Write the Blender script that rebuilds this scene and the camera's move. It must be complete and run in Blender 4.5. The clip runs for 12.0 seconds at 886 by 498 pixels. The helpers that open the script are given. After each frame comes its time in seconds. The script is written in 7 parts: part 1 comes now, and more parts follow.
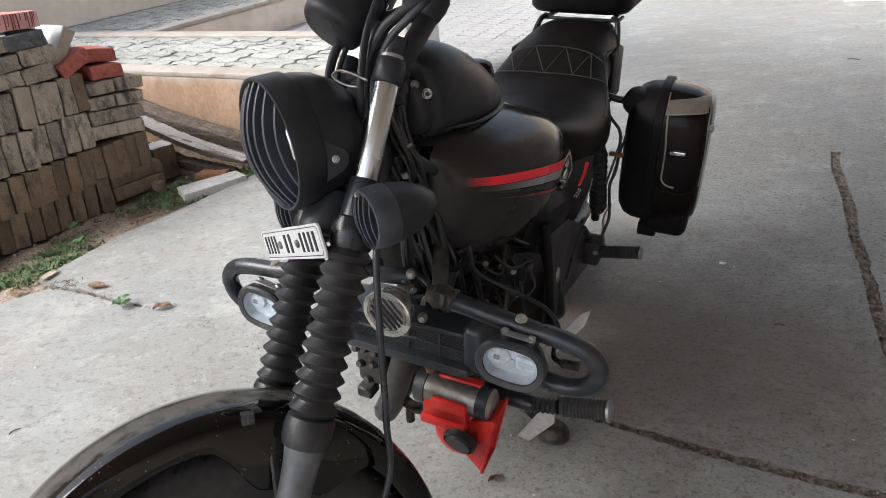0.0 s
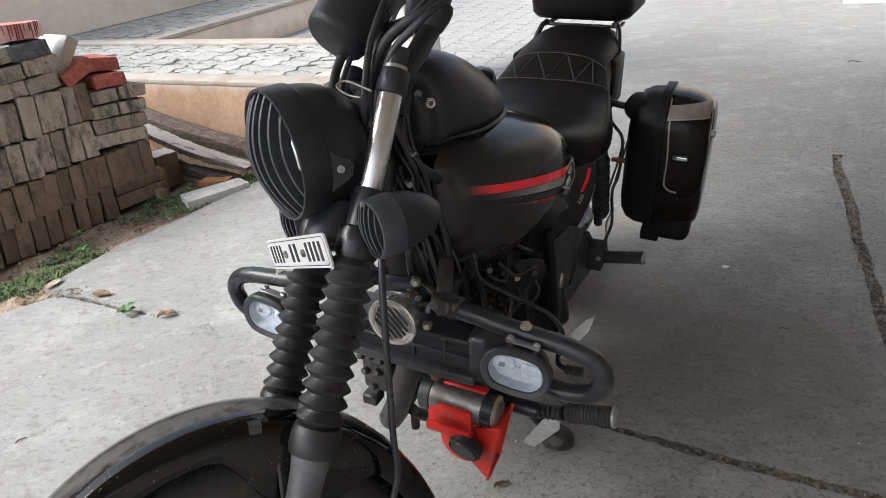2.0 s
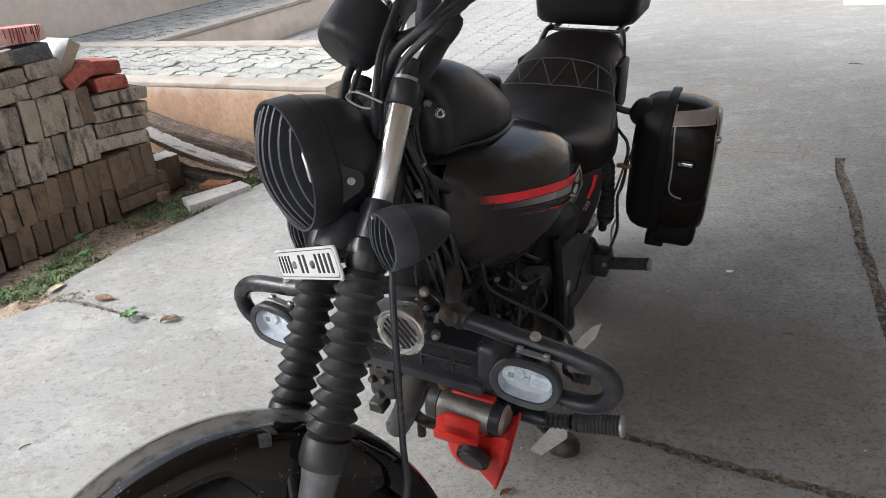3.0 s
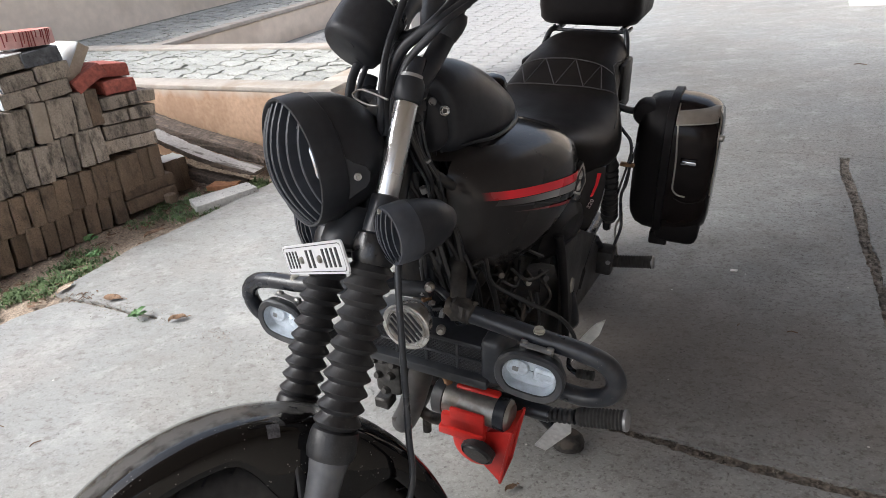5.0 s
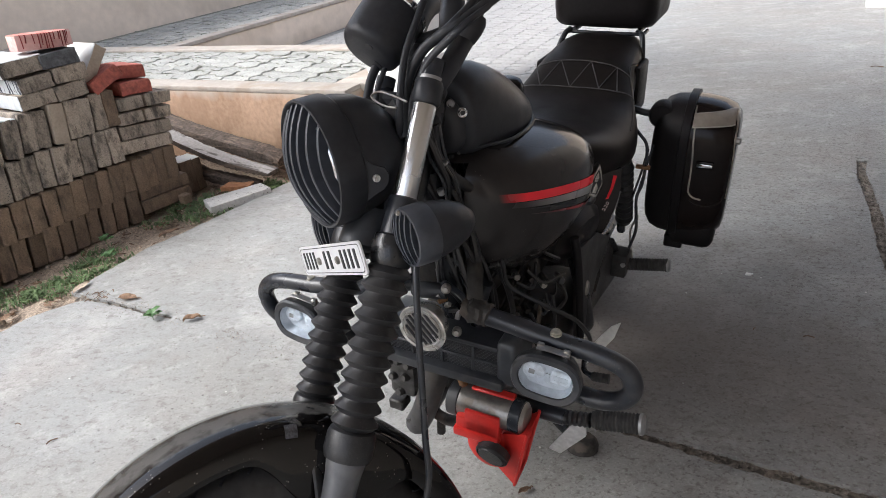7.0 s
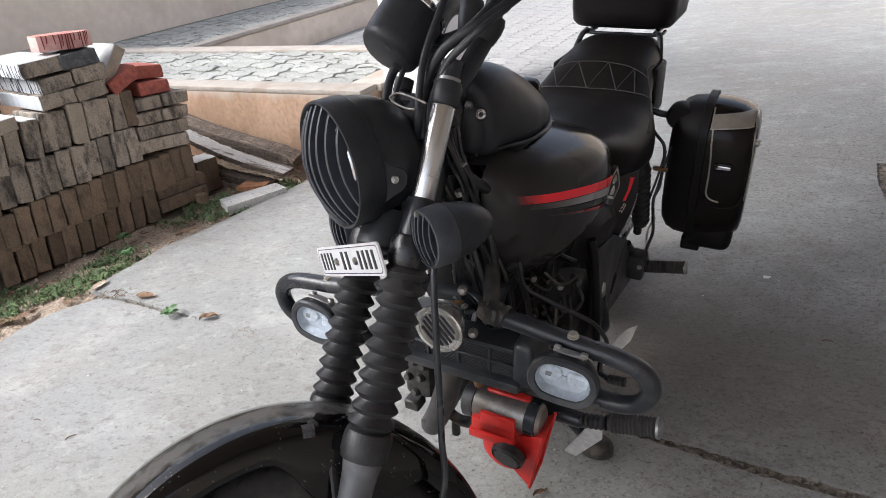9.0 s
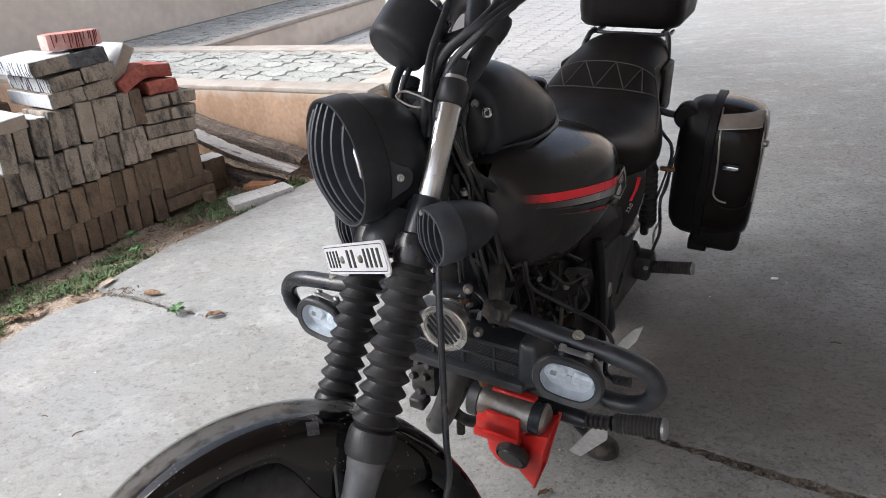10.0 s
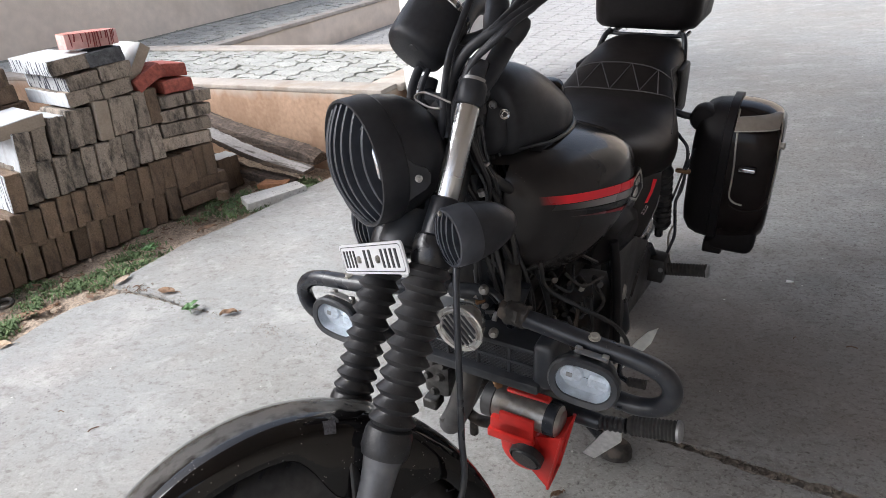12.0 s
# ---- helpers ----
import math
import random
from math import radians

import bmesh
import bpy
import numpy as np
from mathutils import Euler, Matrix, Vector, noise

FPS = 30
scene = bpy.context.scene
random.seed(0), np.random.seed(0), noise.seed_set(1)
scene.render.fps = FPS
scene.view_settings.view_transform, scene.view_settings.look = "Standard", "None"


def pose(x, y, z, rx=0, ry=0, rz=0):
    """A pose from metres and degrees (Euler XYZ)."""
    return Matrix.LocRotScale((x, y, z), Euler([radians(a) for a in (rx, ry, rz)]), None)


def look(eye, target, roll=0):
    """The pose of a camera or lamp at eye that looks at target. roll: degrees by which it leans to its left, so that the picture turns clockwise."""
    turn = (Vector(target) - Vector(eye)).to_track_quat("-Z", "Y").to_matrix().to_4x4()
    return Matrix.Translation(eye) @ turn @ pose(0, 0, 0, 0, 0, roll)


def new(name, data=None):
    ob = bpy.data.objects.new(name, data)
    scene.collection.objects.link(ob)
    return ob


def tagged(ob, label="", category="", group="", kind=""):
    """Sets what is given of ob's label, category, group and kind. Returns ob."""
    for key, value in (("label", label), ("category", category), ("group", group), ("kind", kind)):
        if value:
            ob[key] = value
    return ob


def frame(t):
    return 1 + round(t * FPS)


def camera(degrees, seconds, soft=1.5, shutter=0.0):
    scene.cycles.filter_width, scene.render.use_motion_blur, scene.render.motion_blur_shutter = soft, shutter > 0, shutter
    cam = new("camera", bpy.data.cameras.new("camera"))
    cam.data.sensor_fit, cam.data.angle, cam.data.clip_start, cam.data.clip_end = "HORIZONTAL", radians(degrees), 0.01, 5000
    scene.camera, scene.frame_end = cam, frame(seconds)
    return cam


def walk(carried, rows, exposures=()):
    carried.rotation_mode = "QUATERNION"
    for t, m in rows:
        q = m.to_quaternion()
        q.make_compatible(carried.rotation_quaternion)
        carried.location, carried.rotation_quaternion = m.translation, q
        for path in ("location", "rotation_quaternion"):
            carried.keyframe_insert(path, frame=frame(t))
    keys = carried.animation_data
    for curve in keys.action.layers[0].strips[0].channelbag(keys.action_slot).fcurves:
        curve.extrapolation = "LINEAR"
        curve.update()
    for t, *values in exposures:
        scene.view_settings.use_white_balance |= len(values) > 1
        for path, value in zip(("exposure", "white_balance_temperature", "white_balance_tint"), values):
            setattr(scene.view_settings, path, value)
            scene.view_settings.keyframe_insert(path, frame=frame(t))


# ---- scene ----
cam = camera(68.57, 12.0, soft=0.5)
ROWS = [
    (0.0, 0.0000, 0.0000, 1.2306, 61.225, 5.213, -2.857),
    (0.5, -0.0072, -0.0044, 1.2357, 61.349, 5.287, -2.865),
    (1.0, 0.0004, -0.0011, 1.2338, 61.364, 5.507, -2.873),
    (1.5, -0.0114, 0.0006, 1.2373, 61.469, 5.503, -2.878),
    (2.0, -0.0034, -0.0014, 1.2394, 61.577, 5.674, -2.908),
    (2.5, -0.0094, 0.0044, 1.2444, 61.584, 5.750, -2.948),
    (3.0, -0.0181, 0.0104, 1.2546, 61.557, 5.646, -2.998),
    (5.0, -0.0190, -0.0099, 1.2513, 61.855, 5.933, -2.634),
    (5.5, -0.0162, -0.0104, 1.2563, 61.924, 6.039, -2.436),
    (6.0, -0.0205, -0.0083, 1.2549, 61.948, 6.033, -2.202),
    (6.5, -0.0294, -0.0099, 1.2519, 62.023, 6.058, -1.971),
    (8.5, -0.0309, -0.0100, 1.2595, 62.209, 6.173, -0.724),
    (9.0, -0.0370, -0.0094, 1.2556, 62.246, 6.267, -0.490),
    (9.5, -0.0503, -0.0117, 1.2481, 62.281, 6.115, -0.157),
    (10.0, -0.0350, -0.0098, 1.2529, 62.328, 6.267, 0.185),
    (10.5, -0.0467, -0.0107, 1.2611, 62.339, 6.255, 0.401),
    (11.0, -0.0427, -0.0127, 1.2579, 62.376, 6.304, 0.730),
    (11.5, -0.0461, -0.0161, 1.2570, 62.454, 6.271, 0.970),
    (12.0, -0.0458, -0.0118, 1.2564, 62.433, 6.259, 1.179),
]
GAIN = 1.22
walk(cam, [(t, pose(x, y, z, rx, ry, rz)) for t, x, y, z, rx, ry, rz in ROWS],
     [(0.0, GAIN, 6460, 9), (2.5, GAIN, 6450, 9), (5.5, GAIN, 6410, 10), (8.5, GAIN, 6370, 11), (12.0, GAIN, 6310, 11)])

# ---- world, sun, exposure ----
sky_world = bpy.data.worlds.new("overcast_sky")
scene.world = sky_world
sky_world.use_nodes = True
wn = sky_world.node_tree.nodes
wl = sky_world.node_tree.links
sky = wn.new("ShaderNodeTexSky")
sky.sky_type = "NISHITA"
sky.sun_disc = False
sky.sun_elevation, sky.sun_rotation = radians(47), radians(-101)
sky.air_density, sky.dust_density = 1.0, 4.0
wash = wn.new("ShaderNodeHueSaturation")
wash.inputs["Saturation"].default_value = 0.56
wl.new(sky.outputs[0], wash.inputs["Color"])
wl.new(wash.outputs[0], wn["Background"].inputs["Color"])
wn["Background"].inputs["Strength"].default_value = 0.15
sun = new("sun", bpy.data.lights.new("sun", "SUN"))
sun.data.energy, sun.data.angle, sun.data.color = 1.6, radians(36), (0.92, 0.97, 1.0)
sun.matrix_world = look((-5.0, -1.0, 5.45), (0, 0, 0))

# ---- node materials ----


def material(name, base, rough=0.5, metal=0.0, scale=30.0, spread=0.25, bump=0.0, bump_scale=None, coat=0.0,
             stain=None, stain_scale=3.0, stain_amount=0.5, stain_soft=0.1, stain_from=0.52, island=0.0, spots=None, spot_scale=120.0, spot_size=0.25,
             rough_spread=0.12, spec=0.5, cloud=0.6, stretch=(1, 1, 1), fade=None):
    """A principled surface: base colour varied at two scales, optional stains, specks and relief, in metres."""
    m = bpy.data.materials.new(name)
    m.use_nodes = True
    nt, ln = m.node_tree.nodes, m.node_tree.links
    b = nt["Principled BSDF"]
    co = nt.new("ShaderNodeTexCoord").outputs["Object"]
    if island:
        shift = nt.new("ShaderNodeVectorMath")
        shift.operation = "MULTIPLY_ADD"
        shift.inputs[1].default_value = (37.0, 23.0, 11.0)
        ln.new(nt.new("ShaderNodeObjectInfo").outputs["Random"], shift.inputs[0])
        ln.new(nt.new("ShaderNodeNewGeometry").outputs["Position"], shift.inputs[2])
        co = shift.outputs[0]

    def noise_tex(sc, detail=6.0, pull=None, harsh=0.5):
        n = nt.new("ShaderNodeTexNoise")
        n.inputs["Scale"].default_value, n.inputs["Detail"].default_value, n.inputs["Roughness"].default_value = sc, detail, harsh
        src = co
        if pull:
            mp = nt.new("ShaderNodeMapping")
            mp.inputs["Scale"].default_value = pull
            ln.new(co, mp.inputs["Vector"])
            src = mp.outputs[0]
        ln.new(src, n.inputs["Vector"])
        return n.outputs["Fac"]

    def ramp(src, lo, hi, a=0.0, c=1.0):
        r = nt.new("ShaderNodeMapRange")
        r.inputs["From Min"].default_value, r.inputs["From Max"].default_value = lo, hi
        r.inputs["To Min"].default_value, r.inputs["To Max"].default_value = a, c
        ln.new(src, r.inputs["Value"])
        return r.outputs["Result"]

    def mix(fac, a, c, blend="MIX"):
        x = nt.new("ShaderNodeMix")
        x.data_type, x.blend_type = "RGBA", blend
        for sock, v in ((x.inputs[0], fac), (x.inputs[6], a), (x.inputs[7], c)):
            if hasattr(v, "links"):
                ln.new(v, sock)
            elif isinstance(v, tuple):
                sock.default_value = (*v, 1.0)
            else:
                sock.default_value = v
        return x.outputs[2]

    fine, broad = noise_tex(scale), noise_tex(scale * 0.12, 4.0)
    dark = tuple(c * (1 - spread) for c in base)
    pale = tuple(min(1.0, c * (1 + spread)) for c in base)
    col = mix(ramp(fine, 0.3, 0.7), dark, pale)
    col = mix(ramp(broad, 0.3, 0.7, 0.0, cloud), col, mix(1.0, col, tuple(0.75 for _ in base), "MULTIPLY"))
    if island:
        rnd = nt.new("ShaderNodeObjectInfo").outputs["Random"]
        col = mix(1.0, col, mix(rnd, tuple([1 - island] * 3), tuple([1 + island * 0.6] * 3)), "MULTIPLY")
    if stain:
        col = mix(ramp(noise_tex(stain_scale, 10.0, stretch, 0.70 if island else 0.5), stain_from, stain_from + stain_soft, 0.0, stain_amount), col, stain)
    if fade:
        tint, z0, z1 = fade
        sep = nt.new("ShaderNodeSeparateXYZ")
        ln.new(co, sep.inputs[0])
        edge = nt.new("ShaderNodeMath")
        edge.operation = "MULTIPLY_ADD"
        edge.inputs[1].default_value = 0.12
        ln.new(noise_tex(3.0, 8.0, (4, 4, 2.5)), edge.inputs[0])
        ln.new(sep.outputs[2], edge.inputs[2])
        col = mix(ramp(edge.outputs[0], z0 + 0.06, z1 + 0.06), col, tint)
    if spots:
        v = nt.new("ShaderNodeTexVoronoi")
        v.inputs["Scale"].default_value = spot_scale
        ln.new(co, v.inputs["Vector"])
        gate = nt.new("ShaderNodeMath")
        gate.operation = "MULTIPLY"
        ln.new(ramp(v.outputs["Distance"], spot_size, spot_size * 0.6), gate.inputs[0])
        ln.new(ramp(noise_tex(spot_scale * 0.2, 2.0), 0.5, 0.6), gate.inputs[1])
        col = mix(gate.outputs[0], col, spots)
    ln.new(col, b.inputs["Base Color"])
    ln.new(ramp(broad, 0.3, 0.7, max(0.02, rough - rough_spread), min(1.0, rough + rough_spread)), b.inputs["Roughness"])
    b.inputs["Metallic"].default_value = metal
    b.inputs["Specular IOR Level"].default_value = spec
    if coat:
        b.inputs["Coat Weight"].default_value, b.inputs["Coat Roughness"].default_value = coat, 0.06
    if bump:
        bp = nt.new("ShaderNodeBump")
        bp.inputs["Strength"].default_value, bp.inputs["Distance"].default_value = 0.6, bump
        ln.new(noise_tex(bump_scale or scale * 2, 8.0, stretch), bp.inputs["Height"])
        ln.new(bp.outputs[0], b.inputs["Normal"])
    return m


def worn_concrete(name="worn_concrete", shade_grime=0.0):
    """Trowelled cement: broad tone, long faint streaks, sandy grain, dark pits of two sizes, a few pale chips."""
    m = bpy.data.materials.new(name)
    m.use_nodes = True
    nt, ln = m.node_tree.nodes, m.node_tree.links
    b = nt["Principled BSDF"]
    pos = nt.new("ShaderNodeNewGeometry").outputs["Position"]

    def scaled(vec, rz=0.0):
        mp = nt.new("ShaderNodeMapping")
        mp.inputs["Scale"].default_value = vec
        mp.inputs["Rotation"].default_value = (0, 0, rz)
        ln.new(pos, mp.inputs["Vector"])
        return mp.outputs[0]

    def cloudy(vec, detail, rz=0.0, rough=0.55):
        n = nt.new("ShaderNodeTexNoise")
        n.inputs["Scale"].default_value, n.inputs["Detail"].default_value, n.inputs["Roughness"].default_value = 1.0, detail, rough
        ln.new(scaled(vec, rz), n.inputs["Vector"])
        return n.outputs["Fac"]

    def ramp(src, lo, hi, a=0.0, c=1.0):
        r = nt.new("ShaderNodeMapRange")
        for k, v in (("From Min", lo), ("From Max", hi), ("To Min", a), ("To Max", c)):
            r.inputs[k].default_value = v
        ln.new(src, r.inputs["Value"])
        return r.outputs["Result"]

    def times(a, c, op="MULTIPLY"):
        x = nt.new("ShaderNodeMath")
        x.operation = op
        ln.new(a, x.inputs[0])
        ln.new(c, x.inputs[1])
        return x.outputs[0]

    def over(fac, under, tint):
        x = nt.new("ShaderNodeMix")
        x.data_type = "RGBA"
        ln.new(fac, x.inputs[0])
        if isinstance(under, tuple):
            x.inputs[6].default_value = (*under, 1)
        else:
            ln.new(under, x.inputs[6])
        x.inputs[7].default_value = (*tint, 1)
        return x.outputs[2]

    def pits(cell, keep, size, pull):
        v = nt.new("ShaderNodeTexVoronoi")
        v.inputs["Scale"].default_value = 1.0
        ln.new(scaled((cell, cell * pull, cell), 0.5), v.inputs["Vector"])
        sep = nt.new("ShaderNodeSeparateColor")
        ln.new(v.outputs["Color"], sep.inputs[0])
        far = nt.new("ShaderNodeSeparateXYZ")
        ln.new(scaled((1, 1, 1), radians(29)), far.inputs[0])
        rugged = ramp(far.outputs[0], -1.3, 0.0, 0.75, 1.0)
        wob = times(v.outputs["Distance"], ramp(cloudy((cell * 1.5,) * 3, 3.0, 0.0, 0.65), 0.28, 0.72, 0.25, 2.4))
        hole = ramp(wob, size, size * 0.55)
        hole = times(times(hole, rugged), ramp(sep.outputs[1], 0, 1, 0.35, 1.0))
        return times(times(hole, ramp(sep.outputs[0], 1 - keep, 1 - keep + 0.02)), ramp(cloudy((1.4, 1.8, 1.4), 7.0, 0.5, 0.7), 0.42, 0.58, 0.24, 1.0))

    col = over(ramp(cloudy((1.1, 1.1, 1.1), 7.0), 0.33, 0.67), (0.312, 0.318, 0.314), (0.272, 0.273, 0.266))
    col = over(ramp(cloudy((0.75, 0.75, 0.75), 5.0, 0.0, 0.62), 0.44, 0.64, 0, 0.6), col, (0.262, 0.242, 0.215))
    col = over(ramp(cloudy((0.9, 9, 1), 8.0, 0.5, 0.70), 0.52, 0.68, 0, 0.32), col, (0.42, 0.412, 0.40))
    col = over(ramp(cloudy((2.3, 2.3, 2.3), 6.0, 0.2, 0.65), 0.50, 0.66, 0, 0.45), col, (0.335, 0.302, 0.280))
    col = over(ramp(cloudy((7, 9, 7), 12.0, 0.5, 0.74), 0.52, 0.66, 0, 0.55), col, (0.225, 0.213, 0.198))
    col = over(ramp(cloudy((3.2, 4.6, 3.2), 9.0, 0.5, 0.7), 0.52, 0.66, 0, 0.55), col, (0.43, 0.425, 0.41))
    col = over(ramp(cloudy((24, 38, 24), 8.0, 0.5, 0.74), 0.53, 0.63, 0, 0.7), col, (0.19, 0.178, 0.168))
    col = over(ramp(cloudy((190, 230, 190), 5.0, 0.5), 0.50, 0.72, 0, 0.28), col, (0.20, 0.19, 0.175))
    col = over(ramp(cloudy((120, 150, 120), 5.0, 0.5), 0.56, 0.76, 0, 0.35), col, (0.50, 0.49, 0.47))
    col = over(ramp(cloudy((17, 17, 17), 7.0, 0.0, 0.72), 0.555, 0.625, 0, 0.40), col, (0.185, 0.175, 0.165))
    col = over(ramp(cloudy((12, 12, 12), 7.0, 0.9, 0.72), 0.56, 0.64, 0, 0.40), col, (0.43, 0.425, 0.415))
    across = nt.new("ShaderNodeSeparateXYZ")
    ln.new(scaled((1, 1, 1), radians(29)), across.inputs[0])
    coarse = ramp(across.outputs[0], -1.1, -0.2, 0.3, 1.0)
    col = over(times(coarse, ramp(cloudy((62, 78, 62), 6.0, 0.5, 0.7), 0.54, 0.60, 0, 0.62)), col, (0.135, 0.122, 0.114))
    col = over(times(coarse, ramp(cloudy((95, 110, 95), 6.0, 1.1, 0.7), 0.56, 0.61, 0, 0.55)), col, (0.42, 0.41, 0.39))
    # ragged ellipse round the motorcycle: brown dirt plus its shade painted into the colour
    if shade_grime:
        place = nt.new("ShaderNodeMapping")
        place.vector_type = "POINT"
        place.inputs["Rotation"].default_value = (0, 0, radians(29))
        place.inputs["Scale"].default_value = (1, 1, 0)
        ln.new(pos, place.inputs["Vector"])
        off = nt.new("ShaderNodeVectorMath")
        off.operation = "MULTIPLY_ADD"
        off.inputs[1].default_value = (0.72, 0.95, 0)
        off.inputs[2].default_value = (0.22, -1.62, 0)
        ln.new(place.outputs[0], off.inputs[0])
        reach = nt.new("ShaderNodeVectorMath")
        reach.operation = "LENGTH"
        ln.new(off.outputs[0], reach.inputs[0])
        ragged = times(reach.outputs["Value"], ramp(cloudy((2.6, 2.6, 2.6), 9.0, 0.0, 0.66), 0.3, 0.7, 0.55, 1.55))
        col = over(ramp(ragged, 0.82, 0.02, 0, shade_grime), col, (0.125, 0.104, 0.088))
    small, large = pits(105, 0.22, 0.40, 1.05), pits(44, 0.30, 0.25, 1.2)
    holes = times(small, large, "MAXIMUM")
    col = over(ramp(holes, 0, 1, 0, 0.85), col, (0.085, 0.075, 0.068))
    chips = nt.new("ShaderNodeTexVoronoi")
    chips.inputs["Scale"].default_value = 9.0
    ln.new(pos, chips.inputs["Vector"])
    col = over(ramp(chips.outputs["Distance"], 0.035, 0.025, 0, 0.8), col, (0.66, 0.64, 0.60))
    ln.new(col, b.inputs["Base Color"])
    b.inputs["Roughness"].default_value = 0.82
    b.inputs["Specular IOR Level"].default_value = 0.15
    grainy = times(ramp(cloudy((110, 110, 110), 6.0), 0, 1, 0, 0.22), ramp(cloudy((30, 38, 30), 3.0, 0.5), 0, 1, 0, 0.5), "ADD")
    height = times(grainy, holes, "SUBTRACT")
    bp = nt.new("ShaderNodeBump")
    bp.inputs["Strength"].default_value, bp.inputs["Distance"].default_value = 0.8, 0.006
    ln.new(height, bp.inputs["Height"])
    ln.new(bp.outputs[0], b.inputs["Normal"])
    return m


concrete = worn_concrete()
concrete_shaded_grimy = worn_concrete("shaded_grimy_worn_concrete", 0.74)
rubble = material("crumbled_joint_mortar", (0.26, 0.225, 0.19), 0.95, scale=70, spread=0.55, bump=0.012, bump_scale=120,
                  stain=(0.075, 0.065, 0.055), stain_scale=45, stain_amount=0.8)
joint_dirt = material("dirty_joint", (0.13, 0.12, 0.105), 0.95, scale=90, spread=0.8, bump=0.01, bump_scale=90)
soil = material("brown_soil", (0.35, 0.275, 0.21), 0.95, scale=110, spread=0.5, bump=0.016, bump_scale=40,
                stain=(0.16, 0.12, 0.09), stain_scale=26, stain_amount=0.45)
plaster = material("beige_plaster", (0.74, 0.625, 0.52), 0.85, scale=12, spread=0.06, bump=0.002, bump_scale=80,
                   stain=(0.45, 0.36, 0.28), stain_scale=1.6, stain_amount=0.4)
plaster_orange = material("stained_orange_plaster", (0.42, 0.275, 0.185), 0.85, scale=40, spread=0.14, bump=0.010, bump_scale=42,
                          stain=(0.27, 0.165, 0.105), stain_scale=5, stain_amount=0.55, stretch=(1, 1, 0.55), fade=((0.44, 0.37, 0.31), 0.375, 0.435))
kerb_white = material("pale_cement_kerb", (0.43, 0.385, 0.34), 0.85, scale=30, spread=0.08, bump=0.003,
                      stain=(0.30, 0.235, 0.175), stain_scale=6, stain_amount=0.6, stain_soft=0.16)
paver_grey = material("grey_paver", (0.35, 0.342, 0.33), 0.85, scale=120, spread=0.18, bump=0.003, island=0.10, cloud=0.4, stain=(0.30, 0.29, 0.27), stain_scale=2.5, stain_amount=0.5, stain_soft=0.2)
paver_moss = material("mossy_paver", (0.39, 0.39, 0.365), 0.9, scale=60, spread=0.2, bump=0.004, island=0.15,
                      stain=(0.23, 0.25, 0.20), stain_scale=8, stain_amount=0.6, stain_soft=0.2)
sand_joint = material("sandy_joint", (0.27, 0.262, 0.245), 0.95, scale=90, spread=0.35, bump=0.004)
moss_joint = material("moss_joint", (0.20, 0.20, 0.165), 0.95, scale=50, spread=0.4, bump=0.01)
paint_white = material("white_paint", (0.78, 0.77, 0.74), 0.7, scale=15, spread=0.05, bump=0.001)
brick_grey = material("weathered_paving_brick", (0.43, 0.365, 0.30), 0.92, scale=150, spread=0.22, bump=0.007, bump_scale=50, island=0.35, cloud=0.5,
                      stain=(0.040, 0.037, 0.036), stain_scale=10, stain_amount=0.86, stain_soft=0.15, stain_from=0.475, stretch=(1.8, 1.8, 0.8),
                      spots=(0.11, 0.095, 0.08), spot_scale=120, spot_size=0.3)
brick_brown = material("brown_paving_brick", (0.225, 0.160, 0.112), 0.92, scale=150, spread=0.22, bump=0.007, bump_scale=50, island=0.28, cloud=0.5,
                       stain=(0.060, 0.046, 0.036), stain_scale=10, stain_amount=0.70, stain_soft=0.17, stain_from=0.48, stretch=(1.8, 1.8, 0.8),
                       spots=(0.11, 0.09, 0.07), spot_scale=120, spot_size=0.3)
brick_clean = material("clean_paving_brick", (0.40, 0.335, 0.27), 0.9, scale=120, spread=0.10, bump=0.003, bump_scale=60)
brick_drips = material("white_painted_brick_with_drips", (0.58, 0.60, 0.62), 0.75, scale=60, spread=0.07, bump=0.003, bump_scale=70,
                       stain=(0.045, 0.045, 0.07), stain_scale=9, stain_amount=0.95, stain_soft=0.03, stretch=(7, 7, 1.0))
brick_red = material("red_painted_brick", (0.45, 0.12, 0.09), 0.75, scale=60, spread=0.3, stain=(0.20, 0.07, 0.055), stain_scale=25, bump=0.004, island=0.2)
brick_white = material("white_painted_brick", (0.56, 0.585, 0.61), 0.75, scale=60, spread=0.07, bump=0.003, bump_scale=70,
                       stain=(0.40, 0.40, 0.41), stain_scale=9, stain_amount=0.6, stain_soft=0.1, stretch=(3, 3, 0.9))
brick_white_top = material("white_painted_brick_top", (0.56, 0.58, 0.60), 0.75, scale=60, spread=0.05, bump=0.002, bump_scale=70,
                           stain=(0.45, 0.43, 0.40), stain_scale=14, stain_amount=0.5, stain_soft=0.1)
brick_black = material("black_stained_brick", (0.11, 0.115, 0.125), 0.85, scale=60, spread=0.5, stain=(0.02, 0.02, 0.022), stain_scale=30, bump=0.005, island=0.2)
fragment = material("pale_speckled_cement", (0.56, 0.545, 0.52), 0.9, scale=70, spread=0.15, bump=0.004, spots=(0.10, 0.09, 0.08), spot_scale=70, spot_size=0.3)
wood = material("weathered_timber", (0.085, 0.064, 0.052), 0.88, scale=60, spread=0.45, bump=0.014, bump_scale=26, cloud=0.4,
                stain=(0.17, 0.125, 0.095), stain_scale=26, stain_amount=0.75, stretch=(0.07, 2.2, 2.2))
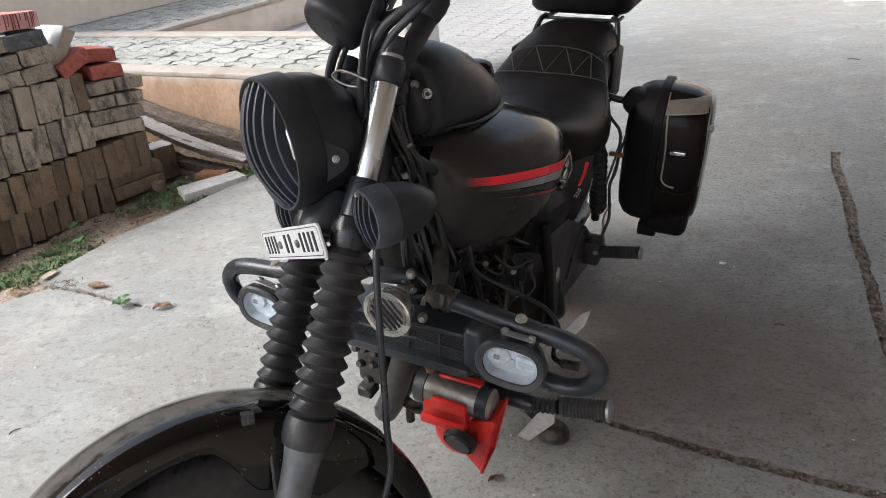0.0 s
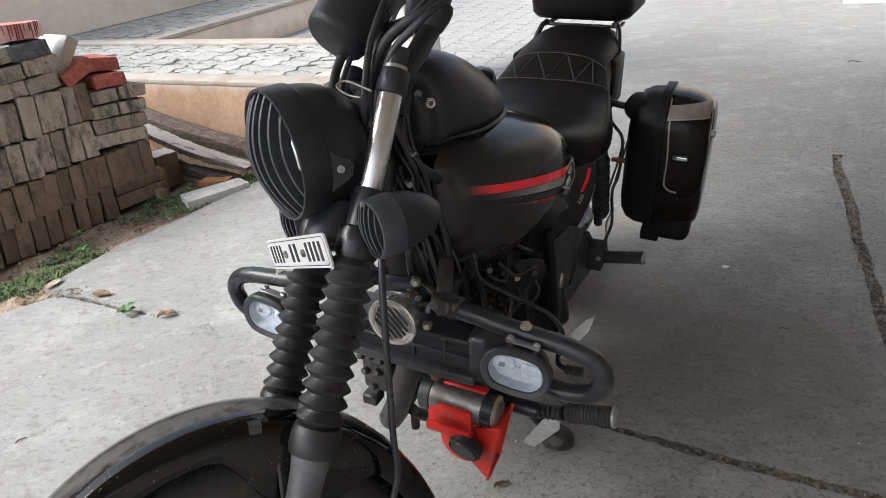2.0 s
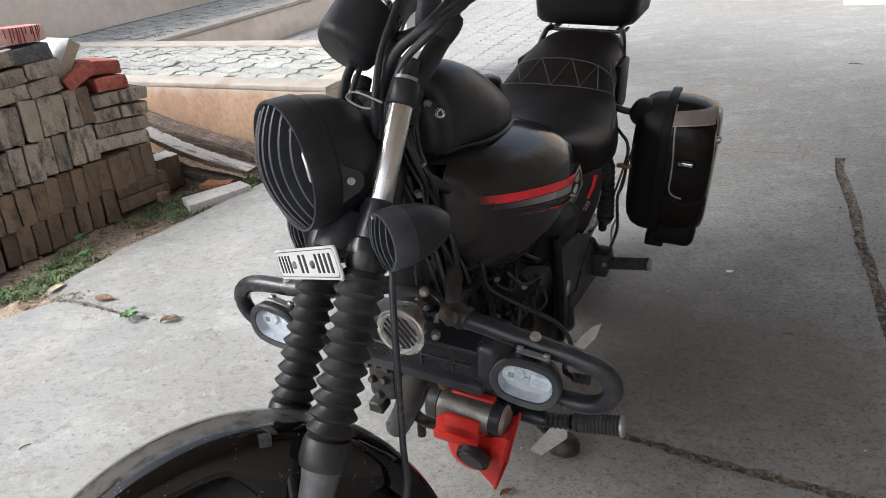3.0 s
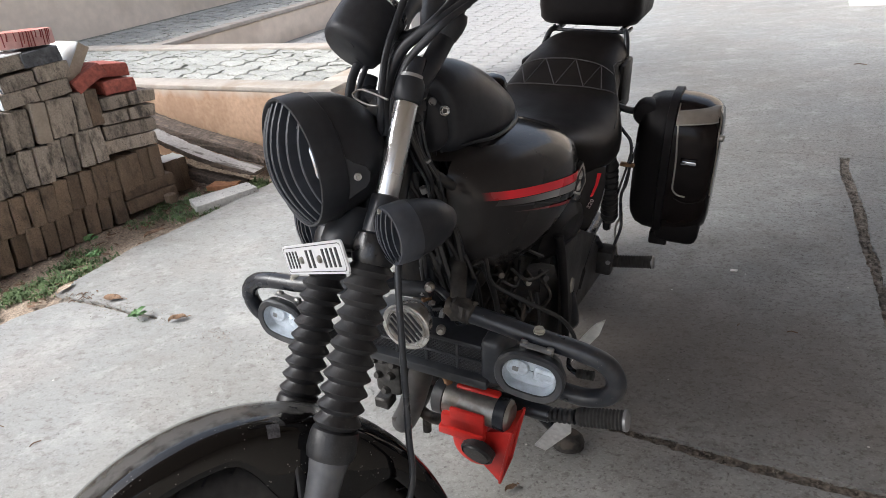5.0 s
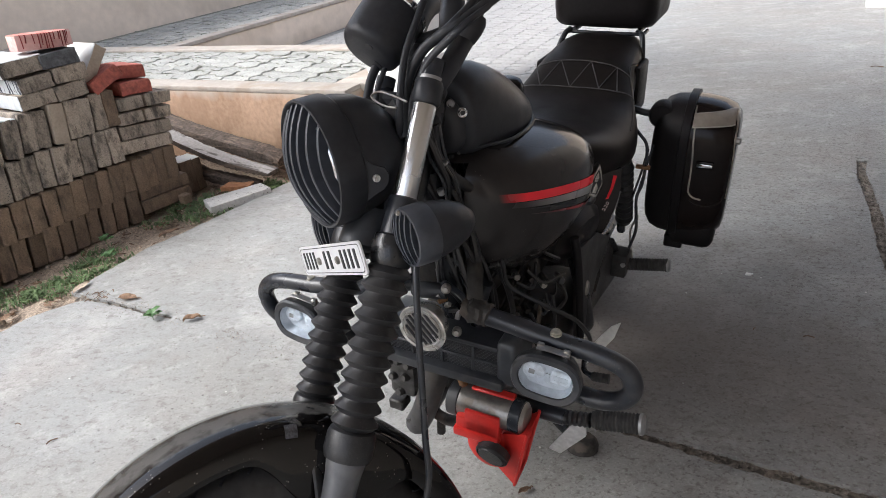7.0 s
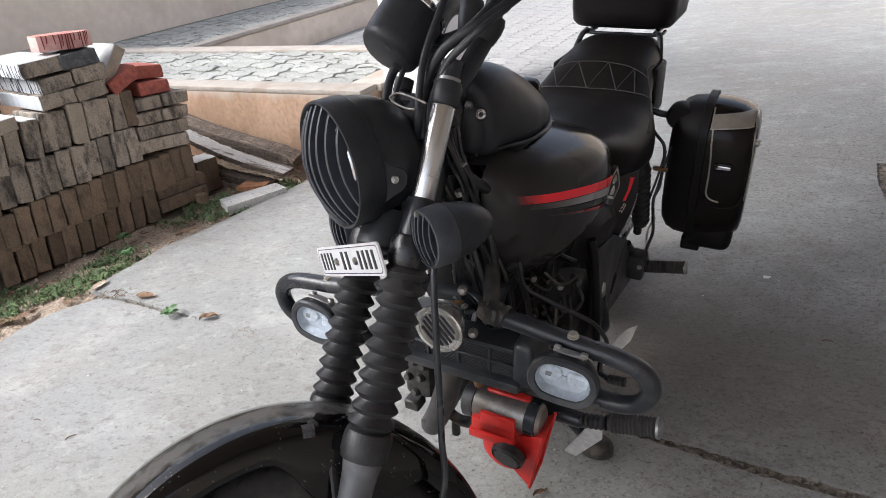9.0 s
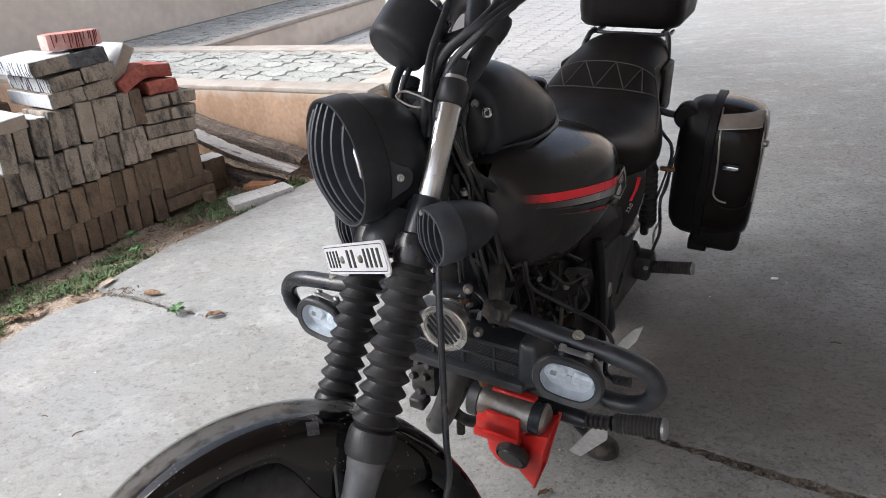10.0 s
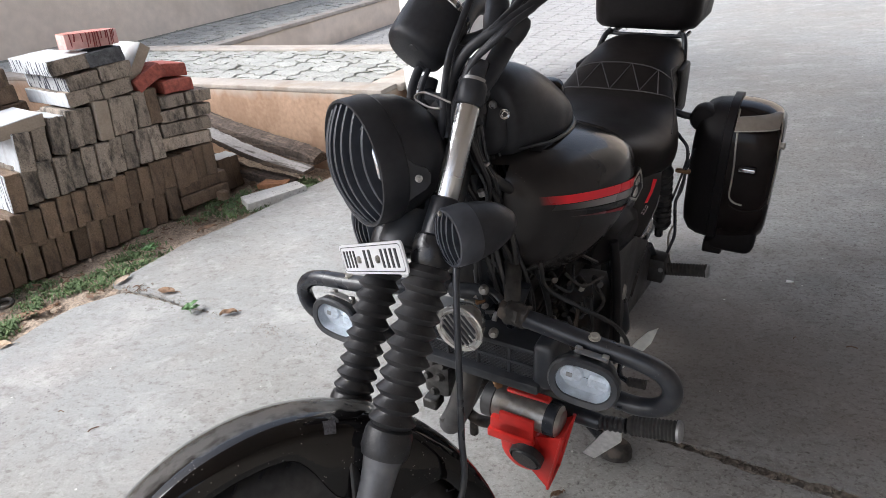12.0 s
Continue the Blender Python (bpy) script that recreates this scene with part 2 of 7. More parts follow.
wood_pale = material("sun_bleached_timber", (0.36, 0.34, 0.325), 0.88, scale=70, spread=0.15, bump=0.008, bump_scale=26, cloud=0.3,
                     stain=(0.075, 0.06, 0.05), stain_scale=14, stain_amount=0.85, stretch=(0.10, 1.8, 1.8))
leaf_green = material("weed_leaf", (0.135, 0.20, 0.085), 0.6, scale=25, spread=0.45)
leaf_bright = material("broad_weed_leaf", (0.115, 0.225, 0.085), 0.55, scale=60, spread=0.25)
leaf_dry = material("dry_leaf", (0.27, 0.165, 0.10), 0.8, scale=70, spread=0.45, stain=(0.08, 0.045, 0.025), stain_scale=70, stain_amount=0.8)
leaf_tan = material("tan_dry_leaf", (0.38, 0.295, 0.205), 0.8, scale=50, spread=0.2, stain=(0.28, 0.18, 0.10), stain_scale=50)
leaf_pale = material("pale_dry_leaf", (0.46, 0.37, 0.29), 0.8, scale=50, spread=0.15, stain=(0.30, 0.21, 0.14), stain_scale=40)
leaf_dark = material("rotten_leaf", (0.15, 0.09, 0.055), 0.85, scale=50, spread=0.4)
ceiling_paint = material("ceiling_paint", (0.45, 0.405, 0.36), 0.9, scale=5, spread=0.05)

# ---- mesh helpers ----


def mesh_of(bm, name, mat, smooth=True):
    me = bpy.data.meshes.new(name)
    bm.normal_update()
    bm.to_mesh(me)
    bm.free()
    for m in (mat if isinstance(mat, (list, tuple)) else [mat]):
        me.materials.append(m)
    if smooth:
        me.shade_smooth()
        me.set_sharp_from_angle(angle=radians(38))
    return me


def part(name, bm, mat, parent, label="", m=None, smooth=True):
    ob = new(name, mesh_of(bm, name, mat, smooth))
    ob.parent = parent
    if m is not None:
        ob.matrix_basis = m
    return tagged(ob, label)


def thing(name, m, label, category, group="", kind=""):
    ob = new(name)
    ob.empty_display_size = 0.1
    ob.matrix_basis = m
    return tagged(ob, label, category, group, kind)


def solid(name, bm, mat, label, category, kind="", m=None, group="", smooth=True):
    ob = new(name, mesh_of(bm, name, mat, smooth))
    if m is not None:
        ob.matrix_basis = m
    return tagged(ob, label, category, group, kind)


def box(x0, y0, z0, x1, y1, z1, bevel=0.0, segs=2, bm=None, m=None):
    b = bm or bmesh.new()
    made = bmesh.ops.create_cube(b, size=1.0)["verts"]
    bmesh.ops.transform(b, verts=made, matrix=Matrix.Translation(((x0 + x1) / 2, (y0 + y1) / 2, (z0 + z1) / 2)) @ Matrix.Diagonal((abs(x1 - x0), abs(y1 - y0), abs(z1 - z0), 1)))
    if bevel:
        edges = list({e for v in made for e in v.link_edges})
        made = list({v for f in bmesh.ops.bevel(b, geom=edges, offset=bevel, segments=segs, affect="EDGES", profile=0.5)["faces"] for v in f.verts} | {v for v in made if v.is_valid})
    if m is not None:
        bmesh.ops.transform(b, verts=made, matrix=m)
    return b


def prism(points, z0, z1, bm=None, m=None, bevel=0.0):
    """A flat outline pushed from z0 to z1 (points counter-clockwise seen from above)."""
    b = bm or bmesh.new()
    low = [b.verts.new((x, y, z0)) for x, y in points]
    top = [b.verts.new((x, y, z1)) for x, y in points]
    faces = [b.faces.new(top), b.faces.new(low[::-1])]
    n = len(points)
    for i in range(n):
        faces.append(b.faces.new((low[i], low[(i + 1) % n], top[(i + 1) % n], top[i])))
    made = low + top
    if bevel:
        edges = list(faces[0].edges)
        r = bmesh.ops.bevel(b, geom=edges, offset=bevel, segments=2, affect="EDGES", profile=0.5)
        made = list({v for v in made if v.is_valid} | {v for f in r["faces"] for v in f.verts})
    if m is not None:
        bmesh.ops.transform(b, verts=made, matrix=m)
    return b


def lathe(profile, segs=32, bm=None, m=None, sx=1.0, sy=1.0):
    """Turns (radius, z) pairs about the z axis; a radius of 0 closes the end."""
    b = bm or bmesh.new()
    rings, made = [], []
    for r, z in profile:
        if r < 1e-6:
            ring = [b.verts.new((0, 0, z))]
        else:
            ring = [b.verts.new((sx * r * math.cos(2 * math.pi * i / segs), sy * r * math.sin(2 * math.pi * i / segs), z)) for i in range(segs)]
        rings.append(ring)
        made += ring
    for a, c in zip(rings, rings[1:]):
        for i in range(segs):
            j = (i + 1) % segs
            if len(a) == 1 and len(c) == 1:
                continue
            if len(a) == 1:
                b.faces.new((a[0], c[j], c[i]))
            elif len(c) == 1:
                b.faces.new((a[i], a[j], c[0]))
            else:
                b.faces.new((a[i], a[j], c[j], c[i]))
    if m is not None:
        bmesh.ops.transform(b, verts=made, matrix=m)
    bmesh.ops.recalc_face_normals(b, faces=b.faces)
    return b


def smooth_path(points, steps=8):
    """Catmull-Rom through the points."""
    pts = [Vector(p) for p in points]
    pts = [pts[0] * 2 - pts[1]] + pts + [pts[-1] * 2 - pts[-2]]
    out = []
    for i in range(1, len(pts) - 2):
        a, b, c, d = pts[i - 1 : i + 3]
        for k in range(steps):
            t = k / steps
            out.append(0.5 * ((2 * b) + (c - a) * t + (2 * a - 5 * b + 4 * c - d) * t * t + (3 * b - a - 3 * c + d) * t**3))
    return out + [pts[-2]]


def tube(points, radius, segs=10, bm=None, steps=8, curved=True, flat=1.0):
    """A round bar along a path, with closed ends. radius: one number or one for each end."""
    b = bm or bmesh.new()
    path = smooth_path(points, steps) if curved and len(points) > 2 else [Vector(p) for p in points]
    r0, r1 = radius if isinstance(radius, tuple) else (radius, radius)
    up = Vector((0.13, 0.21, 0.97))
    rings = []
    n = len(path)
    for i, p in enumerate(path):
        d = (path[min(i + 1, n - 1)] - path[max(i - 1, 0)]).normalized()
        side = d.cross(up)
        if side.length < 1e-3:
            side = d.cross(Vector((1, 0, 0)))
        side.normalize()
        up = side.cross(d).normalized()
        r = r0 + (r1 - r0) * i / max(1, n - 1)
        rings.append([b.verts.new(p + side * (r * math.cos(2 * math.pi * k / segs)) + up * (r * flat * math.sin(2 * math.pi * k / segs))) for k in range(segs)])
    for a, c in zip(rings, rings[1:]):
        for k in range(segs):
            b.faces.new((a[k], a[(k + 1) % segs], c[(k + 1) % segs], c[k]))
    b.faces.new(rings[0][::-1])
    b.faces.new(rings[-1])
    bmesh.ops.recalc_face_normals(b, faces=b.faces)
    return b


def loft(rings, closed_ends=True, bm=None):
    """A skin over rings of equally many points."""
    b = bm or bmesh.new()
    rows = [[b.verts.new(p) for p in ring] for ring in rings]
    n = len(rows[0])
    for a, c in zip(rows, rows[1:]):
        for k in range(n):
            b.faces.new((a[k], a[(k + 1) % n], c[(k + 1) % n], c[k]))
    if closed_ends:
        b.faces.new(rows[0][::-1])
        b.faces.new(rows[-1])
    bmesh.ops.recalc_face_normals(b, faces=b.faces)
    return b


def axis_pose(origin, z_to, x_hint=(1, 0, 0)):
    """A pose at origin whose z axis points along z_to."""
    z = Vector(z_to).normalized()
    x = Vector(x_hint) - z * Vector(x_hint).dot(z)
    x.normalize()
    y = z.cross(x)
    return Matrix.Translation(origin) @ Matrix((x, y, z)).transposed().to_4x4()

# ---- the place: ground, slabs, terrace, walls ----
GRID = pose(0, 0, 0, 0, 0, -29)  # u runs along the slab joints, v away from the camera


def sheet(size, step, height, lift):
    b = bmesh.new()
    bmesh.ops.create_grid(b, x_segments=step, y_segments=step, size=size)
    for v in b.verts:
        v.co.z = lift + height * noise.noise((v.co.x * 1.7, v.co.y * 1.7, 0.3))
    return b


ground = solid("ground", sheet(400, 4, 0, -0.14), soil, "brown bare soil ground reaching far off", "ground", "structure")
earth = bmesh.new()
bmesh.ops.create_grid(earth, x_segments=90, y_segments=110, size=0.5)
for v in earth.verts:
    u, w = -5.2 + v.co.x * 6.2, -0.6 + (v.co.y + 0.5) * 4.0
    lump = 0.035 * noise.noise((u * 2.1, w * 2.1, 0.7)) + 0.02 * noise.noise((u * 8, w * 8, 2.0)) + 0.008 * noise.noise((u * 25, w * 25, 1.0))
    v.co = (u, w, -0.035 + lump)
solid("soil_strip", earth, soil, "strip of loose brown soil beside the concrete", "soil", "structure", GRID)


def slab(name, outline, label, z=0.0, rag=0.012, m=GRID, mat=concrete):
    """A concrete slab with worn, slightly broken edges."""
    pts = []
    for (x0, y0), (x1, y1) in zip(outline, outline[1:] + outline[:1]):
        n = max(1, min(150, int(math.hypot(x1 - x0, y1 - y0) / 0.022)))
        for i in range(n):
            x, y = x0 + (x1 - x0) * i / n, y0 + (y1 - y0) * i / n
            k = rag * (0.8 * noise.noise((x * 5, y * 5, 0.1)) + 0.55 * noise.noise((x * 19, y * 19, 0.9)) + 0.45 * noise.noise((x * 52, y * 52, 0.4)))
            pts.append((x + k, y + k))
    return solid(name, prism(pts, -0.15, z, bevel=0.006), mat, label, "concrete slab", "structure", m)


slab("floor", [(-2.58, -3.0), (9, -3.0), (9, 1.240), (1.0, 1.238), (0.15, 1.236), (-0.10, 1.236), (-0.30, 1.250), (-0.5, 1.248), (-1.98, 1.243), (-2.25, 1.239), (-2.46, 1.230), (-2.50, 1.18), (-2.575, 1.06)], "grey worn concrete slab with pitted surface")
slab("floor", [(-2.59, 1.256), (-0.55, 1.262), (-0.30, 1.272), (-0.10, 1.276), (0.402, 1.276), (0.268, 3.12), (0.258, 3.374), (-2.05, 3.37), (-2.05, 2.64), (-2.42, 2.62), (-2.44, 2.45), (-2.50, 2.0), (-2.585, 1.65)], "grey worn concrete slab with brown dirt and painted shade under the motorcycle", mat=concrete_shaded_grimy)
slab("floor", [(0.438, 1.276), (9, 1.278), (9, 3.374), (0.306, 3.374), (0.304, 3.24)], "grey worn concrete slab with a broken joint", mat=concrete_shaded_grimy)
slab("floor", [(-1.50, 3.382), (0.268, 3.382), (-0.358, 12.0), (-1.50, 12.0)], "grey sunlit concrete drive slab")
slab("floor", [(0.274, 3.382), (9, 3.382), (9, 12.0), (-0.352, 12.0)], "grey sunlit concrete drive slab")
solid("joint_bed", box(-2.4, -3, -0.16, 9, 12, -0.030), joint_dirt, "dark dirt in the joints between slabs", "joint dirt", "structure", GRID)

# terrace of two levels with cement kerbs
terrace = thing("terrace", GRID, "raised paved terrace with stained orange plaster front and pale kerbs", "terrace", kind="structure")
part("front_wall", box(-7.0, 2.72, -0.2, -2.12, 3.80, 0.4245, 0.006), plaster_orange, terrace, "stained orange plaster wall")
part("front_kerb", box(-7.0, 2.7185, 0.425, -2.118, 2.87, 0.452, 0.004), kerb_white, terrace)
part("end_kerb", box(-2.30, 2.873, 0.405, -2.09, 3.70, 0.452, 0.012), kerb_white, terrace)
part("rear_kerb", box(-7.0, 3.703, 0.405, -2.09, 3.86, 0.456, 0.012), kerb_white, terrace)
part("arm_wall", box(-7.0, 3.87, -0.2, -5.30, 14.0, 0.30, 0.01), plaster, terrace)
part("arm_kerb", box(-5.44, 3.87, 0.303, -5.28, 14.0, 0.345, 0.01), kerb_white, terrace)

solid("wall_west", box(-7.25, -6, -0.2, -7.0, 16, 3.2), plaster, "tall plain beige plastered boundary wall", "wall", "structure", GRID)

PU, PA = -2.76, 0.48
pillar = thing("pillar", GRID, "square plastered porch pillar with white and beige sides", "pillar", kind="structure")
part("shaft", box(PU, 3.92, -0.1, PU + PA, 3.92 + PA, 2.598, 0.008), paint_white, pillar)
part("beam", box(PU, 3.30, 2.60, PU + PA, 3.92 + PA, 2.847, 0.008), paint_white, pillar)

part("plinth", box(-2.084, 2.90, -0.1, -1.80, 3.36, 0.53, 0.008), paint_white, pillar)
# unseen porch over the parking bay, added and sized to shade it
solid("ceiling", box(-2.60, -2.0, 2.85, 2.2, 3.6, 3.05), ceiling_paint, "plain unseen porch ceiling added to shade the parking bay", "ceiling", "structure", GRID)
# unseen wall, added to hold back light from the right
solid("wall_east", box(2.0, -2.6, -0.2, 2.2, 6.5, 2.848), ceiling_paint, "plain beige unseen wall added beside the parking bay to cut light", "wall", "structure", GRID)
# unseen wall, added to block blue sky and bounce warm light back
solid("wall_north", box(-1.2, 12.02, -0.2, 9.2, 12.27, 4.2), plaster, "plain beige unseen wall added at the end of the drive to warm the light", "wall", "structure", GRID)
# unseen wall behind the camera, added to darken the floor at the right
solid("wall_south", box(1.35, -2.8, -0.2, 2.2, -2.6, 2.85), ceiling_paint, "plain beige unseen wall added behind the parking bay to darken the floor", "wall", "structure", GRID)
solid("threshold", box(0.44, 7.37, -0.05, 2.2, 7.62, 0.16, 0.01), paint_white, "white-painted low plinth across the drive", "plinth", "structure", GRID)
solid("joint_filler", box(-1.98, 1.232, -0.1, -0.62, 1.270, 0.0005), concrete, "cement filling in the slab joint", "joint filling", "structure", GRID)
solid("joint_filler", prism([(0.250, 3.40), (0.292, 3.40), (-0.333, 12), (-0.377, 12)], -0.1, 0.0005), concrete, "cement filling in the slab joint", "joint filling", "structure", GRID)


def crumble(name, x0, y0, x1, y1, width, label):
    """Broken mortar lying in a slab joint: a rough bed with loose chunks on it."""
    chip = random.Random(int(x0 * 1000) + 77)
    b = bmesh.new()
    span = math.hypot(x1 - x0, y1 - y0)
    n = int(span / 0.010)
    d = Vector((x1 - x0, y1 - y0, 0)).normalized()
    s = Vector((-d.y, d.x, 0))
    rows = []
    for i in range(n + 1):
        p = Vector((x0, y0, 0)).lerp(Vector((x1, y1, 0)), i / n)
        row = []
        for k in range(7):
            q = p + s * width * (k / 6 - 0.5)
            h = -0.0105 + 0.004 * noise.noise((q.x * 40, q.y * 40, 1)) + chip.uniform(-0.0025, 0.0025)
            row.append(b.verts.new((q.x, q.y, h)))
        rows.append(row)
    for a, c in zip(rows, rows[1:]):
        for k in range(6):
            b.faces.new((a[k], c[k], c[k + 1], a[k + 1]))
    bmesh.ops.recalc_face_normals(b, faces=b.faces)
    for i in range(int(min(span, 2.6) * 700)):
        r = 0.0016 + 0.0042 * chip.random() ** 3
        p = Vector((x0, y0, 0)) + d * chip.uniform(0, min(span, 2.6)) + s * chip.uniform(-0.024, 0.024)
        p.z = -0.010 + r * chip.uniform(0.3, 1.1)
        turn = pose(p.x, p.y, p.z, chip.uniform(0, 360), chip.uniform(0, 360), chip.uniform(0, 360))
        c = [b.verts.new(turn @ Vector(q)) for q in ((r, 0, 0), (-r, r * 0.2, 0), (0, r, 0.1 * r), (0, -r * 0.9, 0), (0, 0, r * 0.8), (0.1 * r, 0, -r * 0.7))]
        for f in ((0, 2, 4), (2, 1, 4), (1, 3, 4), (3, 0, 4), (2, 0, 5), (1, 2, 5), (3, 1, 5), (0, 3, 5)):
            b.faces.new([c[k] for k in f])
    return solid(name, b, rubble, label, "joint filling", "structure", GRID, smooth=False)


crumble("joint_rubble", 0.421, 1.255, 0.285, 3.37, 0.10, "crumbled brown mortar in the broken slab joint")
crumble("joint_rubble", -2.52, 1.240, -1.96, 1.248, 0.045, "crumbled dark mortar in the open end of the joint")
crumble("joint_rubble", -0.55, 1.257, 4.0, 1.258, 0.085, "crumbled brown mortar in the slab joint")
solid("joint_filler", box(-2.0, 3.366, -0.1, 9.0, 3.389, -0.0012), concrete, "cement filling in the slab joint", "joint filling", "structure", GRID)

# ---- motorcycle: materials ----
matte = material("matte_black_plastic", (0.029, 0.0305, 0.036), 0.40, scale=70, spread=0.15, bump=0.0003, bump_scale=900, spec=0.32)
satin = material("satin_black_tank_paint", (0.027, 0.0245, 0.0245), 0.19, scale=40, spread=0.12, coat=0.16, spec=0.26, rough_spread=0.05, spots=(0.10, 0.095, 0.09), spot_scale=110, spot_size=0.10)
gloss = material("gloss_black_paint", (0.005, 0.0042, 0.0042), 0.045, scale=30, spread=0.2, spec=0.36, rough_spread=0.025,
                 spots=(0.20, 0.185, 0.17), spot_scale=150, spot_size=0.17)
gloss_case = material("gloss_black_case", (0.010, 0.0068, 0.0066), 0.15, scale=30, spread=0.2, spec=0.18, rough_spread=0.05)
case_shell = material("textured_black_case", (0.0085, 0.0072, 0.0078), 0.50, spec=0.18, scale=90, spread=0.2, bump=0.0004, bump_scale=700)
leather = material("black_vinyl_seat", (0.0125, 0.0105, 0.0102), 0.46, spec=0.10, scale=50, spread=0.15, bump=0.0006, bump_scale=500)
thread = material("grey_stitching", (0.050, 0.049, 0.052), 0.7, scale=200, spread=0.3)
rubber = material("dusty_black_rubber", (0.018, 0.0178, 0.0195), 0.46, scale=60, spread=0.35, bump=0.0008, bump_scale=260, spots=(0.13, 0.12, 0.11), spot_scale=230, spot_size=0.16, stain=(0.045, 0.043, 0.043), stain_scale=14, stain_amount=0.35)
tyre_rubber = material("tyre_rubber", (0.032, 0.030, 0.029), 0.78, scale=70, spread=0.3, stain=(0.075, 0.07, 0.062), stain_scale=10, stain_amount=0.4)
black_steel = material("black_painted_steel", (0.024, 0.027, 0.034), 0.27, scale=50, spread=0.25, spots=(0.13, 0.125, 0.12), spot_scale=170, spot_size=0.15, stain=(0.07, 0.065, 0.06), stain_scale=20, stain_amount=0.3)
black_alloy = material("black_cast_alloy", (0.032, 0.031, 0.032), 0.5, metal=0.2, scale=70, spread=0.4, bump=0.0010, bump_scale=160, stain=(0.05, 0.038, 0.028), stain_scale=30, stain_amount=0.5)
grimy = material("grimy_engine_metal", (0.046, 0.042, 0.039), 0.62, metal=0.4, scale=60, spread=0.5, bump=0.0015, bump_scale=150, stain=(0.125, 0.10, 0.08), stain_scale=24, stain_amount=0.6)
slider_alloy = material("scuffed_slate_alloy", (0.125, 0.128, 0.138), 0.42, metal=0.25, scale=40, spread=0.25, stain=(0.16, 0.15, 0.14), stain_scale=22, stain_amount=0.3)
chrome_tube = material("streaked_chrome", (0.86, 0.87, 0.88), 0.24, metal=1.0, scale=30, spread=0.05, rough_spread=0.08, bump=0.0014, bump_scale=14, stretch=(18, 18, 0.02))
chrome = material("chrome", (0.78, 0.79, 0.80), 0.15, metal=1.0, scale=30, spread=0.05, rough_spread=0.05)
steel = material("dull_bright_steel", (0.40, 0.385, 0.36), 0.42, metal=0.9, scale=60, spread=0.25, stain=(0.16, 0.12, 0.08), stain_scale=30, stain_amount=0.5)
alu = material("grey_alloy", (0.36, 0.36, 0.36), 0.5, metal=0.7, scale=60, spread=0.2)
red_plastic = material("red_plastic", (0.62, 0.028, 0.022), 0.38, scale=40, spread=0.12)
black_decal = material("black_stripe_paint", (0.012, 0.012, 0.013), 0.3, scale=40, spread=0.1)
plate_white = material("white_plate_enamel", (0.74, 0.74, 0.76), 0.4, scale=30, spread=0.04)
# lettering ink, also the painted dark of grooves, holes, slots and the cooler opening
ink_recess_black = material("black_ink_and_recess_shade", (0.02, 0.02, 0.025), 0.5, scale=30, spread=0.1)
lens_grey = material("fog_reflector", (0.52, 0.57, 0.62), 0.3, metal=0.0, scale=60, spread=0.15)
copper = material("brown_bare_bracket", (0.30, 0.17, 0.09), 0.5, metal=0.7, scale=60, spread=0.3)
faded_plastic = material("sun_faded_dark_plastic", (0.032, 0.035, 0.041), 0.42, scale=50, spread=0.2, stain=(0.09, 0.085, 0.08), stain_scale=18, stain_amount=0.3)


def glass_material(name, tint, rough=0.03):
    m = bpy.data.materials.new(name)
    m.use_nodes = True
    b = m.node_tree.nodes["Principled BSDF"]
    b.inputs["Base Color"].default_value = (*tint, 1)
    b.inputs["Roughness"].default_value = rough
    b.inputs["Transmission Weight"].default_value = 1.0
    b.inputs["IOR"].default_value = 1.45
    return m


fog_glass = glass_material("thin_lens_glass", (0.98, 0.99, 1.0))
fog_glass.node_tree.nodes["Principled BSDF"].inputs["IOR"].default_value = 1.12
clear_glass = glass_material("clear_lens_glass", (0.95, 0.97, 1.0))

# ---- motorcycle: frame poses ----
BIKE = pose(0.351, 1.9431, 0, 0, -4.125, 152.038)
SB = pose(0, 1.0323, 0.8956, 34.43, 0, 0) @ pose(0, 0, 0, 0, 0, -37.27)  # steering head inside the bike
motorcycle = thing("motorcycle", BIKE, "black cruiser motorcycle with hard luggage parked on its side stand", "motorcycle")


def stations(rows, steps=5):
    """Rows of numbers joined by a smooth curve."""
    a = np.array(rows, float)
    a = np.vstack([2 * a[0] - a[1], a, 2 * a[-1] - a[-2]])
    out = []
    for i in range(1, len(a) - 2):
        for k in range(steps):
            t = k / steps
            p, q, r, s = a[i - 1 : i + 3]
            out.append(0.5 * (2 * q + (r - p) * t + (2 * p - 5 * q + 4 * r - s) * t * t + (3 * q - p - 3 * r + s) * t**3))
    return out + [a[-2]]


def egg(y, w, zt, zb, zm, n=2.3, x0=0.0, count=36):
    """A ring across the bike at y: half width w, top, bottom and the height of the widest place."""
    ring = []
    for k in range(count):
        a = 2 * math.pi * k / count
        c, s = math.cos(a), math.sin(a)
        px = x0 + w * math.copysign(abs(c) ** (2 / n), c)
        pz = zm + ((zt - zm) if s > 0 else (zm - zb)) * math.copysign(abs(s) ** (2 / n), s)
        ring.append((px, y, pz))
    return ring


def bolt(parent, at, way, r=0.006, h=0.004, mat=None, name="bolt"):
    b = lathe([(0, h), (r * 0.45, h), (r * 0.5, h * 0.6), (r * 0.85, h * 0.9), (r, h * 0.5), (r, -0.002), (0, -0.002)], 12, m=axis_pose(at, way))
    return part(name, b, mat or steel, parent)


# ---- front wheel, fork, mudguard (steering frame) ----
HALF = 0.0884
FORK_Y = 0.053
AXLE = (0, 0.055, -0.778)
WHEEL = SB @ pose(*AXLE, 0, 90, 0)  # wheel turned about its z


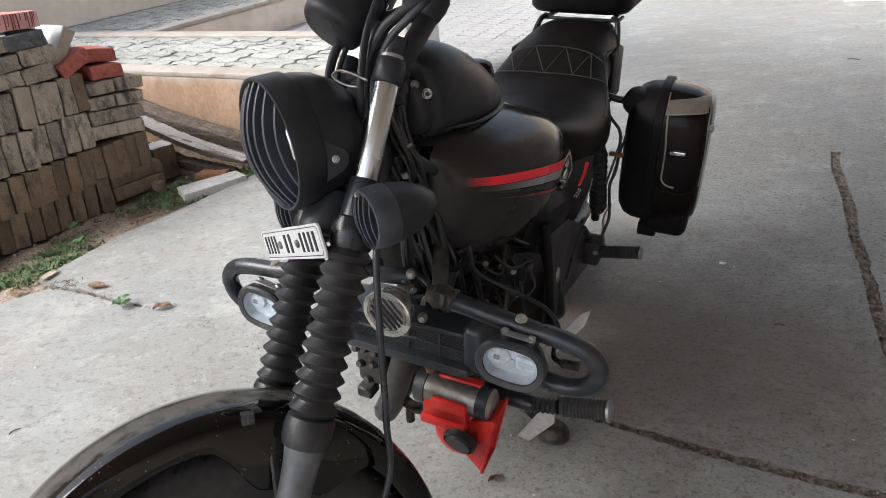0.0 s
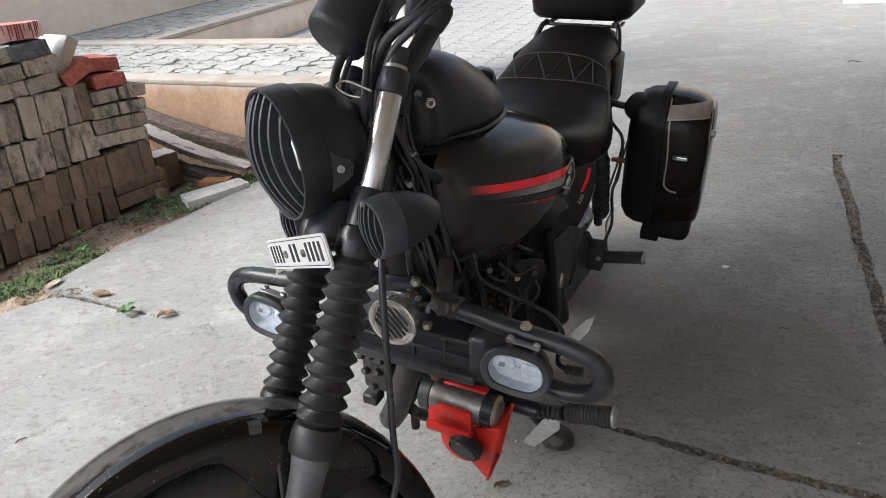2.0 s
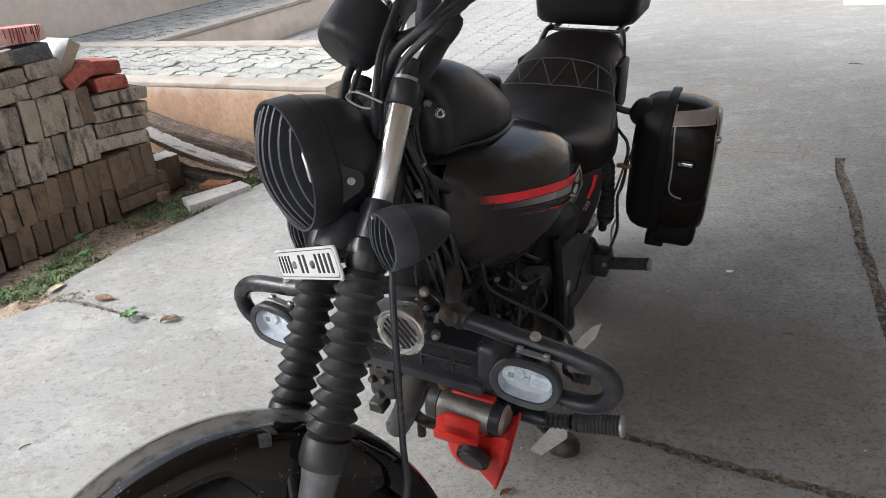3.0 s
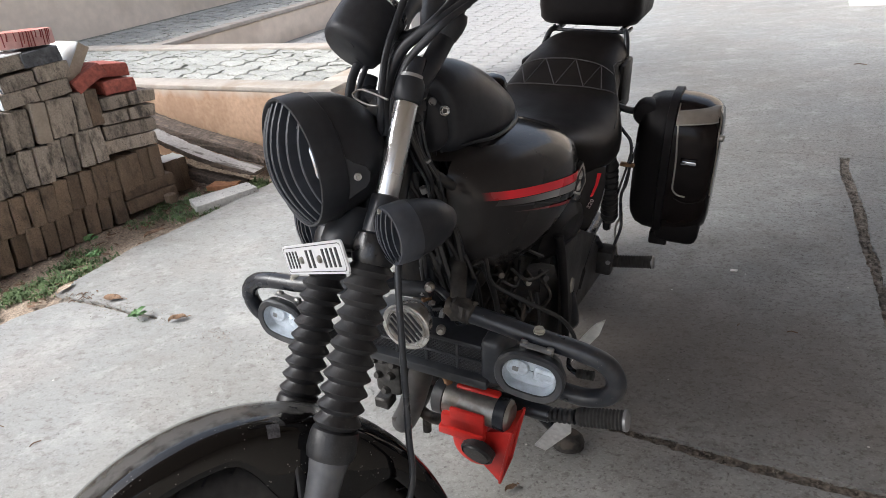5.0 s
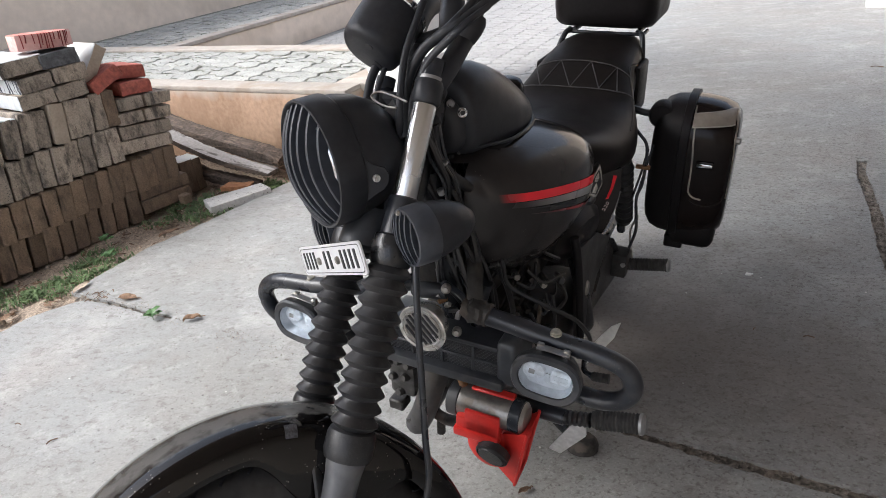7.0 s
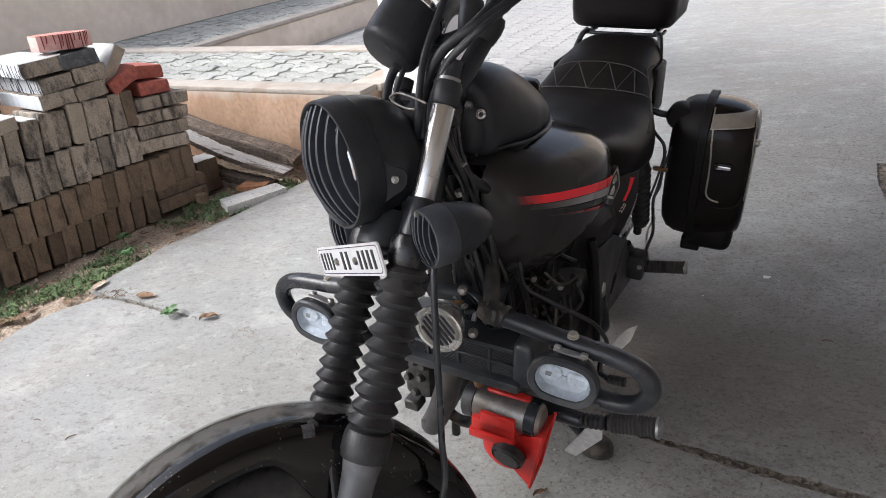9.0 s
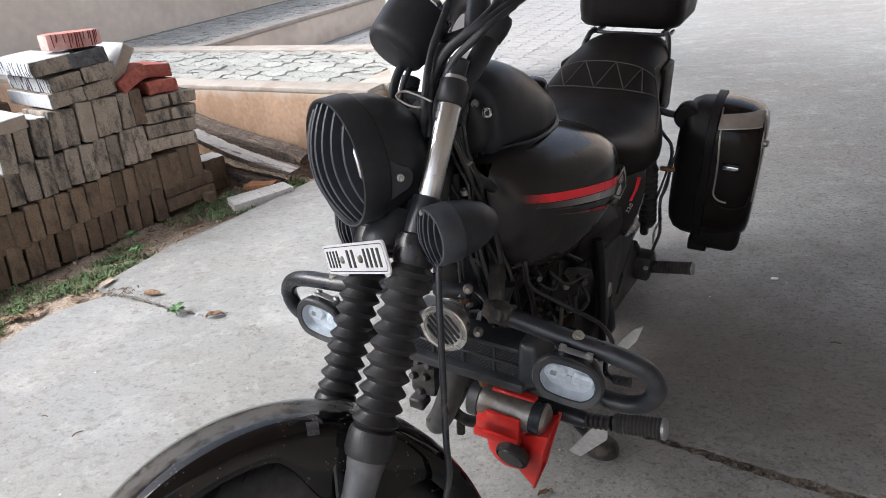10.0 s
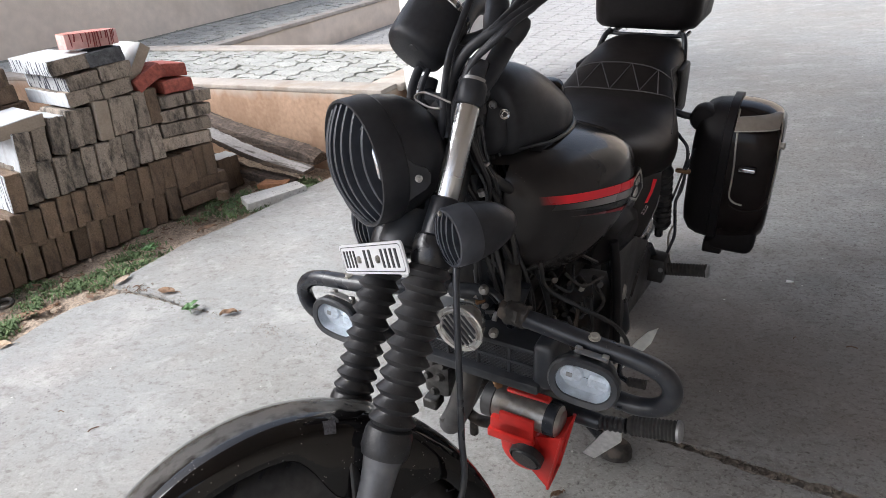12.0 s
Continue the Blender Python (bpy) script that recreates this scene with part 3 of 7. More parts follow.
def wheel(name, m, r_rim, r_tyre, width, label):
    """A wheel: a bare tyre with grooved tread, carrying rim, hub and spokes."""
    prof = []
    hw = width / 2
    for a in range(-100, 101, 10):
        t = radians(a)
        prof.append((r_tyre - 0.045 + 0.045 * math.cos(t) * (1 if abs(a) < 60 else 0.9), hw * math.sin(t)))
    prof = [(r_rim, -hw * 0.8)] + prof + [(r_rim, hw * 0.8)]
    tyre = part(name, lathe(prof, 64), tyre_rubber, motorcycle, label, m)
    g = bmesh.new()
    for k in range(44):
        for sgn in (-1, 1):
            q = pose(0, 0, 0, 0, 0, 360 * (k + 0.5 * (sgn > 0)) / 44)
            tube([q @ Vector((r_tyre - 0.010, 0.0, sgn * hw * 0.72)), q @ Vector((r_tyre - 0.0015, 0.018, sgn * hw * 0.40)), q @ Vector((r_tyre + 0.0003, 0.030, sgn * hw * 0.12))], 0.0022, 5, bm=g, steps=3)
    part("tread_grooves", g, ink_recess_black, tyre)
    rim = lathe([(r_rim + 0.012, -hw * 0.75), (r_rim + 0.012, -hw * 0.68), (r_rim - 0.01, -hw * 0.6), (r_rim - 0.014, 0), (r_rim - 0.01, hw * 0.6), (r_rim + 0.012, hw * 0.68), (r_rim + 0.012, hw * 0.75)], 64)
    part("rim", rim, black_alloy, tyre, "black alloy rim")
    part("hub", lathe([(0, -0.06), (0.05, -0.058), (0.055, -0.02), (0.04, 0), (0.055, 0.02), (0.05, 0.058), (0, 0.06)], 32), black_alloy, tyre)
    for k in range(6):
        a = 2 * math.pi * k / 6
        s = tube([(0.04 * math.cos(a), 0.04 * math.sin(a), 0), (0.13 * math.cos(a + 0.12), 0.13 * math.sin(a + 0.12), 0), ((r_rim - 0.012) * math.cos(a), (r_rim - 0.012) * math.sin(a), 0)], 0.013, 8)
        part("spoke", s, black_alloy, tyre)
    return tyre


wheel("front_wheel", WHEEL, 0.216, 0.298, 0.10, "dusty front tyre with grooved tread")
wheel("rear_wheel", pose(0, 0, 0.308, 0, 90, 0), 0.19, 0.306, 0.13, "wide black rear tyre")


def mudguard():
    """A deep mudguard: crowned section swept round the wheel."""
    rings = []
    for k in range(99):
        deg = -12 + 196 * k / 98
        a = radians(deg)
        tab = max(0.0, min(1.0, (deg - 66) / 18)) * max(0.0, min(1.0, (118 - deg) / 12))
        low = 0.306 - 0.072 * tab * tab * (3 - 2 * tab)
        half = [(-0.0685, low), (-0.0695, (low + 0.322) / 2), (-0.0685, 0.324), (-0.0660, 0.3345), (-0.0605, 0.3425), (-0.051, 0.3480), (-0.028, 0.3525)]
        outer = half + [(0, 0.3535)] + [(-x, r) for x, r in half[::-1]]
        sec = outer + [(x * 0.96, r - 0.003) for x, r in outer[::-1]]
        k = k * 64 / 98
        fade = 1.0 if 8 < k < 57 else 1 - 0.18 * (abs(k - 32) - 24) / 8
        rings.append([(x * fade, r * math.cos(a), r * math.sin(a)) for x, r in sec])
    return loft(rings)


def dusty_crown(m, r0, r1):
    """Dust settled on the top of the mudguard's crown, thin and ragged towards the sides."""
    nt, ln = m.node_tree.nodes, m.node_tree.links
    b = nt["Principled BSDF"]
    co = nt.new("ShaderNodeTexCoord").outputs["Object"]
    flat = nt.new("ShaderNodeVectorMath")
    flat.operation = "MULTIPLY"
    flat.inputs[1].default_value = (0, 1, 1)
    ln.new(co, flat.inputs[0])
    reach = nt.new("ShaderNodeVectorMath")
    reach.operation = "LENGTH"
    ln.new(flat.outputs[0], reach.inputs[0])
    ragged = nt.new("ShaderNodeTexNoise")
    ragged.inputs["Scale"].default_value, ragged.inputs["Detail"].default_value = 40.0, 8.0
    ln.new(co, ragged.inputs["Vector"])
    wob = nt.new("ShaderNodeMath")
    wob.operation = "MULTIPLY_ADD"
    wob.inputs[1].default_value = 0.006
    ln.new(ragged.outputs["Fac"], wob.inputs[0])
    ln.new(reach.outputs["Value"], wob.inputs[2])
    f = nt.new("ShaderNodeMapRange")
    for key, v in (("From Min", r0), ("From Max", r1), ("To Min", 0.0), ("To Max", 0.75)):
        f.inputs[key].default_value = v
    ln.new(wob.outputs[0], f.inputs["Value"])
    for sock, tint in (("Base Color", (0.15, 0.147, 0.142, 1)), ("Roughness", (0.30, 0.30, 0.30, 1))):
        x = nt.new("ShaderNodeMix")
        x.data_type = "RGBA"
        ln.new(f.outputs["Result"], x.inputs[0])
        ln.new(b.inputs[sock].links[0].from_socket, x.inputs[6])
        x.inputs[7].default_value = tint
        ln.new(x.outputs[2], b.inputs[sock])


dusty_crown(gloss, 0.3540, 0.3562)
guard_m = SB @ pose(0.0, AXLE[1] + 0.012, AXLE[2] + 0.004)
fender = part("front_mudguard", mudguard(), gloss, motorcycle, "glossy black front mudguard with dust specks", guard_m)
sticker_paint = material("faded_sticker", (0.07, 0.07, 0.078), 0.5, scale=300, spread=0.6, bump=0.0005)
sticker = bmesh.new()
srings = []
for k in range(7):
    f = k / 6
    x, r = ((-0.0560, 0.3455), (-0.0605, 0.3425), (-0.0640, 0.3385), (-0.0660, 0.3345), (-0.0675, 0.329), (-0.0685, 0.324), (-0.0690, 0.317))[k]
    srings.append([(x - 0.001, (r + 0.001) * math.cos(radians(79.8)), (r + 0.001) * math.sin(radians(79.8))), (x - 0.001, (r + 0.001) * math.cos(radians(76.7)), (r + 0.001) * math.sin(radians(76.7)))])
for a, b2 in zip(srings[:5], srings[1:5]):
    sticker.faces.new([sticker.verts.new(p) for p in (a[0], a[1], b2[1], b2[0])])
part("sticker", sticker, sticker_paint, fender, "faded grey sticker")
for sgn in (-1, 1):
    stay = tube([(sgn * 0.064, 0.02, 0.285), (sgn * 0.074, 0.01, 0.25), (sgn * 0.078, -0.004, 0.20), (sgn * 0.078, -0.01, 0.10)], 0.009, 8, flat=0.5)
    part("mudguard_stay", stay, black_alloy, fender)


def gaiter(z0, z1, ribs):
    prof = [(0.0, z1 + 0.003), (0.031, z1 + 0.003)]
    for k in range(ribs):
        for ph, rise in ((0.0, 0.0), (0.12, 0.06), (0.50, 0.86), (0.60, 1.0), (0.70, 0.86)):
            prof.append((0.0262 + 0.0094 * rise, z1 + (z0 - z1) * (k + ph) / ribs))
    prof.append((0.0272, z0))
    return prof[1:] + [(0.030, z0 - 0.002)]


for sgn in (-1, 1):
    x = sgn * HALF
    leg = part("fork_leg", lathe([(0, 0.13), (0.0165, 0.13), (0.0165, -0.44), (0, -0.44)], 24, m=pose(x, FORK_Y, 0)), black_steel, motorcycle, "", SB)
    tube_end = -0.095 if sgn < 0 else 0.020
    part("chrome_tube", lathe([(0.0172, 0.068), (0.0180, 0.066), (0.0180, tube_end), (0.0172, tube_end - 0.002)], 36, m=pose(x, FORK_Y, 0)), chrome_tube, leg, "bright chrome fork tube")
    part("sleeve", lathe([(0.018, tube_end + 0.017), (0.0215, tube_end + 0.015), (0.024, -0.125), (0.024, -0.142)], 28, m=pose(x, FORK_Y, 0)), black_steel, leg)
    part("gaiter", lathe(gaiter(-0.424, -0.178, 11), 32, m=pose(x, FORK_Y, 0)), rubber, leg, "dusty ribbed rubber fork gaiter")
    part("collar", lathe([(0.028, -0.423), (0.0335, -0.426), (0.0360, -0.434), (0.0368, -0.458), (0.034, -0.468), (0.03, -0.469)], 32, m=pose(x, FORK_Y, 0)), rubber, leg)
    part("slider", lathe([(0.0305, -0.455), (0.0300, -0.470), (0.0265, -0.492), (0.0245, -0.525), (0.0245, -0.66), (0.027, -0.70), (0.027, -0.77), (0.020, -0.80), (0, -0.80)], 28, m=pose(x, FORK_Y, 0)), slider_alloy, leg, "scuffed dark alloy fork slider")
    part("axle_boss", lathe([(0, -0.03), (0.026, -0.028), (0.028, 0.02), (0.02, 0.03), (0, 0.03)], 20, m=pose(sgn * 0.088, AXLE[1], AXLE[2], 0, 90, 0)), black_alloy, leg)
    part("top_cap", lathe([(0.0195, 0.062), (0.0222, 0.066), (0.0222, 0.092), (0.020, 0.098), (0.0, 0.098)], 28, m=pose(x, FORK_Y, 0)), matte, leg)
    part("cap_washer", lathe([(0.0185, 0.0975), (0.0185, 0.1035), (0.0165, 0.1040), (0.013, 0.1005)], 28, m=pose(x, FORK_Y, 0)), alu, leg)

yoke_paint = material("shiny_black_casting", (0.011, 0.011, 0.013), 0.28, scale=60, spread=0.2)
yoke = bmesh.new()
tube([(-HALF - 0.0, FORK_Y, -0.158), (0, 0.0, -0.158), (HALF, FORK_Y, -0.158)], 0.026, 12, bm=yoke, flat=0.8)
for sgn in (-1, 1):
    lathe([(0.018, -0.132), (0.030, -0.138), (0.0325, -0.15), (0.0325, -0.172), (0.029, -0.181), (0.02, -0.182)], 28, bm=yoke, m=pose(sgn * HALF, FORK_Y, 0))
part("lower_yoke", yoke, yoke_paint, motorcycle, "shiny black lower fork clamp", SB)
up = bmesh.new()
tube([(-HALF, FORK_Y, 0.094), (-0.04, 0.02, 0.094), (0.04, 0.02, 0.094), (HALF, FORK_Y, 0.094)], 0.02, 10, bm=up, flat=0.7)
part("upper_yoke", up, matte, motorcycle, "", SB)
part("steering_stem", lathe([(0, 0.1), (0.024, 0.1), (0.027, 0.05), (0.027, 0.03), (0.022, 0.025), (0.022, -0.10), (0.028, -0.105), (0.028, -0.14), (0.0, -0.15)], 24), black_steel, motorcycle, "", SB)

# ---- headlight ----
pale_screw = material("pale_zinc_screw", (0.62, 0.62, 0.60), 0.4, metal=0.2, scale=80, spread=0.2)
louvre_paint = material("dusty_louvre_plastic", (0.052, 0.058, 0.072), 0.38, scale=60, spread=0.2)
silvered = material("silvered_reflector", (0.88, 0.90, 0.94), 0.10, metal=0.8, scale=60, spread=0.05)
HEAD = SB @ axis_pose((0.0, 0.176, -0.061), (-0.06, 0.858, -0.514), (1, 0.1, 0))
headlight = part("headlight", lathe([(0.0900, -0.012), (0.0930, -0.002), (0.0955, 0.001), (0.0985, 0.000), (0.0995, -0.004), (0.0998, -0.040), (0.0985, -0.043), (0.0955, -0.045), (0.0945, -0.062), (0.089, -0.088), (0.077, -0.112), (0.058, -0.133), (0.032, -0.146), (0, -0.150)], 72), matte, motorcycle, "matte black headlight shell with louvred grille", HEAD)
part("reflector", lathe([(0.0885, -0.016), (0.084, -0.03), (0.070, -0.055), (0.040, -0.074), (0.0, -0.08)], 48), silvered, headlight, "silvery reflector bowl")
ring_prof = [(0.071 + 0.005 * math.cos(2 * math.pi * k / 14), -0.010 + 0.006 * math.sin(2 * math.pi * k / 14)) for k in range(15)]
bezel_chrome = material("polished_bezel", (0.80, 0.83, 0.88), 0.22, metal=1.0, scale=40, spread=0.03)
part("bezel", lathe(ring_prof, 48), bezel_chrome, headlight, "polished chrome ring round the lens")
glass_1 = part("lens", lathe([(0.0895, -0.014), (0.086, -0.012), (0.06, -0.004), (0.03, -0.001), (0, 0.0)], 48), clear_glass, headlight)
glass_1.visible_shadow = False
for k in range(8):
    x = 0.0745 - 0.0205 * k
    L = math.sqrt(max(0.0, 0.0935**2 - x * x))
    rings = []
    for i in range(15):
        py = -L + 2 * L * i / 14
        pz = -0.008 + 0.034 * (1 - (x * x + py * py) / 0.0935**2)
        w = 0.0034
        rings.append([(x - w, py, pz + 0.0030), (x - w * 0.4, py, pz + 0.0042), (x + w * 0.4, py, pz + 0.0042), (x + w, py, pz + 0.0030), (x + w + 0.0015, py, pz - 0.024), (x - w + 0.0015, py, pz - 0.024)])
    part("louvre", loft(rings), louvre_paint, headlight, smooth=False)
# side tongues that hold the shell to the fork
for sgn in (-1, 1):
    tongue = [(0.036, 0.072), (0.050, 0.060), (0.066, 0.053), (0.075, 0.046), (0.079, 0.034), (0.075, 0.023), (0.066, 0.018), (0.056, 0.012), (0.048, 0.004), (0.042, -0.004), (0.036, -0.010)]
    rings = []
    for lift, shrink in ((-0.012, 1.0), (-0.0005, 1.0), (0.0022, 0.95)):
        ring = []
        for u, v in tongue:
            f = min(1.0, max(0.0, (u - 0.036) / 0.026))
            hug = math.sqrt(0.0950**2 - v * v)
            ring.append((sgn * (hug + (0.0930 - hug) * f + lift), 0.034 + (v - 0.034) * shrink, -0.036 - (u - 0.036) * shrink))
        rings.append(ring)
    ear_part = part("mounting_ear", loft(rings), matte, headlight)
    bolt(ear_part, (sgn * 0.0955, 0.034, -0.056), (sgn, 0.15, 0.0), 0.0056, 0.0035, pale_screw)
neck = bmesh.new()
lathe([(0.034, -0.10), (0.040, -0.125), (0.044, -0.16), (0.040, -0.165)], 24, bm=neck, m=pose(0, 0.06, 0))
box(-0.022, 0.005, -0.132, 0.058, 0.055, -0.042, 0.010, 2, bm=neck)
part("headlight_mount", neck, faded_plastic, motorcycle, "", SB)


# ---- bullet indicators ----
def indicator(sgn, centre):
    m = SB @ axis_pose(centre, (-0.004, 0.877, -0.48), (1, 0.1, 0))
    body = part("indicator", lathe([(0.034, 0.002), (0.0405, 0.001), (0.0425, -0.004), (0.0432, -0.034), (0.042, -0.037), (0.041, -0.045), (0.037, -0.066), (0.028, -0.088), (0.014, -0.104), (0, -0.108)], 40), matte, motorcycle, "matte black bullet indicator with slotted face", m)
    part("rim_band", lathe([(0.0385, 0.0035), (0.0415, 0.0030), (0.0434, -0.002), (0.0440, -0.030), (0.0428, -0.032)], 40), louvre_paint, body)
    part("lens", lathe([(0.037, -0.006), (0.02, -0.003), (0, -0.002)], 24), faded_plastic, body)
    for k in range(5):
        x = -0.026 + 0.013 * k
        L = math.sqrt(0.0395**2 - x * x)
        rings = []
        for i in range(7):
            y = -L + 2 * L * i / 6
            z = 0.009 * (1 - (x * x + y * y) / 0.0395**2)
            rings.append([(x - 0.0022, y, z + 0.002), (x + 0.0022, y, z + 0.002), (x + 0.003, y, z - 0.009), (x - 0.001, y, z - 0.009)])
        part("louvre", loft(rings), louvre_paint, body, smooth=False)
    bolt(body, (0.004, -0.036, 0.004), (0, -0.2, 1), 0.004, 0.003)
    stalk = tube([(0, 0.0, -0.03), (-sgn * 0.03, -0.008, -0.035), (-sgn * 0.075, -0.012, -0.03)], 0.009, 10)
    part("stalk", stalk, matte, body)
    return body


indicator(-1, (-0.147, 0.062, -0.137))
indicator(1, (0.150, 0.085, -0.150))

# ---- number plate: lettering as plain bars ----
PLATE = SB @ axis_pose((0.0325, 0.100, -0.1935), (-0.062, 0.872, -0.477), (-0.9914, -0.0187, 0.1289))
outline = []
PW, PH = 0.1345, 0.0255
for cx, cy, a0 in ((PW - 0.008, PH - 0.008, 0), (-PW + 0.008, PH - 0.008, 90), (-PW + 0.008, -PH + 0.008, 180), (PW - 0.008, -PH + 0.008, 270)):
    outline += [(cx + 0.008 * math.cos(radians(a0 + d)), cy + 0.008 * math.sin(radians(a0 + d))) for d in (0, 30, 60, 90)]
plate = part("number_plate", prism(outline, -0.0015, 0.0015), plate_white, motorcycle, "white number plate with dark lettering bars", PLATE)
rim = bmesh.new()
ring_o = [(x * 0.965, y * 0.86) for x, y in outline]
ring_i = [(x * 0.955, y * 0.81) for x, y in outline]
for k in range(len(outline)):
    j = (k + 1) % len(outline)
    rim.faces.new([rim.verts.new((*p, 0.0022)) for p in (ring_o[k], ring_o[j], ring_i[j], ring_i[k])])
part("border_line", rim, ink_recess_black, plate, smooth=False)
for x0, x1 in ((-0.118, -0.055), (-0.022, 0.020), (0.050, 0.122)):
    n = max(2, round((x1 - x0) / 0.018))
    for k in range(n):
        a = x0 + (x1 - x0) * k / n
        part("lettering_bar", box(a, -0.015, 0.0015, a + (x1 - x0) / n * 0.42, 0.015, 0.0026), ink_recess_black, plate, smooth=False)
for x in (-0.046, 0.036):
    bolt(plate, (x, -0.001, 0.002), (0, 0, 1), 0.0065, 0.004, steel)
part("plate_bracket", tube([(-0.05, 0.035, -0.165), (-0.01, 0.072, -0.178), (0.06, 0.078, -0.182)], 0.012, 8, flat=0.4), black_steel, motorcycle, "", SB)

# ---- instrument pod, handlebar and cables ----
POD = SB @ axis_pose((0.0, 0.118, 0.153), (0.05, -0.36, 0.93)) @ Matrix.Scale(0.77, 4)
pod = part("instrument_pod", lathe([(0, -0.033), (0.044, -0.0325), (0.055, -0.029), (0.0615, -0.022), (0.0645, -0.010), (0.0665, 0.030), (0.0665, 0.085), (0.062, 0.092), (0.0, 0.093)], 48), matte, motorcycle, "matte black round instrument pod", POD)
part("pod_bezel", lathe([(0.0662, 0.074), (0.0685, 0.076), (0.0685, 0.086), (0.0662, 0.088)], 48), chrome, pod)
part("pod_screw_hole", lathe([(0, 0.0012), (0.0085, 0.0012), (0.0095, 0.0), (0.0095, -0.002), (0, -0.002)], 16, m=axis_pose((-0.030, 0.012, -0.0325), (0, 0, -1))), ink_recess_black, pod)
part("pod_slot", box(-0.002, -0.045, -0.0345, 0.002, -0.020, -0.031, 0.001, 1), ink_recess_black, pod)
bar = part("handlebar", tube([(-0.0885, 0.046, 0.088), (-0.085, 0.030, 0.121), (-0.076, 0.014, 0.160), (-0.070, 0.000, 0.200), (-0.058, -0.010, 0.250), (-0.060, -0.020, 0.330), (-0.10, -0.06, 0.40), (-0.24, -0.13, 0.44), (-0.36, -0.22, 0.44)], 0.0162, 16), matte, motorcycle, "black raised handlebar", SB)
part("handlebar_riser", tube([(0.072, 0.002, 0.085), (0.072, 0.012, 0.13), (0.080, 0.022, 0.20), (0.10, 0.010, 0.26), (0.14, -0.03, 0.31), (0.26, -0.12, 0.36), (0.36, -0.20, 0.36)], 0.0185, 14), matte, motorcycle, "", SB)
clampb = bmesh.new()
lathe([(0, -0.030), (0.019, -0.030), (0.0215, -0.024), (0.0215, 0.012), (0.0195, 0.016), (0.0195, 0.036), (0.0175, 0.040), (0, 0.040)], 24, bm=clampb, m=axis_pose((-0.047, 0.019, 0.213), (0.33, 0.0, 0.82)))
part("switch_housing", clampb, matte, bar)
perch = bmesh.new()
lathe([(0, -0.030), (0.014, -0.028), (0.0195, -0.018), (0.021, 0.0), (0.0195, 0.014), (0.015, 0.022), (0, 0.024)], 20, bm=perch, m=axis_pose((-0.078, 0.002, 0.203), (-0.35, -0.2, 0.9)))
part("lever_perch", perch, matte, bar)
part("pod_arm", tube([(0.0056, 0.060, 0.183), (-0.0159, 0.042, 0.184), (-0.040, 0.020, 0.200)], 0.0095, 10), matte, bar)


def cable(points, r, mat=matte, name="cable", label=""):
    return part(name, tube(points, r, 14, steps=8), mat, motorcycle, label, SB)


cable([(-0.0497, 0.065, 0.0117), (-0.0746, 0.085, 0.0429), (-0.0719, 0.09, 0.0805), (-0.0664, 0.092, 0.1197), (-0.0678, 0.092, 0.1455), (-0.0694, 0.088, 0.1815), (-0.0639, 0.08, 0.2211), (-0.0358, 0.06, 0.273)], 0.0056)
cable([(-0.0545, 0.058, 0.0136), (-0.056, 0.07, 0.0585), (-0.0567, 0.075, 0.1009), (-0.0808, 0.074, 0.1367), (-0.1055, 0.066, 0.1563), (-0.1302, 0.05, 0.1781), (-0.1302, 0.02, 0.2126), (-0.124, -0.01, 0.2486), (-0.117, -0.05, 0.2953)], 0.0082, name="cable_loom", label="thick taped black cable loom")
cable([(-0.0716, 0.052, 0.0099), (-0.0779, 0.066, 0.0704), (-0.0868, 0.066, 0.1168), (-0.1166, 0.06, 0.1461), (-0.1385, 0.045, 0.1765), (-0.1262, 0.01, 0.2227), (-0.1184, -0.02, 0.2647)], 0.0055)
cable([(-0.0698, 0.055, 0.0135), (-0.0649, 0.064, 0.0595), (-0.082, 0.068, 0.0909), (-0.0974, 0.066, 0.1237), (-0.1251, 0.058, 0.1485), (-0.1456, 0.045, 0.1774), (-0.1352, 0.01, 0.2187)], 0.0048)
cable([(-0.1197, 0.062, 0.1674), (-0.13, 0.052, 0.1858), (-0.1193, 0.03, 0.2199), (-0.1167, 0.02, 0.2444), (-0.1018, 0, 0.2831)], 0.0058)
cable([(0.0132, 0.098, 0.135), (0.0173, 0.104, 0.1112), (0.0162, 0.106, 0.0824), (0.0054, 0.104, 0.0494), (-0.0035, 0.088, 0.0233)], 0.0072, name="pod_cable", label="thick black cable below the instrument pod")
cable([(-0.0026, 0.094, 0.1226), (-0.0073, 0.1, 0.0768), (-0.0149, 0.095, 0.0412), (-0.0106, 0.08, 0.0189)], 0.0042)
cable([(-0.084, 0.095, 0.0447), (-0.0617, 0.102, 0.0474), (-0.0321, 0.108, 0.0567), (-0.013, 0.11, 0.0673), (-0.0363, 0.108, 0.0713), (-0.0678, 0.1, 0.0647), (-0.1049, 0.09, 0.0534)], 0.0017, steel, "cable_guide", "bent bare wire cable guide")
part("head_gusset", prism([(0.0286, 0.0451), (-0.0211, 0.0716), (-0.0604, 0.0432), (-0.0581, 0.0258)], -0.078, -0.072, m=Matrix(((1, 0, 0, 0), (0, 0, -1, 0), (0, 1, 0, 0), (0, 0, 0, 1)))), matte, motorcycle, "", SB)
sheath = material("black_wire_sheath", (0.014, 0.0135, 0.0145), 0.42, scale=60, spread=0.3)
wire_rng = random.Random(5)
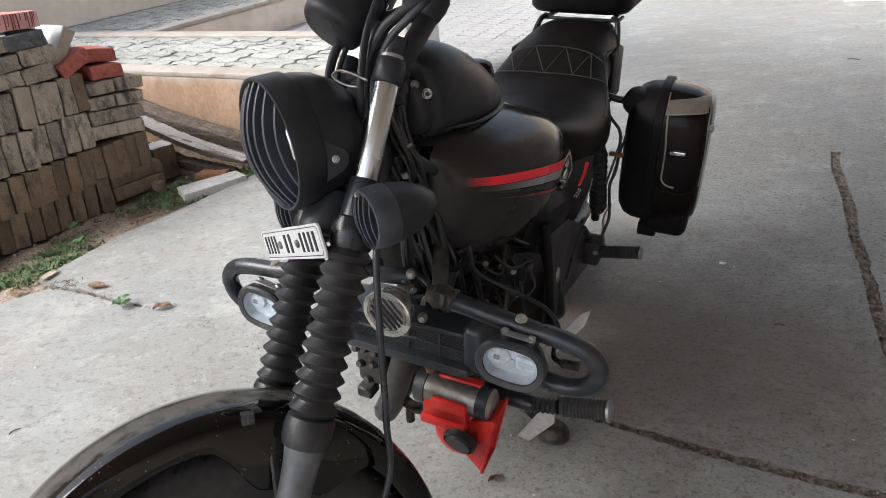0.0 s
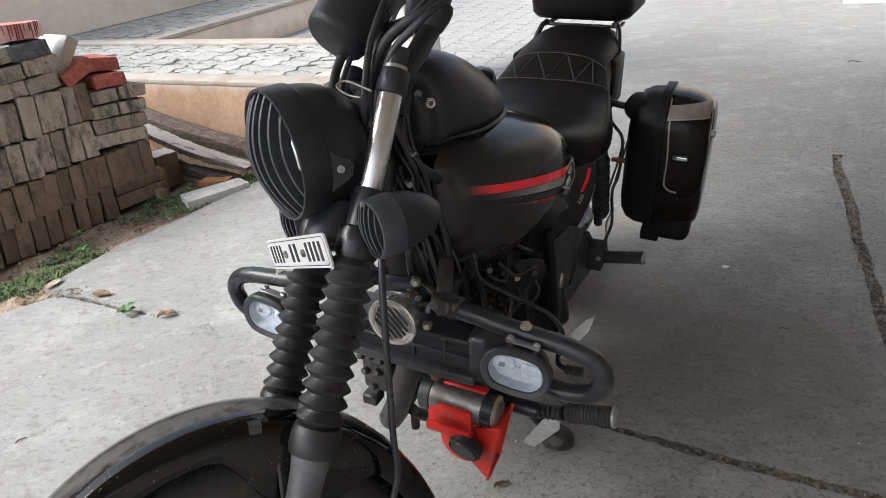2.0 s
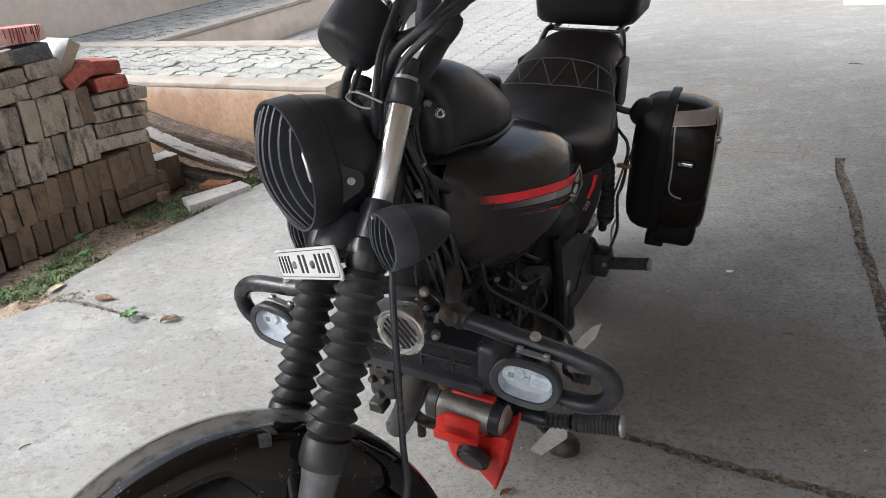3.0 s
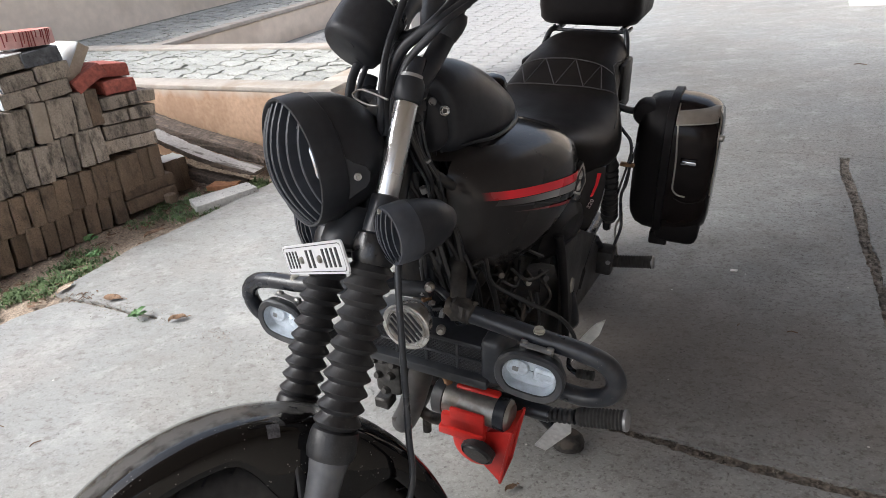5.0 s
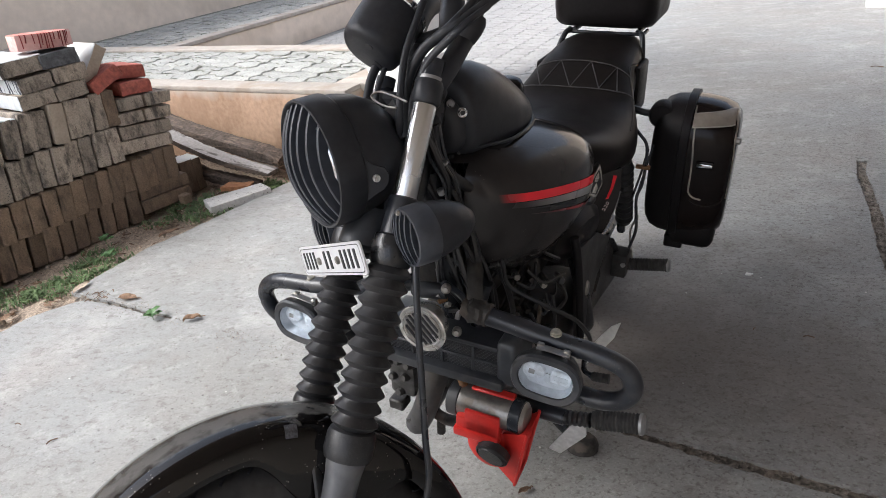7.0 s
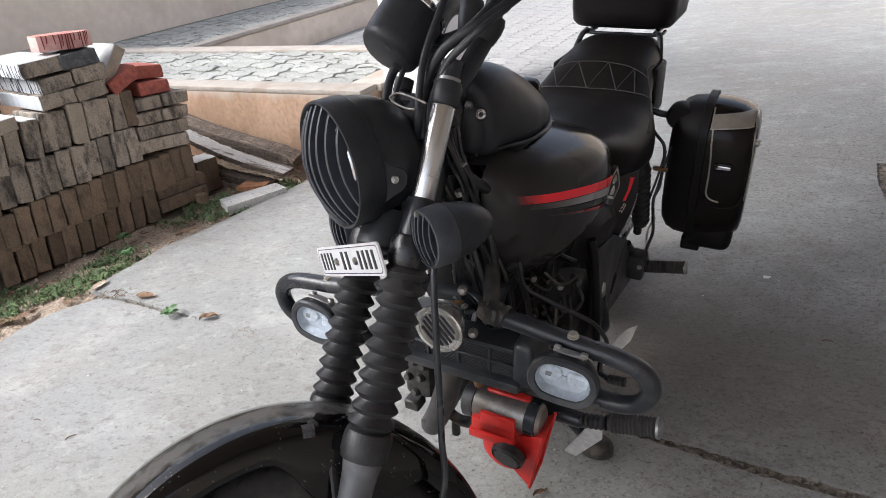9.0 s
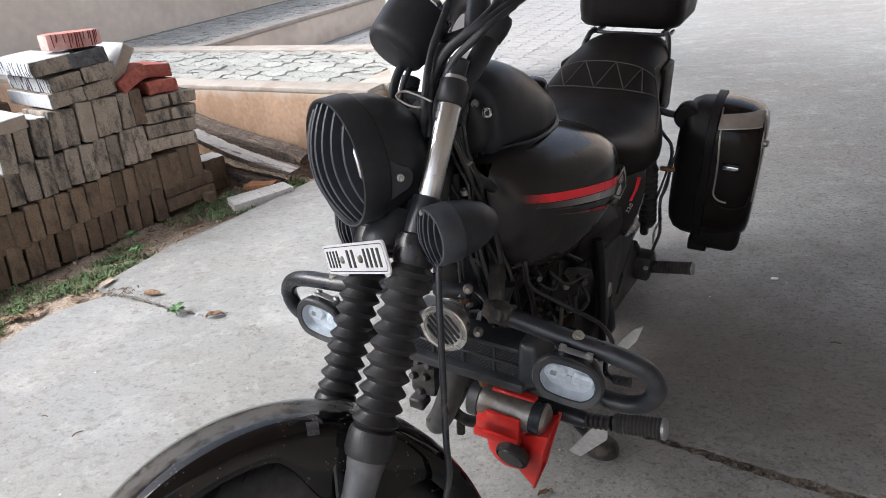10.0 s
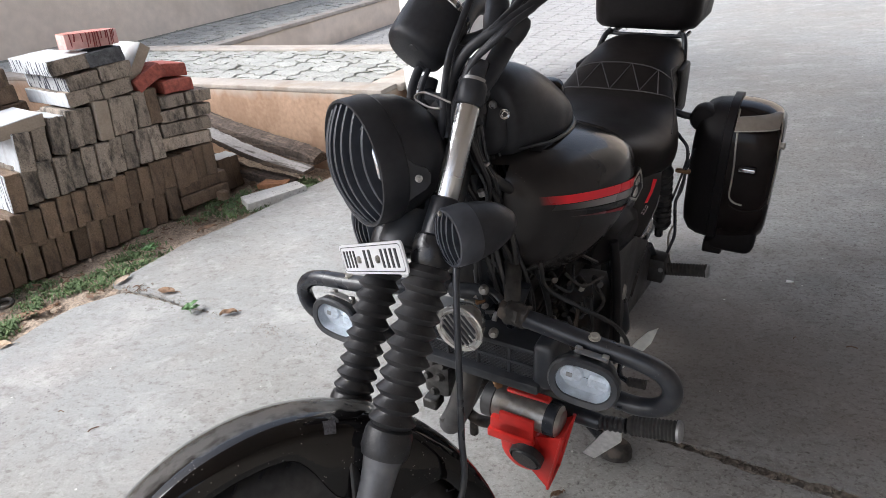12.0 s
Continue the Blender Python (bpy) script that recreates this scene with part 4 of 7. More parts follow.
for k in range(9):
    x, y = -0.062 + 0.006 * k, 0.055 - 0.004 * (k % 5)
    cable([(x + 0.01, y + 0.01, 0.10), (x + wire_rng.uniform(-0.01, 0.01), y, 0.05), (x + wire_rng.uniform(-0.012, 0.012), y - 0.012, -0.01), (x + wire_rng.uniform(-0.01, 0.01), y - 0.02, -0.09)], wire_rng.choice((0.0022, 0.003, 0.0042)), wire_rng.choice((sheath, matte, sheath, black_steel)), "wire")
cable([(-0.060, 0.060, 0.085), (-0.052, 0.070, 0.05), (-0.045, 0.062, -0.01), (-0.04, 0.04, -0.08)], 0.005)
cable([(-0.128, 0.030, -0.165), (-0.133, 0.026, -0.20), (-0.127, -0.014, -0.317), (-0.112, -0.055, -0.42), (-0.100, -0.088, -0.52), (-0.09, -0.06, -0.68), (-0.06, 0.03, -0.775)], 0.0052, black_steel, "speedometer_cable", "long hanging black speedometer cable")

# ---- tank ----
TANK = [  # y, half width, top, bottom, widest height
    (1.000, 0.055, 0.850, 0.740, 0.790), (0.992, 0.085, 0.866, 0.705, 0.780), (0.968, 0.122, 0.880, 0.655, 0.765), (0.91, 0.158, 0.888, 0.618, 0.752),
    (0.82, 0.187, 0.888, 0.600, 0.742), (0.72, 0.203, 0.875, 0.620, 0.748), (0.65, 0.197, 0.852, 0.655, 0.752),
    (0.59, 0.170, 0.825, 0.695, 0.754), (0.55, 0.128, 0.802, 0.715, 0.756), (0.525, 0.06, 0.785, 0.735, 0.757)]
TANK_N = 2.8
tank_rows = stations(TANK, 5)
tank = part("fuel_tank", loft([egg(*r, n=TANK_N, count=48) for r in tank_rows]), satin, motorcycle, "satin black teardrop tank with red and grey stripes")


def carve(ob, cutter_bm):
    """Cut a form out of a mesh for good."""
    tool = new("tunnel_form", mesh_of(cutter_bm, "tunnel_form", satin, False))
    tool.parent = motorcycle
    cut = ob.modifiers.new("cut", "BOOLEAN")
    cut.object, cut.operation, cut.solver = tool, "DIFFERENCE", "EXACT"
    bpy.context.view_layer.update()
    me = bpy.data.meshes.new_from_object(ob.evaluated_get(bpy.context.evaluated_depsgraph_get()))
    ob.modifiers.clear()
    ob.data = me
    me.shade_smooth()
    me.set_sharp_from_angle(angle=radians(38))
    bpy.data.objects.remove(tool)


# the tunnel between the tank's two lobes, round the steering head
tunnel = prism([(-0.13, 0.56), (0.13, 0.56), (0.13, 0.615), (0.10, 0.650), (0.075, 0.690), (0.064, 0.735), (0.060, 0.80), (0.060, 0.872), (-0.060, 0.872), (-0.060, 0.80), (-0.064, 0.735), (-0.075, 0.690), (-0.10, 0.650), (-0.13, 0.615)], -1.06, -0.82, m=Matrix(((1, 0, 0, 0), (0, 0, -1, 0), (0, 1, 0, 0), (0, 0, 0, 1))))
bmesh.ops.recalc_face_normals(tunnel, faces=tunnel.faces)
carve(tank, tunnel)


def tank_x(y, z):
    """Left side of the tank at y and height z."""
    k = min(range(len(tank_rows) - 1), key=lambda i: 0 if tank_rows[i][0] >= y >= tank_rows[i + 1][0] else 1)
    a, b = tank_rows[k], tank_rows[k + 1]
    t = (a[0] - y) / (a[0] - b[0])
    _, w, zt, zb, zm = a + (b - a) * t
    s = (z - zm) / ((zt - zm) if z > zm else (zm - zb))
    s = max(-1, min(1, s))
    return -w * (1 - abs(s) ** TANK_N) ** (1 / TANK_N)


def stripe(name, y0, y1, upper, lower, mat, lift=0.0012, label=""):
    """A painted band on the tank's side between two lines given as heights at y0 and y1."""
    b = bmesh.new()
    n, rows = 24, []
    for i in range(n + 1):
        f = i / n
        y = y0 + (y1 - y0) * f
        za, zb = upper[0] + (upper[1] - upper[0]) * f, lower[0] + (lower[1] - lower[0]) * f
        rows.append([b.verts.new((tank_x(y, za + (zb - za) * k / 4) - lift, y, za + (zb - za) * k / 4)) for k in range(5)])
    for r, s in zip(rows, rows[1:]):
        for k in range(4):
            b.faces.new((r[k], r[k + 1], s[k + 1], s[k]))
    return part(name, b, mat, tank, label)


def faded(name, tint, y_clear, y_full):
    """Stripe paint that fades into the black of the tank towards the front."""
    m = material(name, (0.026, 0.023, 0.0225), 0.26, scale=40, spread=0.1)
    nt, ln = m.node_tree.nodes, m.node_tree.links
    b = nt["Principled BSDF"]
    sep = nt.new("ShaderNodeSeparateXYZ")
    ln.new(nt.new("ShaderNodeTexCoord").outputs["Object"], sep.inputs[0])
    r = nt.new("ShaderNodeMapRange")
    r.inputs["From Min"].default_value, r.inputs["From Max"].default_value = y_clear, y_full
    ln.new(sep.outputs[1], r.inputs["Value"])
    x = nt.new("ShaderNodeMix")
    x.data_type = "RGBA"
    ln.new(r.outputs["Result"], x.inputs[0])
    ln.new(b.inputs["Base Color"].links[0].from_socket, x.inputs[6])
    x.inputs[7].default_value = (*tint, 1)
    ln.new(x.outputs[2], b.inputs["Base Color"])
    return m


red_decal, grey_decal = faded("red_stripe_fade", (0.95, 0.028, 0.045), 0.972, 0.925), faded("grey_stripe_fade", (0.30, 0.295, 0.295), 0.938, 0.80)
dark_red_decal = faded("dark_red_stripe_fade", (0.30, 0.018, 0.022), 0.92, 0.76)
stripe("red_stripe", 0.982, 0.648, (0.8235, 0.750), (0.8085, 0.731), red_decal)
stripe("grey_stripe", 0.968, 0.655, (0.8040, 0.7315), (0.7950, 0.712), grey_decal)
stripe("black_stripe", 0.92, 0.655, (0.7795, 0.711), (0.7790, 0.696), black_decal)
stripe("dark_red_stripe", 0.92, 0.66, (0.7690, 0.695), (0.7685, 0.684), dark_red_decal)
emblem_metal = material("polished_emblem", (0.50, 0.49, 0.47), 0.26, metal=0.9, scale=50, spread=0.3)
BADGE = axis_pose((-0.1950, 0.6695, 0.712), (-0.72, 0.68, 0.08), (-0.22, 0, 1))
kite = [(0.058, -0.0135), (0.028, -0.001), (-0.008, 0.006), (-0.014, -0.018), (0.015, -0.028), (0.042, -0.021)]


def inset(k, z0, z1, dx=0.0, dy=0.0):
    return prism([(0.016 + dx + (x - 0.016) * k, -0.0115 + dy + (y + 0.0115) * k) for x, y in kite], z0, z1, bevel=0.0012, m=BADGE)


emblem = part("tank_emblem", inset(1.0, -0.012, 0.003), emblem_metal, tank, "silver kite-shaped emblem with a dark field")
part("emblem_field", inset(0.80, 0.0, 0.0036), ink_recess_black, emblem)
part("emblem_wing", inset(0.36, 0.0, 0.0050, -0.010, 0.0005), emblem_metal, emblem)
part("emblem_wing", inset(0.30, 0.0, 0.0050, 0.013, 0.0), emblem_metal, emblem)

# console over the front of the tank
CON = [(0.964, 0.046, 0.980, 0.885, 0.92), (0.960, 0.060, 1.000, 0.876, 0.92), (0.950, 0.070, 1.013, 0.868, 0.917), (0.92, 0.080, 1.021, 0.862, 0.914), (0.868, 0.091, 1.017, 0.855, 0.905),
       (0.811, 0.096, 0.993, 0.845, 0.895), (0.745, 0.089, 0.953, 0.835, 0.88), (0.69, 0.071, 0.918, 0.833, 0.87), (0.655, 0.036, 0.896, 0.833, 0.865)]
console = part("tank_console", loft([egg(*r, n=2.4, count=48) for r in stations(CON, 6)]), matte, motorcycle, "matte black console over the front of the tank")
bolt(console, (-0.047, 0.967, 0.957), (-0.6, 0.8, 0.15), 0.0100, 0.006, chrome)
part("hex_socket", lathe([(0, 0.0066), (0.0045, 0.0066), (0.0045, 0.003), (0, 0.003)], 6, m=axis_pose((-0.047, 0.967, 0.957), (-0.6, 0.8, 0.15))), ink_recess_black, console)
bolt(console, (-0.030, 0.974, 0.972), (-0.4, 0.85, 0.2), 0.007, 0.004, alu)
nose = [egg(y, w, zt, zb, zm, n=2.4, count=40) for y, w, zt, zb, zm in ((0.986, 0.020, 0.950, 0.895, 0.92), (0.984, 0.034, 0.968, 0.888, 0.92), (0.978, 0.046, 0.981, 0.882, 0.92), (0.968, 0.052, 0.985, 0.880, 0.92), (0.950, 0.050, 0.98, 0.88, 0.92))]
part("console_nose", loft(nose), matte, console)
lip = tube([(-0.062, 0.950, 0.892), (-0.080, 0.928, 0.892), (-0.098, 0.877, 0.886), (-0.101, 0.811, 0.880), (-0.092, 0.745, 0.876), (-0.066, 0.690, 0.874), (-0.03, 0.652, 0.874)], (0.0020, 0.0062), 10)
part("console_rim", lip, matte, console)
part("filler_cap", lathe([(0, 0.022), (0.03, 0.02), (0.042, 0.012), (0.045, 0), (0.045, -0.02), (0, -0.02)], 28, m=pose(0.002, 0.640, 0.905, -14, 0, 0) @ Matrix.Scale(0.78, 4)), gloss_case, tank)

# ---- seat ----
SEAT = [(0.585, 0.085, 0.795, 0.70, 0.74), (0.53, 0.140, 0.780, 0.65, 0.72), (0.44, 0.192, 0.762, 0.625, 0.69), (0.34, 0.212, 0.748, 0.605, 0.675), (0.24, 0.209, 0.748, 0.585, 0.665),
        (0.17, 0.192, 0.758, 0.605, 0.68), (0.11, 0.168, 0.785, 0.665, 0.72), (0.03, 0.150, 0.823, 0.69, 0.75), (-0.07, 0.142, 0.846, 0.71, 0.77), (-0.17, 0.130, 0.853, 0.73, 0.785), (-0.25, 0.105, 0.845, 0.745, 0.79), (-0.28, 0.06, 0.83, 0.76, 0.79)]
seat_rows = stations(SEAT, 5)
seat = part("seat", loft([egg(*r, n=2.9, count=44) for r in seat_rows]), leather, motorcycle, "black vinyl stepped seat with stitched zigzag panel")


def seat_z(x, y):
    k = min(range(len(seat_rows) - 1), key=lambda i: 0 if seat_rows[i][0] >= y >= seat_rows[i + 1][0] else 1)
    a, b = seat_rows[k], seat_rows[k + 1]
    t = (a[0] - y) / (a[0] - b[0])
    _, w, zt, zb, zm = a + (b - a) * t
    return zm + (zt - zm) * max(0.0, 1 - abs(min(0.999, abs(x) / w)) ** 2.9) ** (1 / 2.9)


def seam(points, r=0.0017, name="seam", sink=0.0006):
    fine = []
    for (xa, ya), (xb, yb) in zip(points, points[1:]):
        for i in range(8):
            fine.append((xa + (xb - xa) * i / 8, ya + (yb - ya) * i / 8))
    fine.append(points[-1])
    part(name, tube([(x, y, seat_z(x, y) + sink) for x, y in fine], r, 6, curved=False), thread, seat)


seam([(0.162, 0.128), (0.10, 0.139), (0.0, 0.140), (-0.072, 0.136), (-0.12, 0.132), (-0.165, 0.118), (-0.178, 0.10)])
seam([(0.140, 0.055), (0.09, 0.044), (0.0, 0.038), (-0.08, 0.044), (-0.138, 0.055)])
seam([(0.136, 0.050), (0.096, 0.138), (0.064, 0.042), (0.008, 0.140), (-0.024, 0.040), (-0.072, 0.134), (-0.100, 0.047), (-0.122, 0.130)])
seam([(-0.145, -0.09), (-0.128, 0.02), (-0.142, 0.06), (-0.168, 0.13), (-0.185, 0.20), (-0.196, 0.28)])

# ---- side panels, engine, frame ----
engine = bmesh.new()
box(-0.165, 0.50, 0.20, 0.15, 0.84, 0.43, 0.04, 3, bm=engine)
box(0.0, 0.90, 0.60, 0.075, 0.975, 0.76, 0.015, 2, bm=engine)
box(-0.09, 0.40, 0.26, 0.11, 0.55, 0.52, 0.04, 3, bm=engine)
motor = part("engine", engine, black_alloy, motorcycle, "grimy black air-cooled engine")
part("clutch_cover", lathe([(0, 0.03), (0.07, 0.026), (0.095, 0.01), (0.10, -0.03), (0, -0.03)], 36, m=axis_pose((-0.145, 0.62, 0.33), (-1, 0, 0))), black_alloy, motor)
part("generator_cover", lathe([(0, 0.025), (0.05, 0.022), (0.065, 0.01), (0.07, -0.03), (0, -0.03)], 36, m=axis_pose((-0.14, 0.80, 0.31), (-1, 0.1, 0))), black_alloy, motor)
cyl = axis_pose((0.0, 0.79, 0.46), (0, 0.22, 1))
for k in range(9):
    part("cooling_fin", box(-0.088, -0.085, 0.018 * k - 0.055, 0.088, 0.085, 0.018 * k - 0.049, 0.0025, 1), grimy, motor, m=cyl)
part("cylinder", lathe([(0.066, -0.08), (0.066, 0.11), (0.05, 0.14), (0, 0.14)], 28, m=cyl), grimy, motor)
part("rocker_cover", box(-0.075, -0.07, 0.105, 0.075, 0.07, 0.165, 0.02, 3), black_alloy, motor, m=cyl)
part("spark_lead", tube([(-0.07, 0.90, 0.60), (-0.10, 0.93, 0.66), (-0.09, 0.95, 0.70), (-0.05, 0.96, 0.72)], 0.004, 8), rubber, motor)
for x, y, z in ((-0.155, 0.70, 0.36), (-0.155, 0.56, 0.38), (-0.15, 0.88, 0.34), (-0.15, 0.64, 0.25)):
    bolt(motor, (x, y, z), (-1, 0, 0), 0.007, 0.006, grimy)


def pipe(name, points, r, mat, label="", segs=14):
    return part(name, tube(points, r, segs), mat, motorcycle, label)


pipe("down_tube", [(0.0, 1.0, 0.86), (-0.015, 1.0, 0.75), (-0.02, 0.985, 0.60), (-0.03, 0.93, 0.40), (-0.05, 0.86, 0.22), (-0.05, 0.70, 0.17), (-0.07, 0.45, 0.19)], 0.019, black_steel)
pipe("frame_tube", [(-0.02, 0.95, 0.78), (-0.08, 0.84, 0.64), (-0.13, 0.70, 0.60), (-0.15, 0.50, 0.60), (-0.15, 0.20, 0.64), (-0.12, -0.15, 0.68)], 0.015, black_steel)
pipe("frame_tube", [(0.03, 0.99, 0.80), (0.10, 0.86, 0.66), (0.13, 0.70, 0.60), (0.15, 0.50, 0.60), (0.15, 0.20, 0.64), (0.12, -0.15, 0.68)], 0.015, black_steel)
pipe("side_rail", [(-0.165, 0.66, 0.56), (-0.185, 0.60, 0.40), (-0.19, 0.56, 0.30), (-0.17, 0.50, 0.24)], 0.016, black_steel)
part("frame_plate", prism([(0.723, 0.600), (0.56, 0.560), (0.41, 0.470), (0.501, 0.426), (0.524, 0.425), (0.551, 0.392), (0.592, 0.380), (0.603, 0.345), (0.613, 0.285), (0.667, 0.300)], -0.006, 0.006, m=Matrix(((0, 0, 1, -0.190), (1, 0, 0, 0), (0, 1, 0, 0), (0, 0, 0, 1))), bevel=0.0015), black_alloy, motorcycle, "black pressed frame plate under the seat")
part("frame_arm", prism([(0.409, 0.469), (0.25, 0.330), (0.232, 0.301), (0.300, 0.282), (0.601, 0.345), (0.591, 0.379), (0.551, 0.390), (0.533, 0.375), (0.489, 0.405), (0.500, 0.425)], -0.007, 0.004, m=Matrix(((0, 0, 1, -0.190), (1, 0, 0, 0), (0, 1, 0, 0), (0, 0, 0, 1))), bevel=0.003), black_alloy, motorcycle, "diagonal black frame arm")
part("frame_plug", lathe([(0, 0.006), (0.009, 0.005), (0.011, 0.0), (0, 0)], 20, m=axis_pose((-0.196, 0.628, 0.447), (-1, 0, 0), (0, 0, 1)), sx=1.9), steel, motorcycle, "pale worn metal plug")
pipe("side_rail", [(-0.188, 0.738, 0.635), (-0.196, 0.735, 0.590), (-0.199, 0.70, 0.46), (-0.199, 0.665, 0.33)], 0.0095, case_shell)
pipe("side_rail", [(-0.199, 0.40, 0.455), (-0.199, 0.32, 0.385), (-0.20, 0.26, 0.335)], 0.008, black_steel)
for y, z in ((0.60, 0.44), (0.53, 0.36), (0.44, 0.40), (0.36, 0.36)):
    part("plate_bolt", lathe([(0, 0.006), (0.008, 0.005), (0.009, 0), (0, 0)], 10, m=axis_pose((-0.1965, y, z), (-1, 0, 0))), grimy, motorcycle)
pipe("side_rail", [(-0.10, 1.0, 0.66), (-0.085, 1.0, 0.60), (-0.07, 0.97, 0.50), (-0.07, 0.94, 0.42)], 0.014, black_steel)
pipe("swing_arm", [(-0.11, 0.45, 0.33), (-0.115, 0.2, 0.31), (-0.115, 0.0, 0.308)], 0.022, black_steel)
pipe("swing_arm", [(0.11, 0.45, 0.33), (0.115, 0.2, 0.31), (0.115, 0.0, 0.308)], 0.022, black_steel)
exhaust_steel = material("dull_exhaust_steel", (0.062, 0.060, 0.062), 0.5, metal=0.3, scale=40, spread=0.3, stain=(0.10, 0.085, 0.07), stain_scale=14, stain_amount=0.4)
pipe("exhaust_pipe", [(0.0, 0.90, 0.52), (0.0, 0.985, 0.47), (0.015, 1.0, 0.40), (0.045, 1.0, 0.30), (0.075, 0.985, 0.235), (0.10, 0.90, 0.19), (0.13, 0.60, 0.18), (0.15, 0.1, 0.25), (0.16, -0.3, 0.27)], 0.0265, exhaust_steel, "dull dark grey exhaust pipe")
pipe("hose", [(-0.09, 0.94, 0.76), (-0.116, 0.955, 0.668), (-0.123, 0.955, 0.638), (-0.142, 0.95, 0.62), (-0.197, 0.945, 0.599), (-0.248, 0.93, 0.572), (-0.267, 0.9, 0.525), (-0.265, 0.86, 0.465), (-0.23, 0.80, 0.38)], 0.0045, sheath, "thin looping black hose", 8)
pipe("hose", [(-0.06, 0.95, 0.73), (-0.10, 0.94, 0.66), (-0.12, 0.92, 0.57), (-0.11, 0.88, 0.47)], 0.006, sheath, "", 8)
pipe("hose", [(-0.03, 0.985, 0.76), (-0.075, 0.985, 0.70), (-0.10, 0.97, 0.63), (-0.10, 0.95, 0.55)], 0.007, sheath, "", 8)
pipe("hose", [(0.02, 1.0, 0.78), (-0.03, 1.01, 0.71), (-0.055, 1.01, 0.64), (-0.06, 0.99, 0.56)], 0.006, sheath, "", 8)
pipe("wire_loom", [(0.02, 1.01, 0.90), (-0.01, 1.01, 0.84), (-0.035, 1.01, 0.77), (-0.05, 1.0, 0.69)], 0.006, sheath, "", 8)
pipe("wire_loom", [(0.0, 1.03, 0.86), (-0.04, 1.03, 0.80), (-0.07, 1.01, 0.73), (-0.09, 0.99, 0.66)], 0.005, sheath, "", 8)
part("carburettor", box(-0.11, 0.60, 0.50, -0.03, 0.72, 0.62, 0.02, 3), grimy, motorcycle)
part("air_box", lathe([(0, 0.03), (0.06, 0.026), (0.085, 0.008), (0.09, -0.04), (0, -0.04)], 36, m=axis_pose((-0.165, 0.66, 0.605), (-1, 0.15, -0.1), (0, 1, 0)), sx=1.35, sy=0.62), case_shell, motorcycle, "black rounded air box cover")


SIDE = Matrix(((-0.55, 0.835, 0, -0.165), (-0.835, -0.55, 0, 0.47), (0, 0, 1, 0.6), (0, 0, 0, 1)))  # the panel's face looks along -y
edge_pts = [(-0.060, 0.070), (-0.065, -0.06), (-0.028, -0.085), (0.008, -0.112), (0.031, -0.107), (0.048, -0.084), (0.060, -0.061), (0.070, -0.040), (0.077, -0.016), (0.081, 0.015), (0.081, 0.060)]
cover = part("side_cover", prism(edge_pts, -0.0, 0.022, m=SIDE @ Matrix(((1, 0, 0, 0), (0, 0, -1, 0.022), (0, 1, 0, 0), (0, 0, 0, 1))), bevel=0.004), satin, motorcycle, "black side cover with a red slash and numerals")
slash = bmesh.new()
slash.faces.new([slash.verts.new(SIDE @ Vector((x, -0.0012, z))) for x, z in ((0.050, 0.050), (0.063, 0.046), (0.054, 0.015), (0.041, -0.010), (0.031, -0.009), (0.045, 0.020))])
part("red_slash", slash, red_decal, cover)
part("cover_edge", tube([SIDE @ Vector((x, -0.001, z)) for x, z in ((0.079, 0.0), (0.074, -0.025), (0.062, -0.055), (0.044, -0.088), (0.029, -0.106))], 0.0016, 6), alu, cover)
numerals = bpy.data.curves.new("numerals", "FONT")
numerals.body, numerals.size, numerals.extrude = "220", 0.017, 0.0006
holder = bpy.data.objects.new("numerals_source", numerals)
scene.collection.objects.link(holder)
bpy.context.view_layer.update()
pale_numeral = material("pale_numerals", (0.62, 0.52, 0.52), 0.4, scale=60, spread=0.1)
num_mesh = bpy.data.meshes.new_from_object(holder.evaluated_get(bpy.context.evaluated_depsgraph_get()))
bpy.data.objects.remove(holder)
num_mesh.materials.clear()
num_mesh.materials.append(pale_numeral)
numbers = new("model_numerals", num_mesh)
numbers.parent = cover
numbers.matrix_basis = SIDE @ Matrix.Translation((0.031, -0.0015, -0.042)) @ pose(0, 0, 0, 90, 0, 0) @ pose(0, 0, 0, 0, 0, 55)

# pipes and wires hanging in the tunnel behind the steering head
nest = random.Random(11)
for k in range(11):
    x0 = 0.035 - 0.008 * k
    y0 = 0.985 - 0.012 * (k % 4)
    pipe("wire_loom", [(x0 + 0.01, y0, 0.885), (x0 + nest.uniform(-0.015, 0.01), y0 - 0.008, 0.82), (x0 + nest.uniform(-0.022, 0.008), y0 - 0.014, 0.76), (x0 + nest.uniform(-0.03, 0.0), y0 - 0.02, 0.69), (x0 - 0.02, y0 - 0.03, 0.62)], nest.choice((0.0025, 0.004, 0.0055)), nest.choice((sheath, sheath, black_steel)), "", 8)
for k in range(6):
    y0 = 1.062 - 0.007 * k
    pipe("wire_loom", [(-0.018 - 0.003 * k, y0, 0.955), (-0.034 + nest.uniform(-0.006, 0.004), y0 - 0.006, 0.905), (-0.044 + nest.uniform(-0.010, 0.006), y0 - 0.018, 0.862), (-0.052 + nest.uniform(-0.012, 0.008), y0 - 0.032, 0.815), (-0.060 + nest.uniform(-0.01, 0.01), y0 - 0.05, 0.76), (-0.062, y0 - 0.07, 0.69)], nest.choice((0.0028, 0.004, 0.0055)), nest.choice((sheath, sheath, black_steel)), "", 8)
pipe("hose", [(0.02, 1.0, 0.875), (-0.008, 0.995, 0.84), (-0.036, 0.985, 0.80), (-0.062, 0.965, 0.765), (-0.068, 0.94, 0.73)], 0.0085, rubber, "thick slanting black hose", 10)
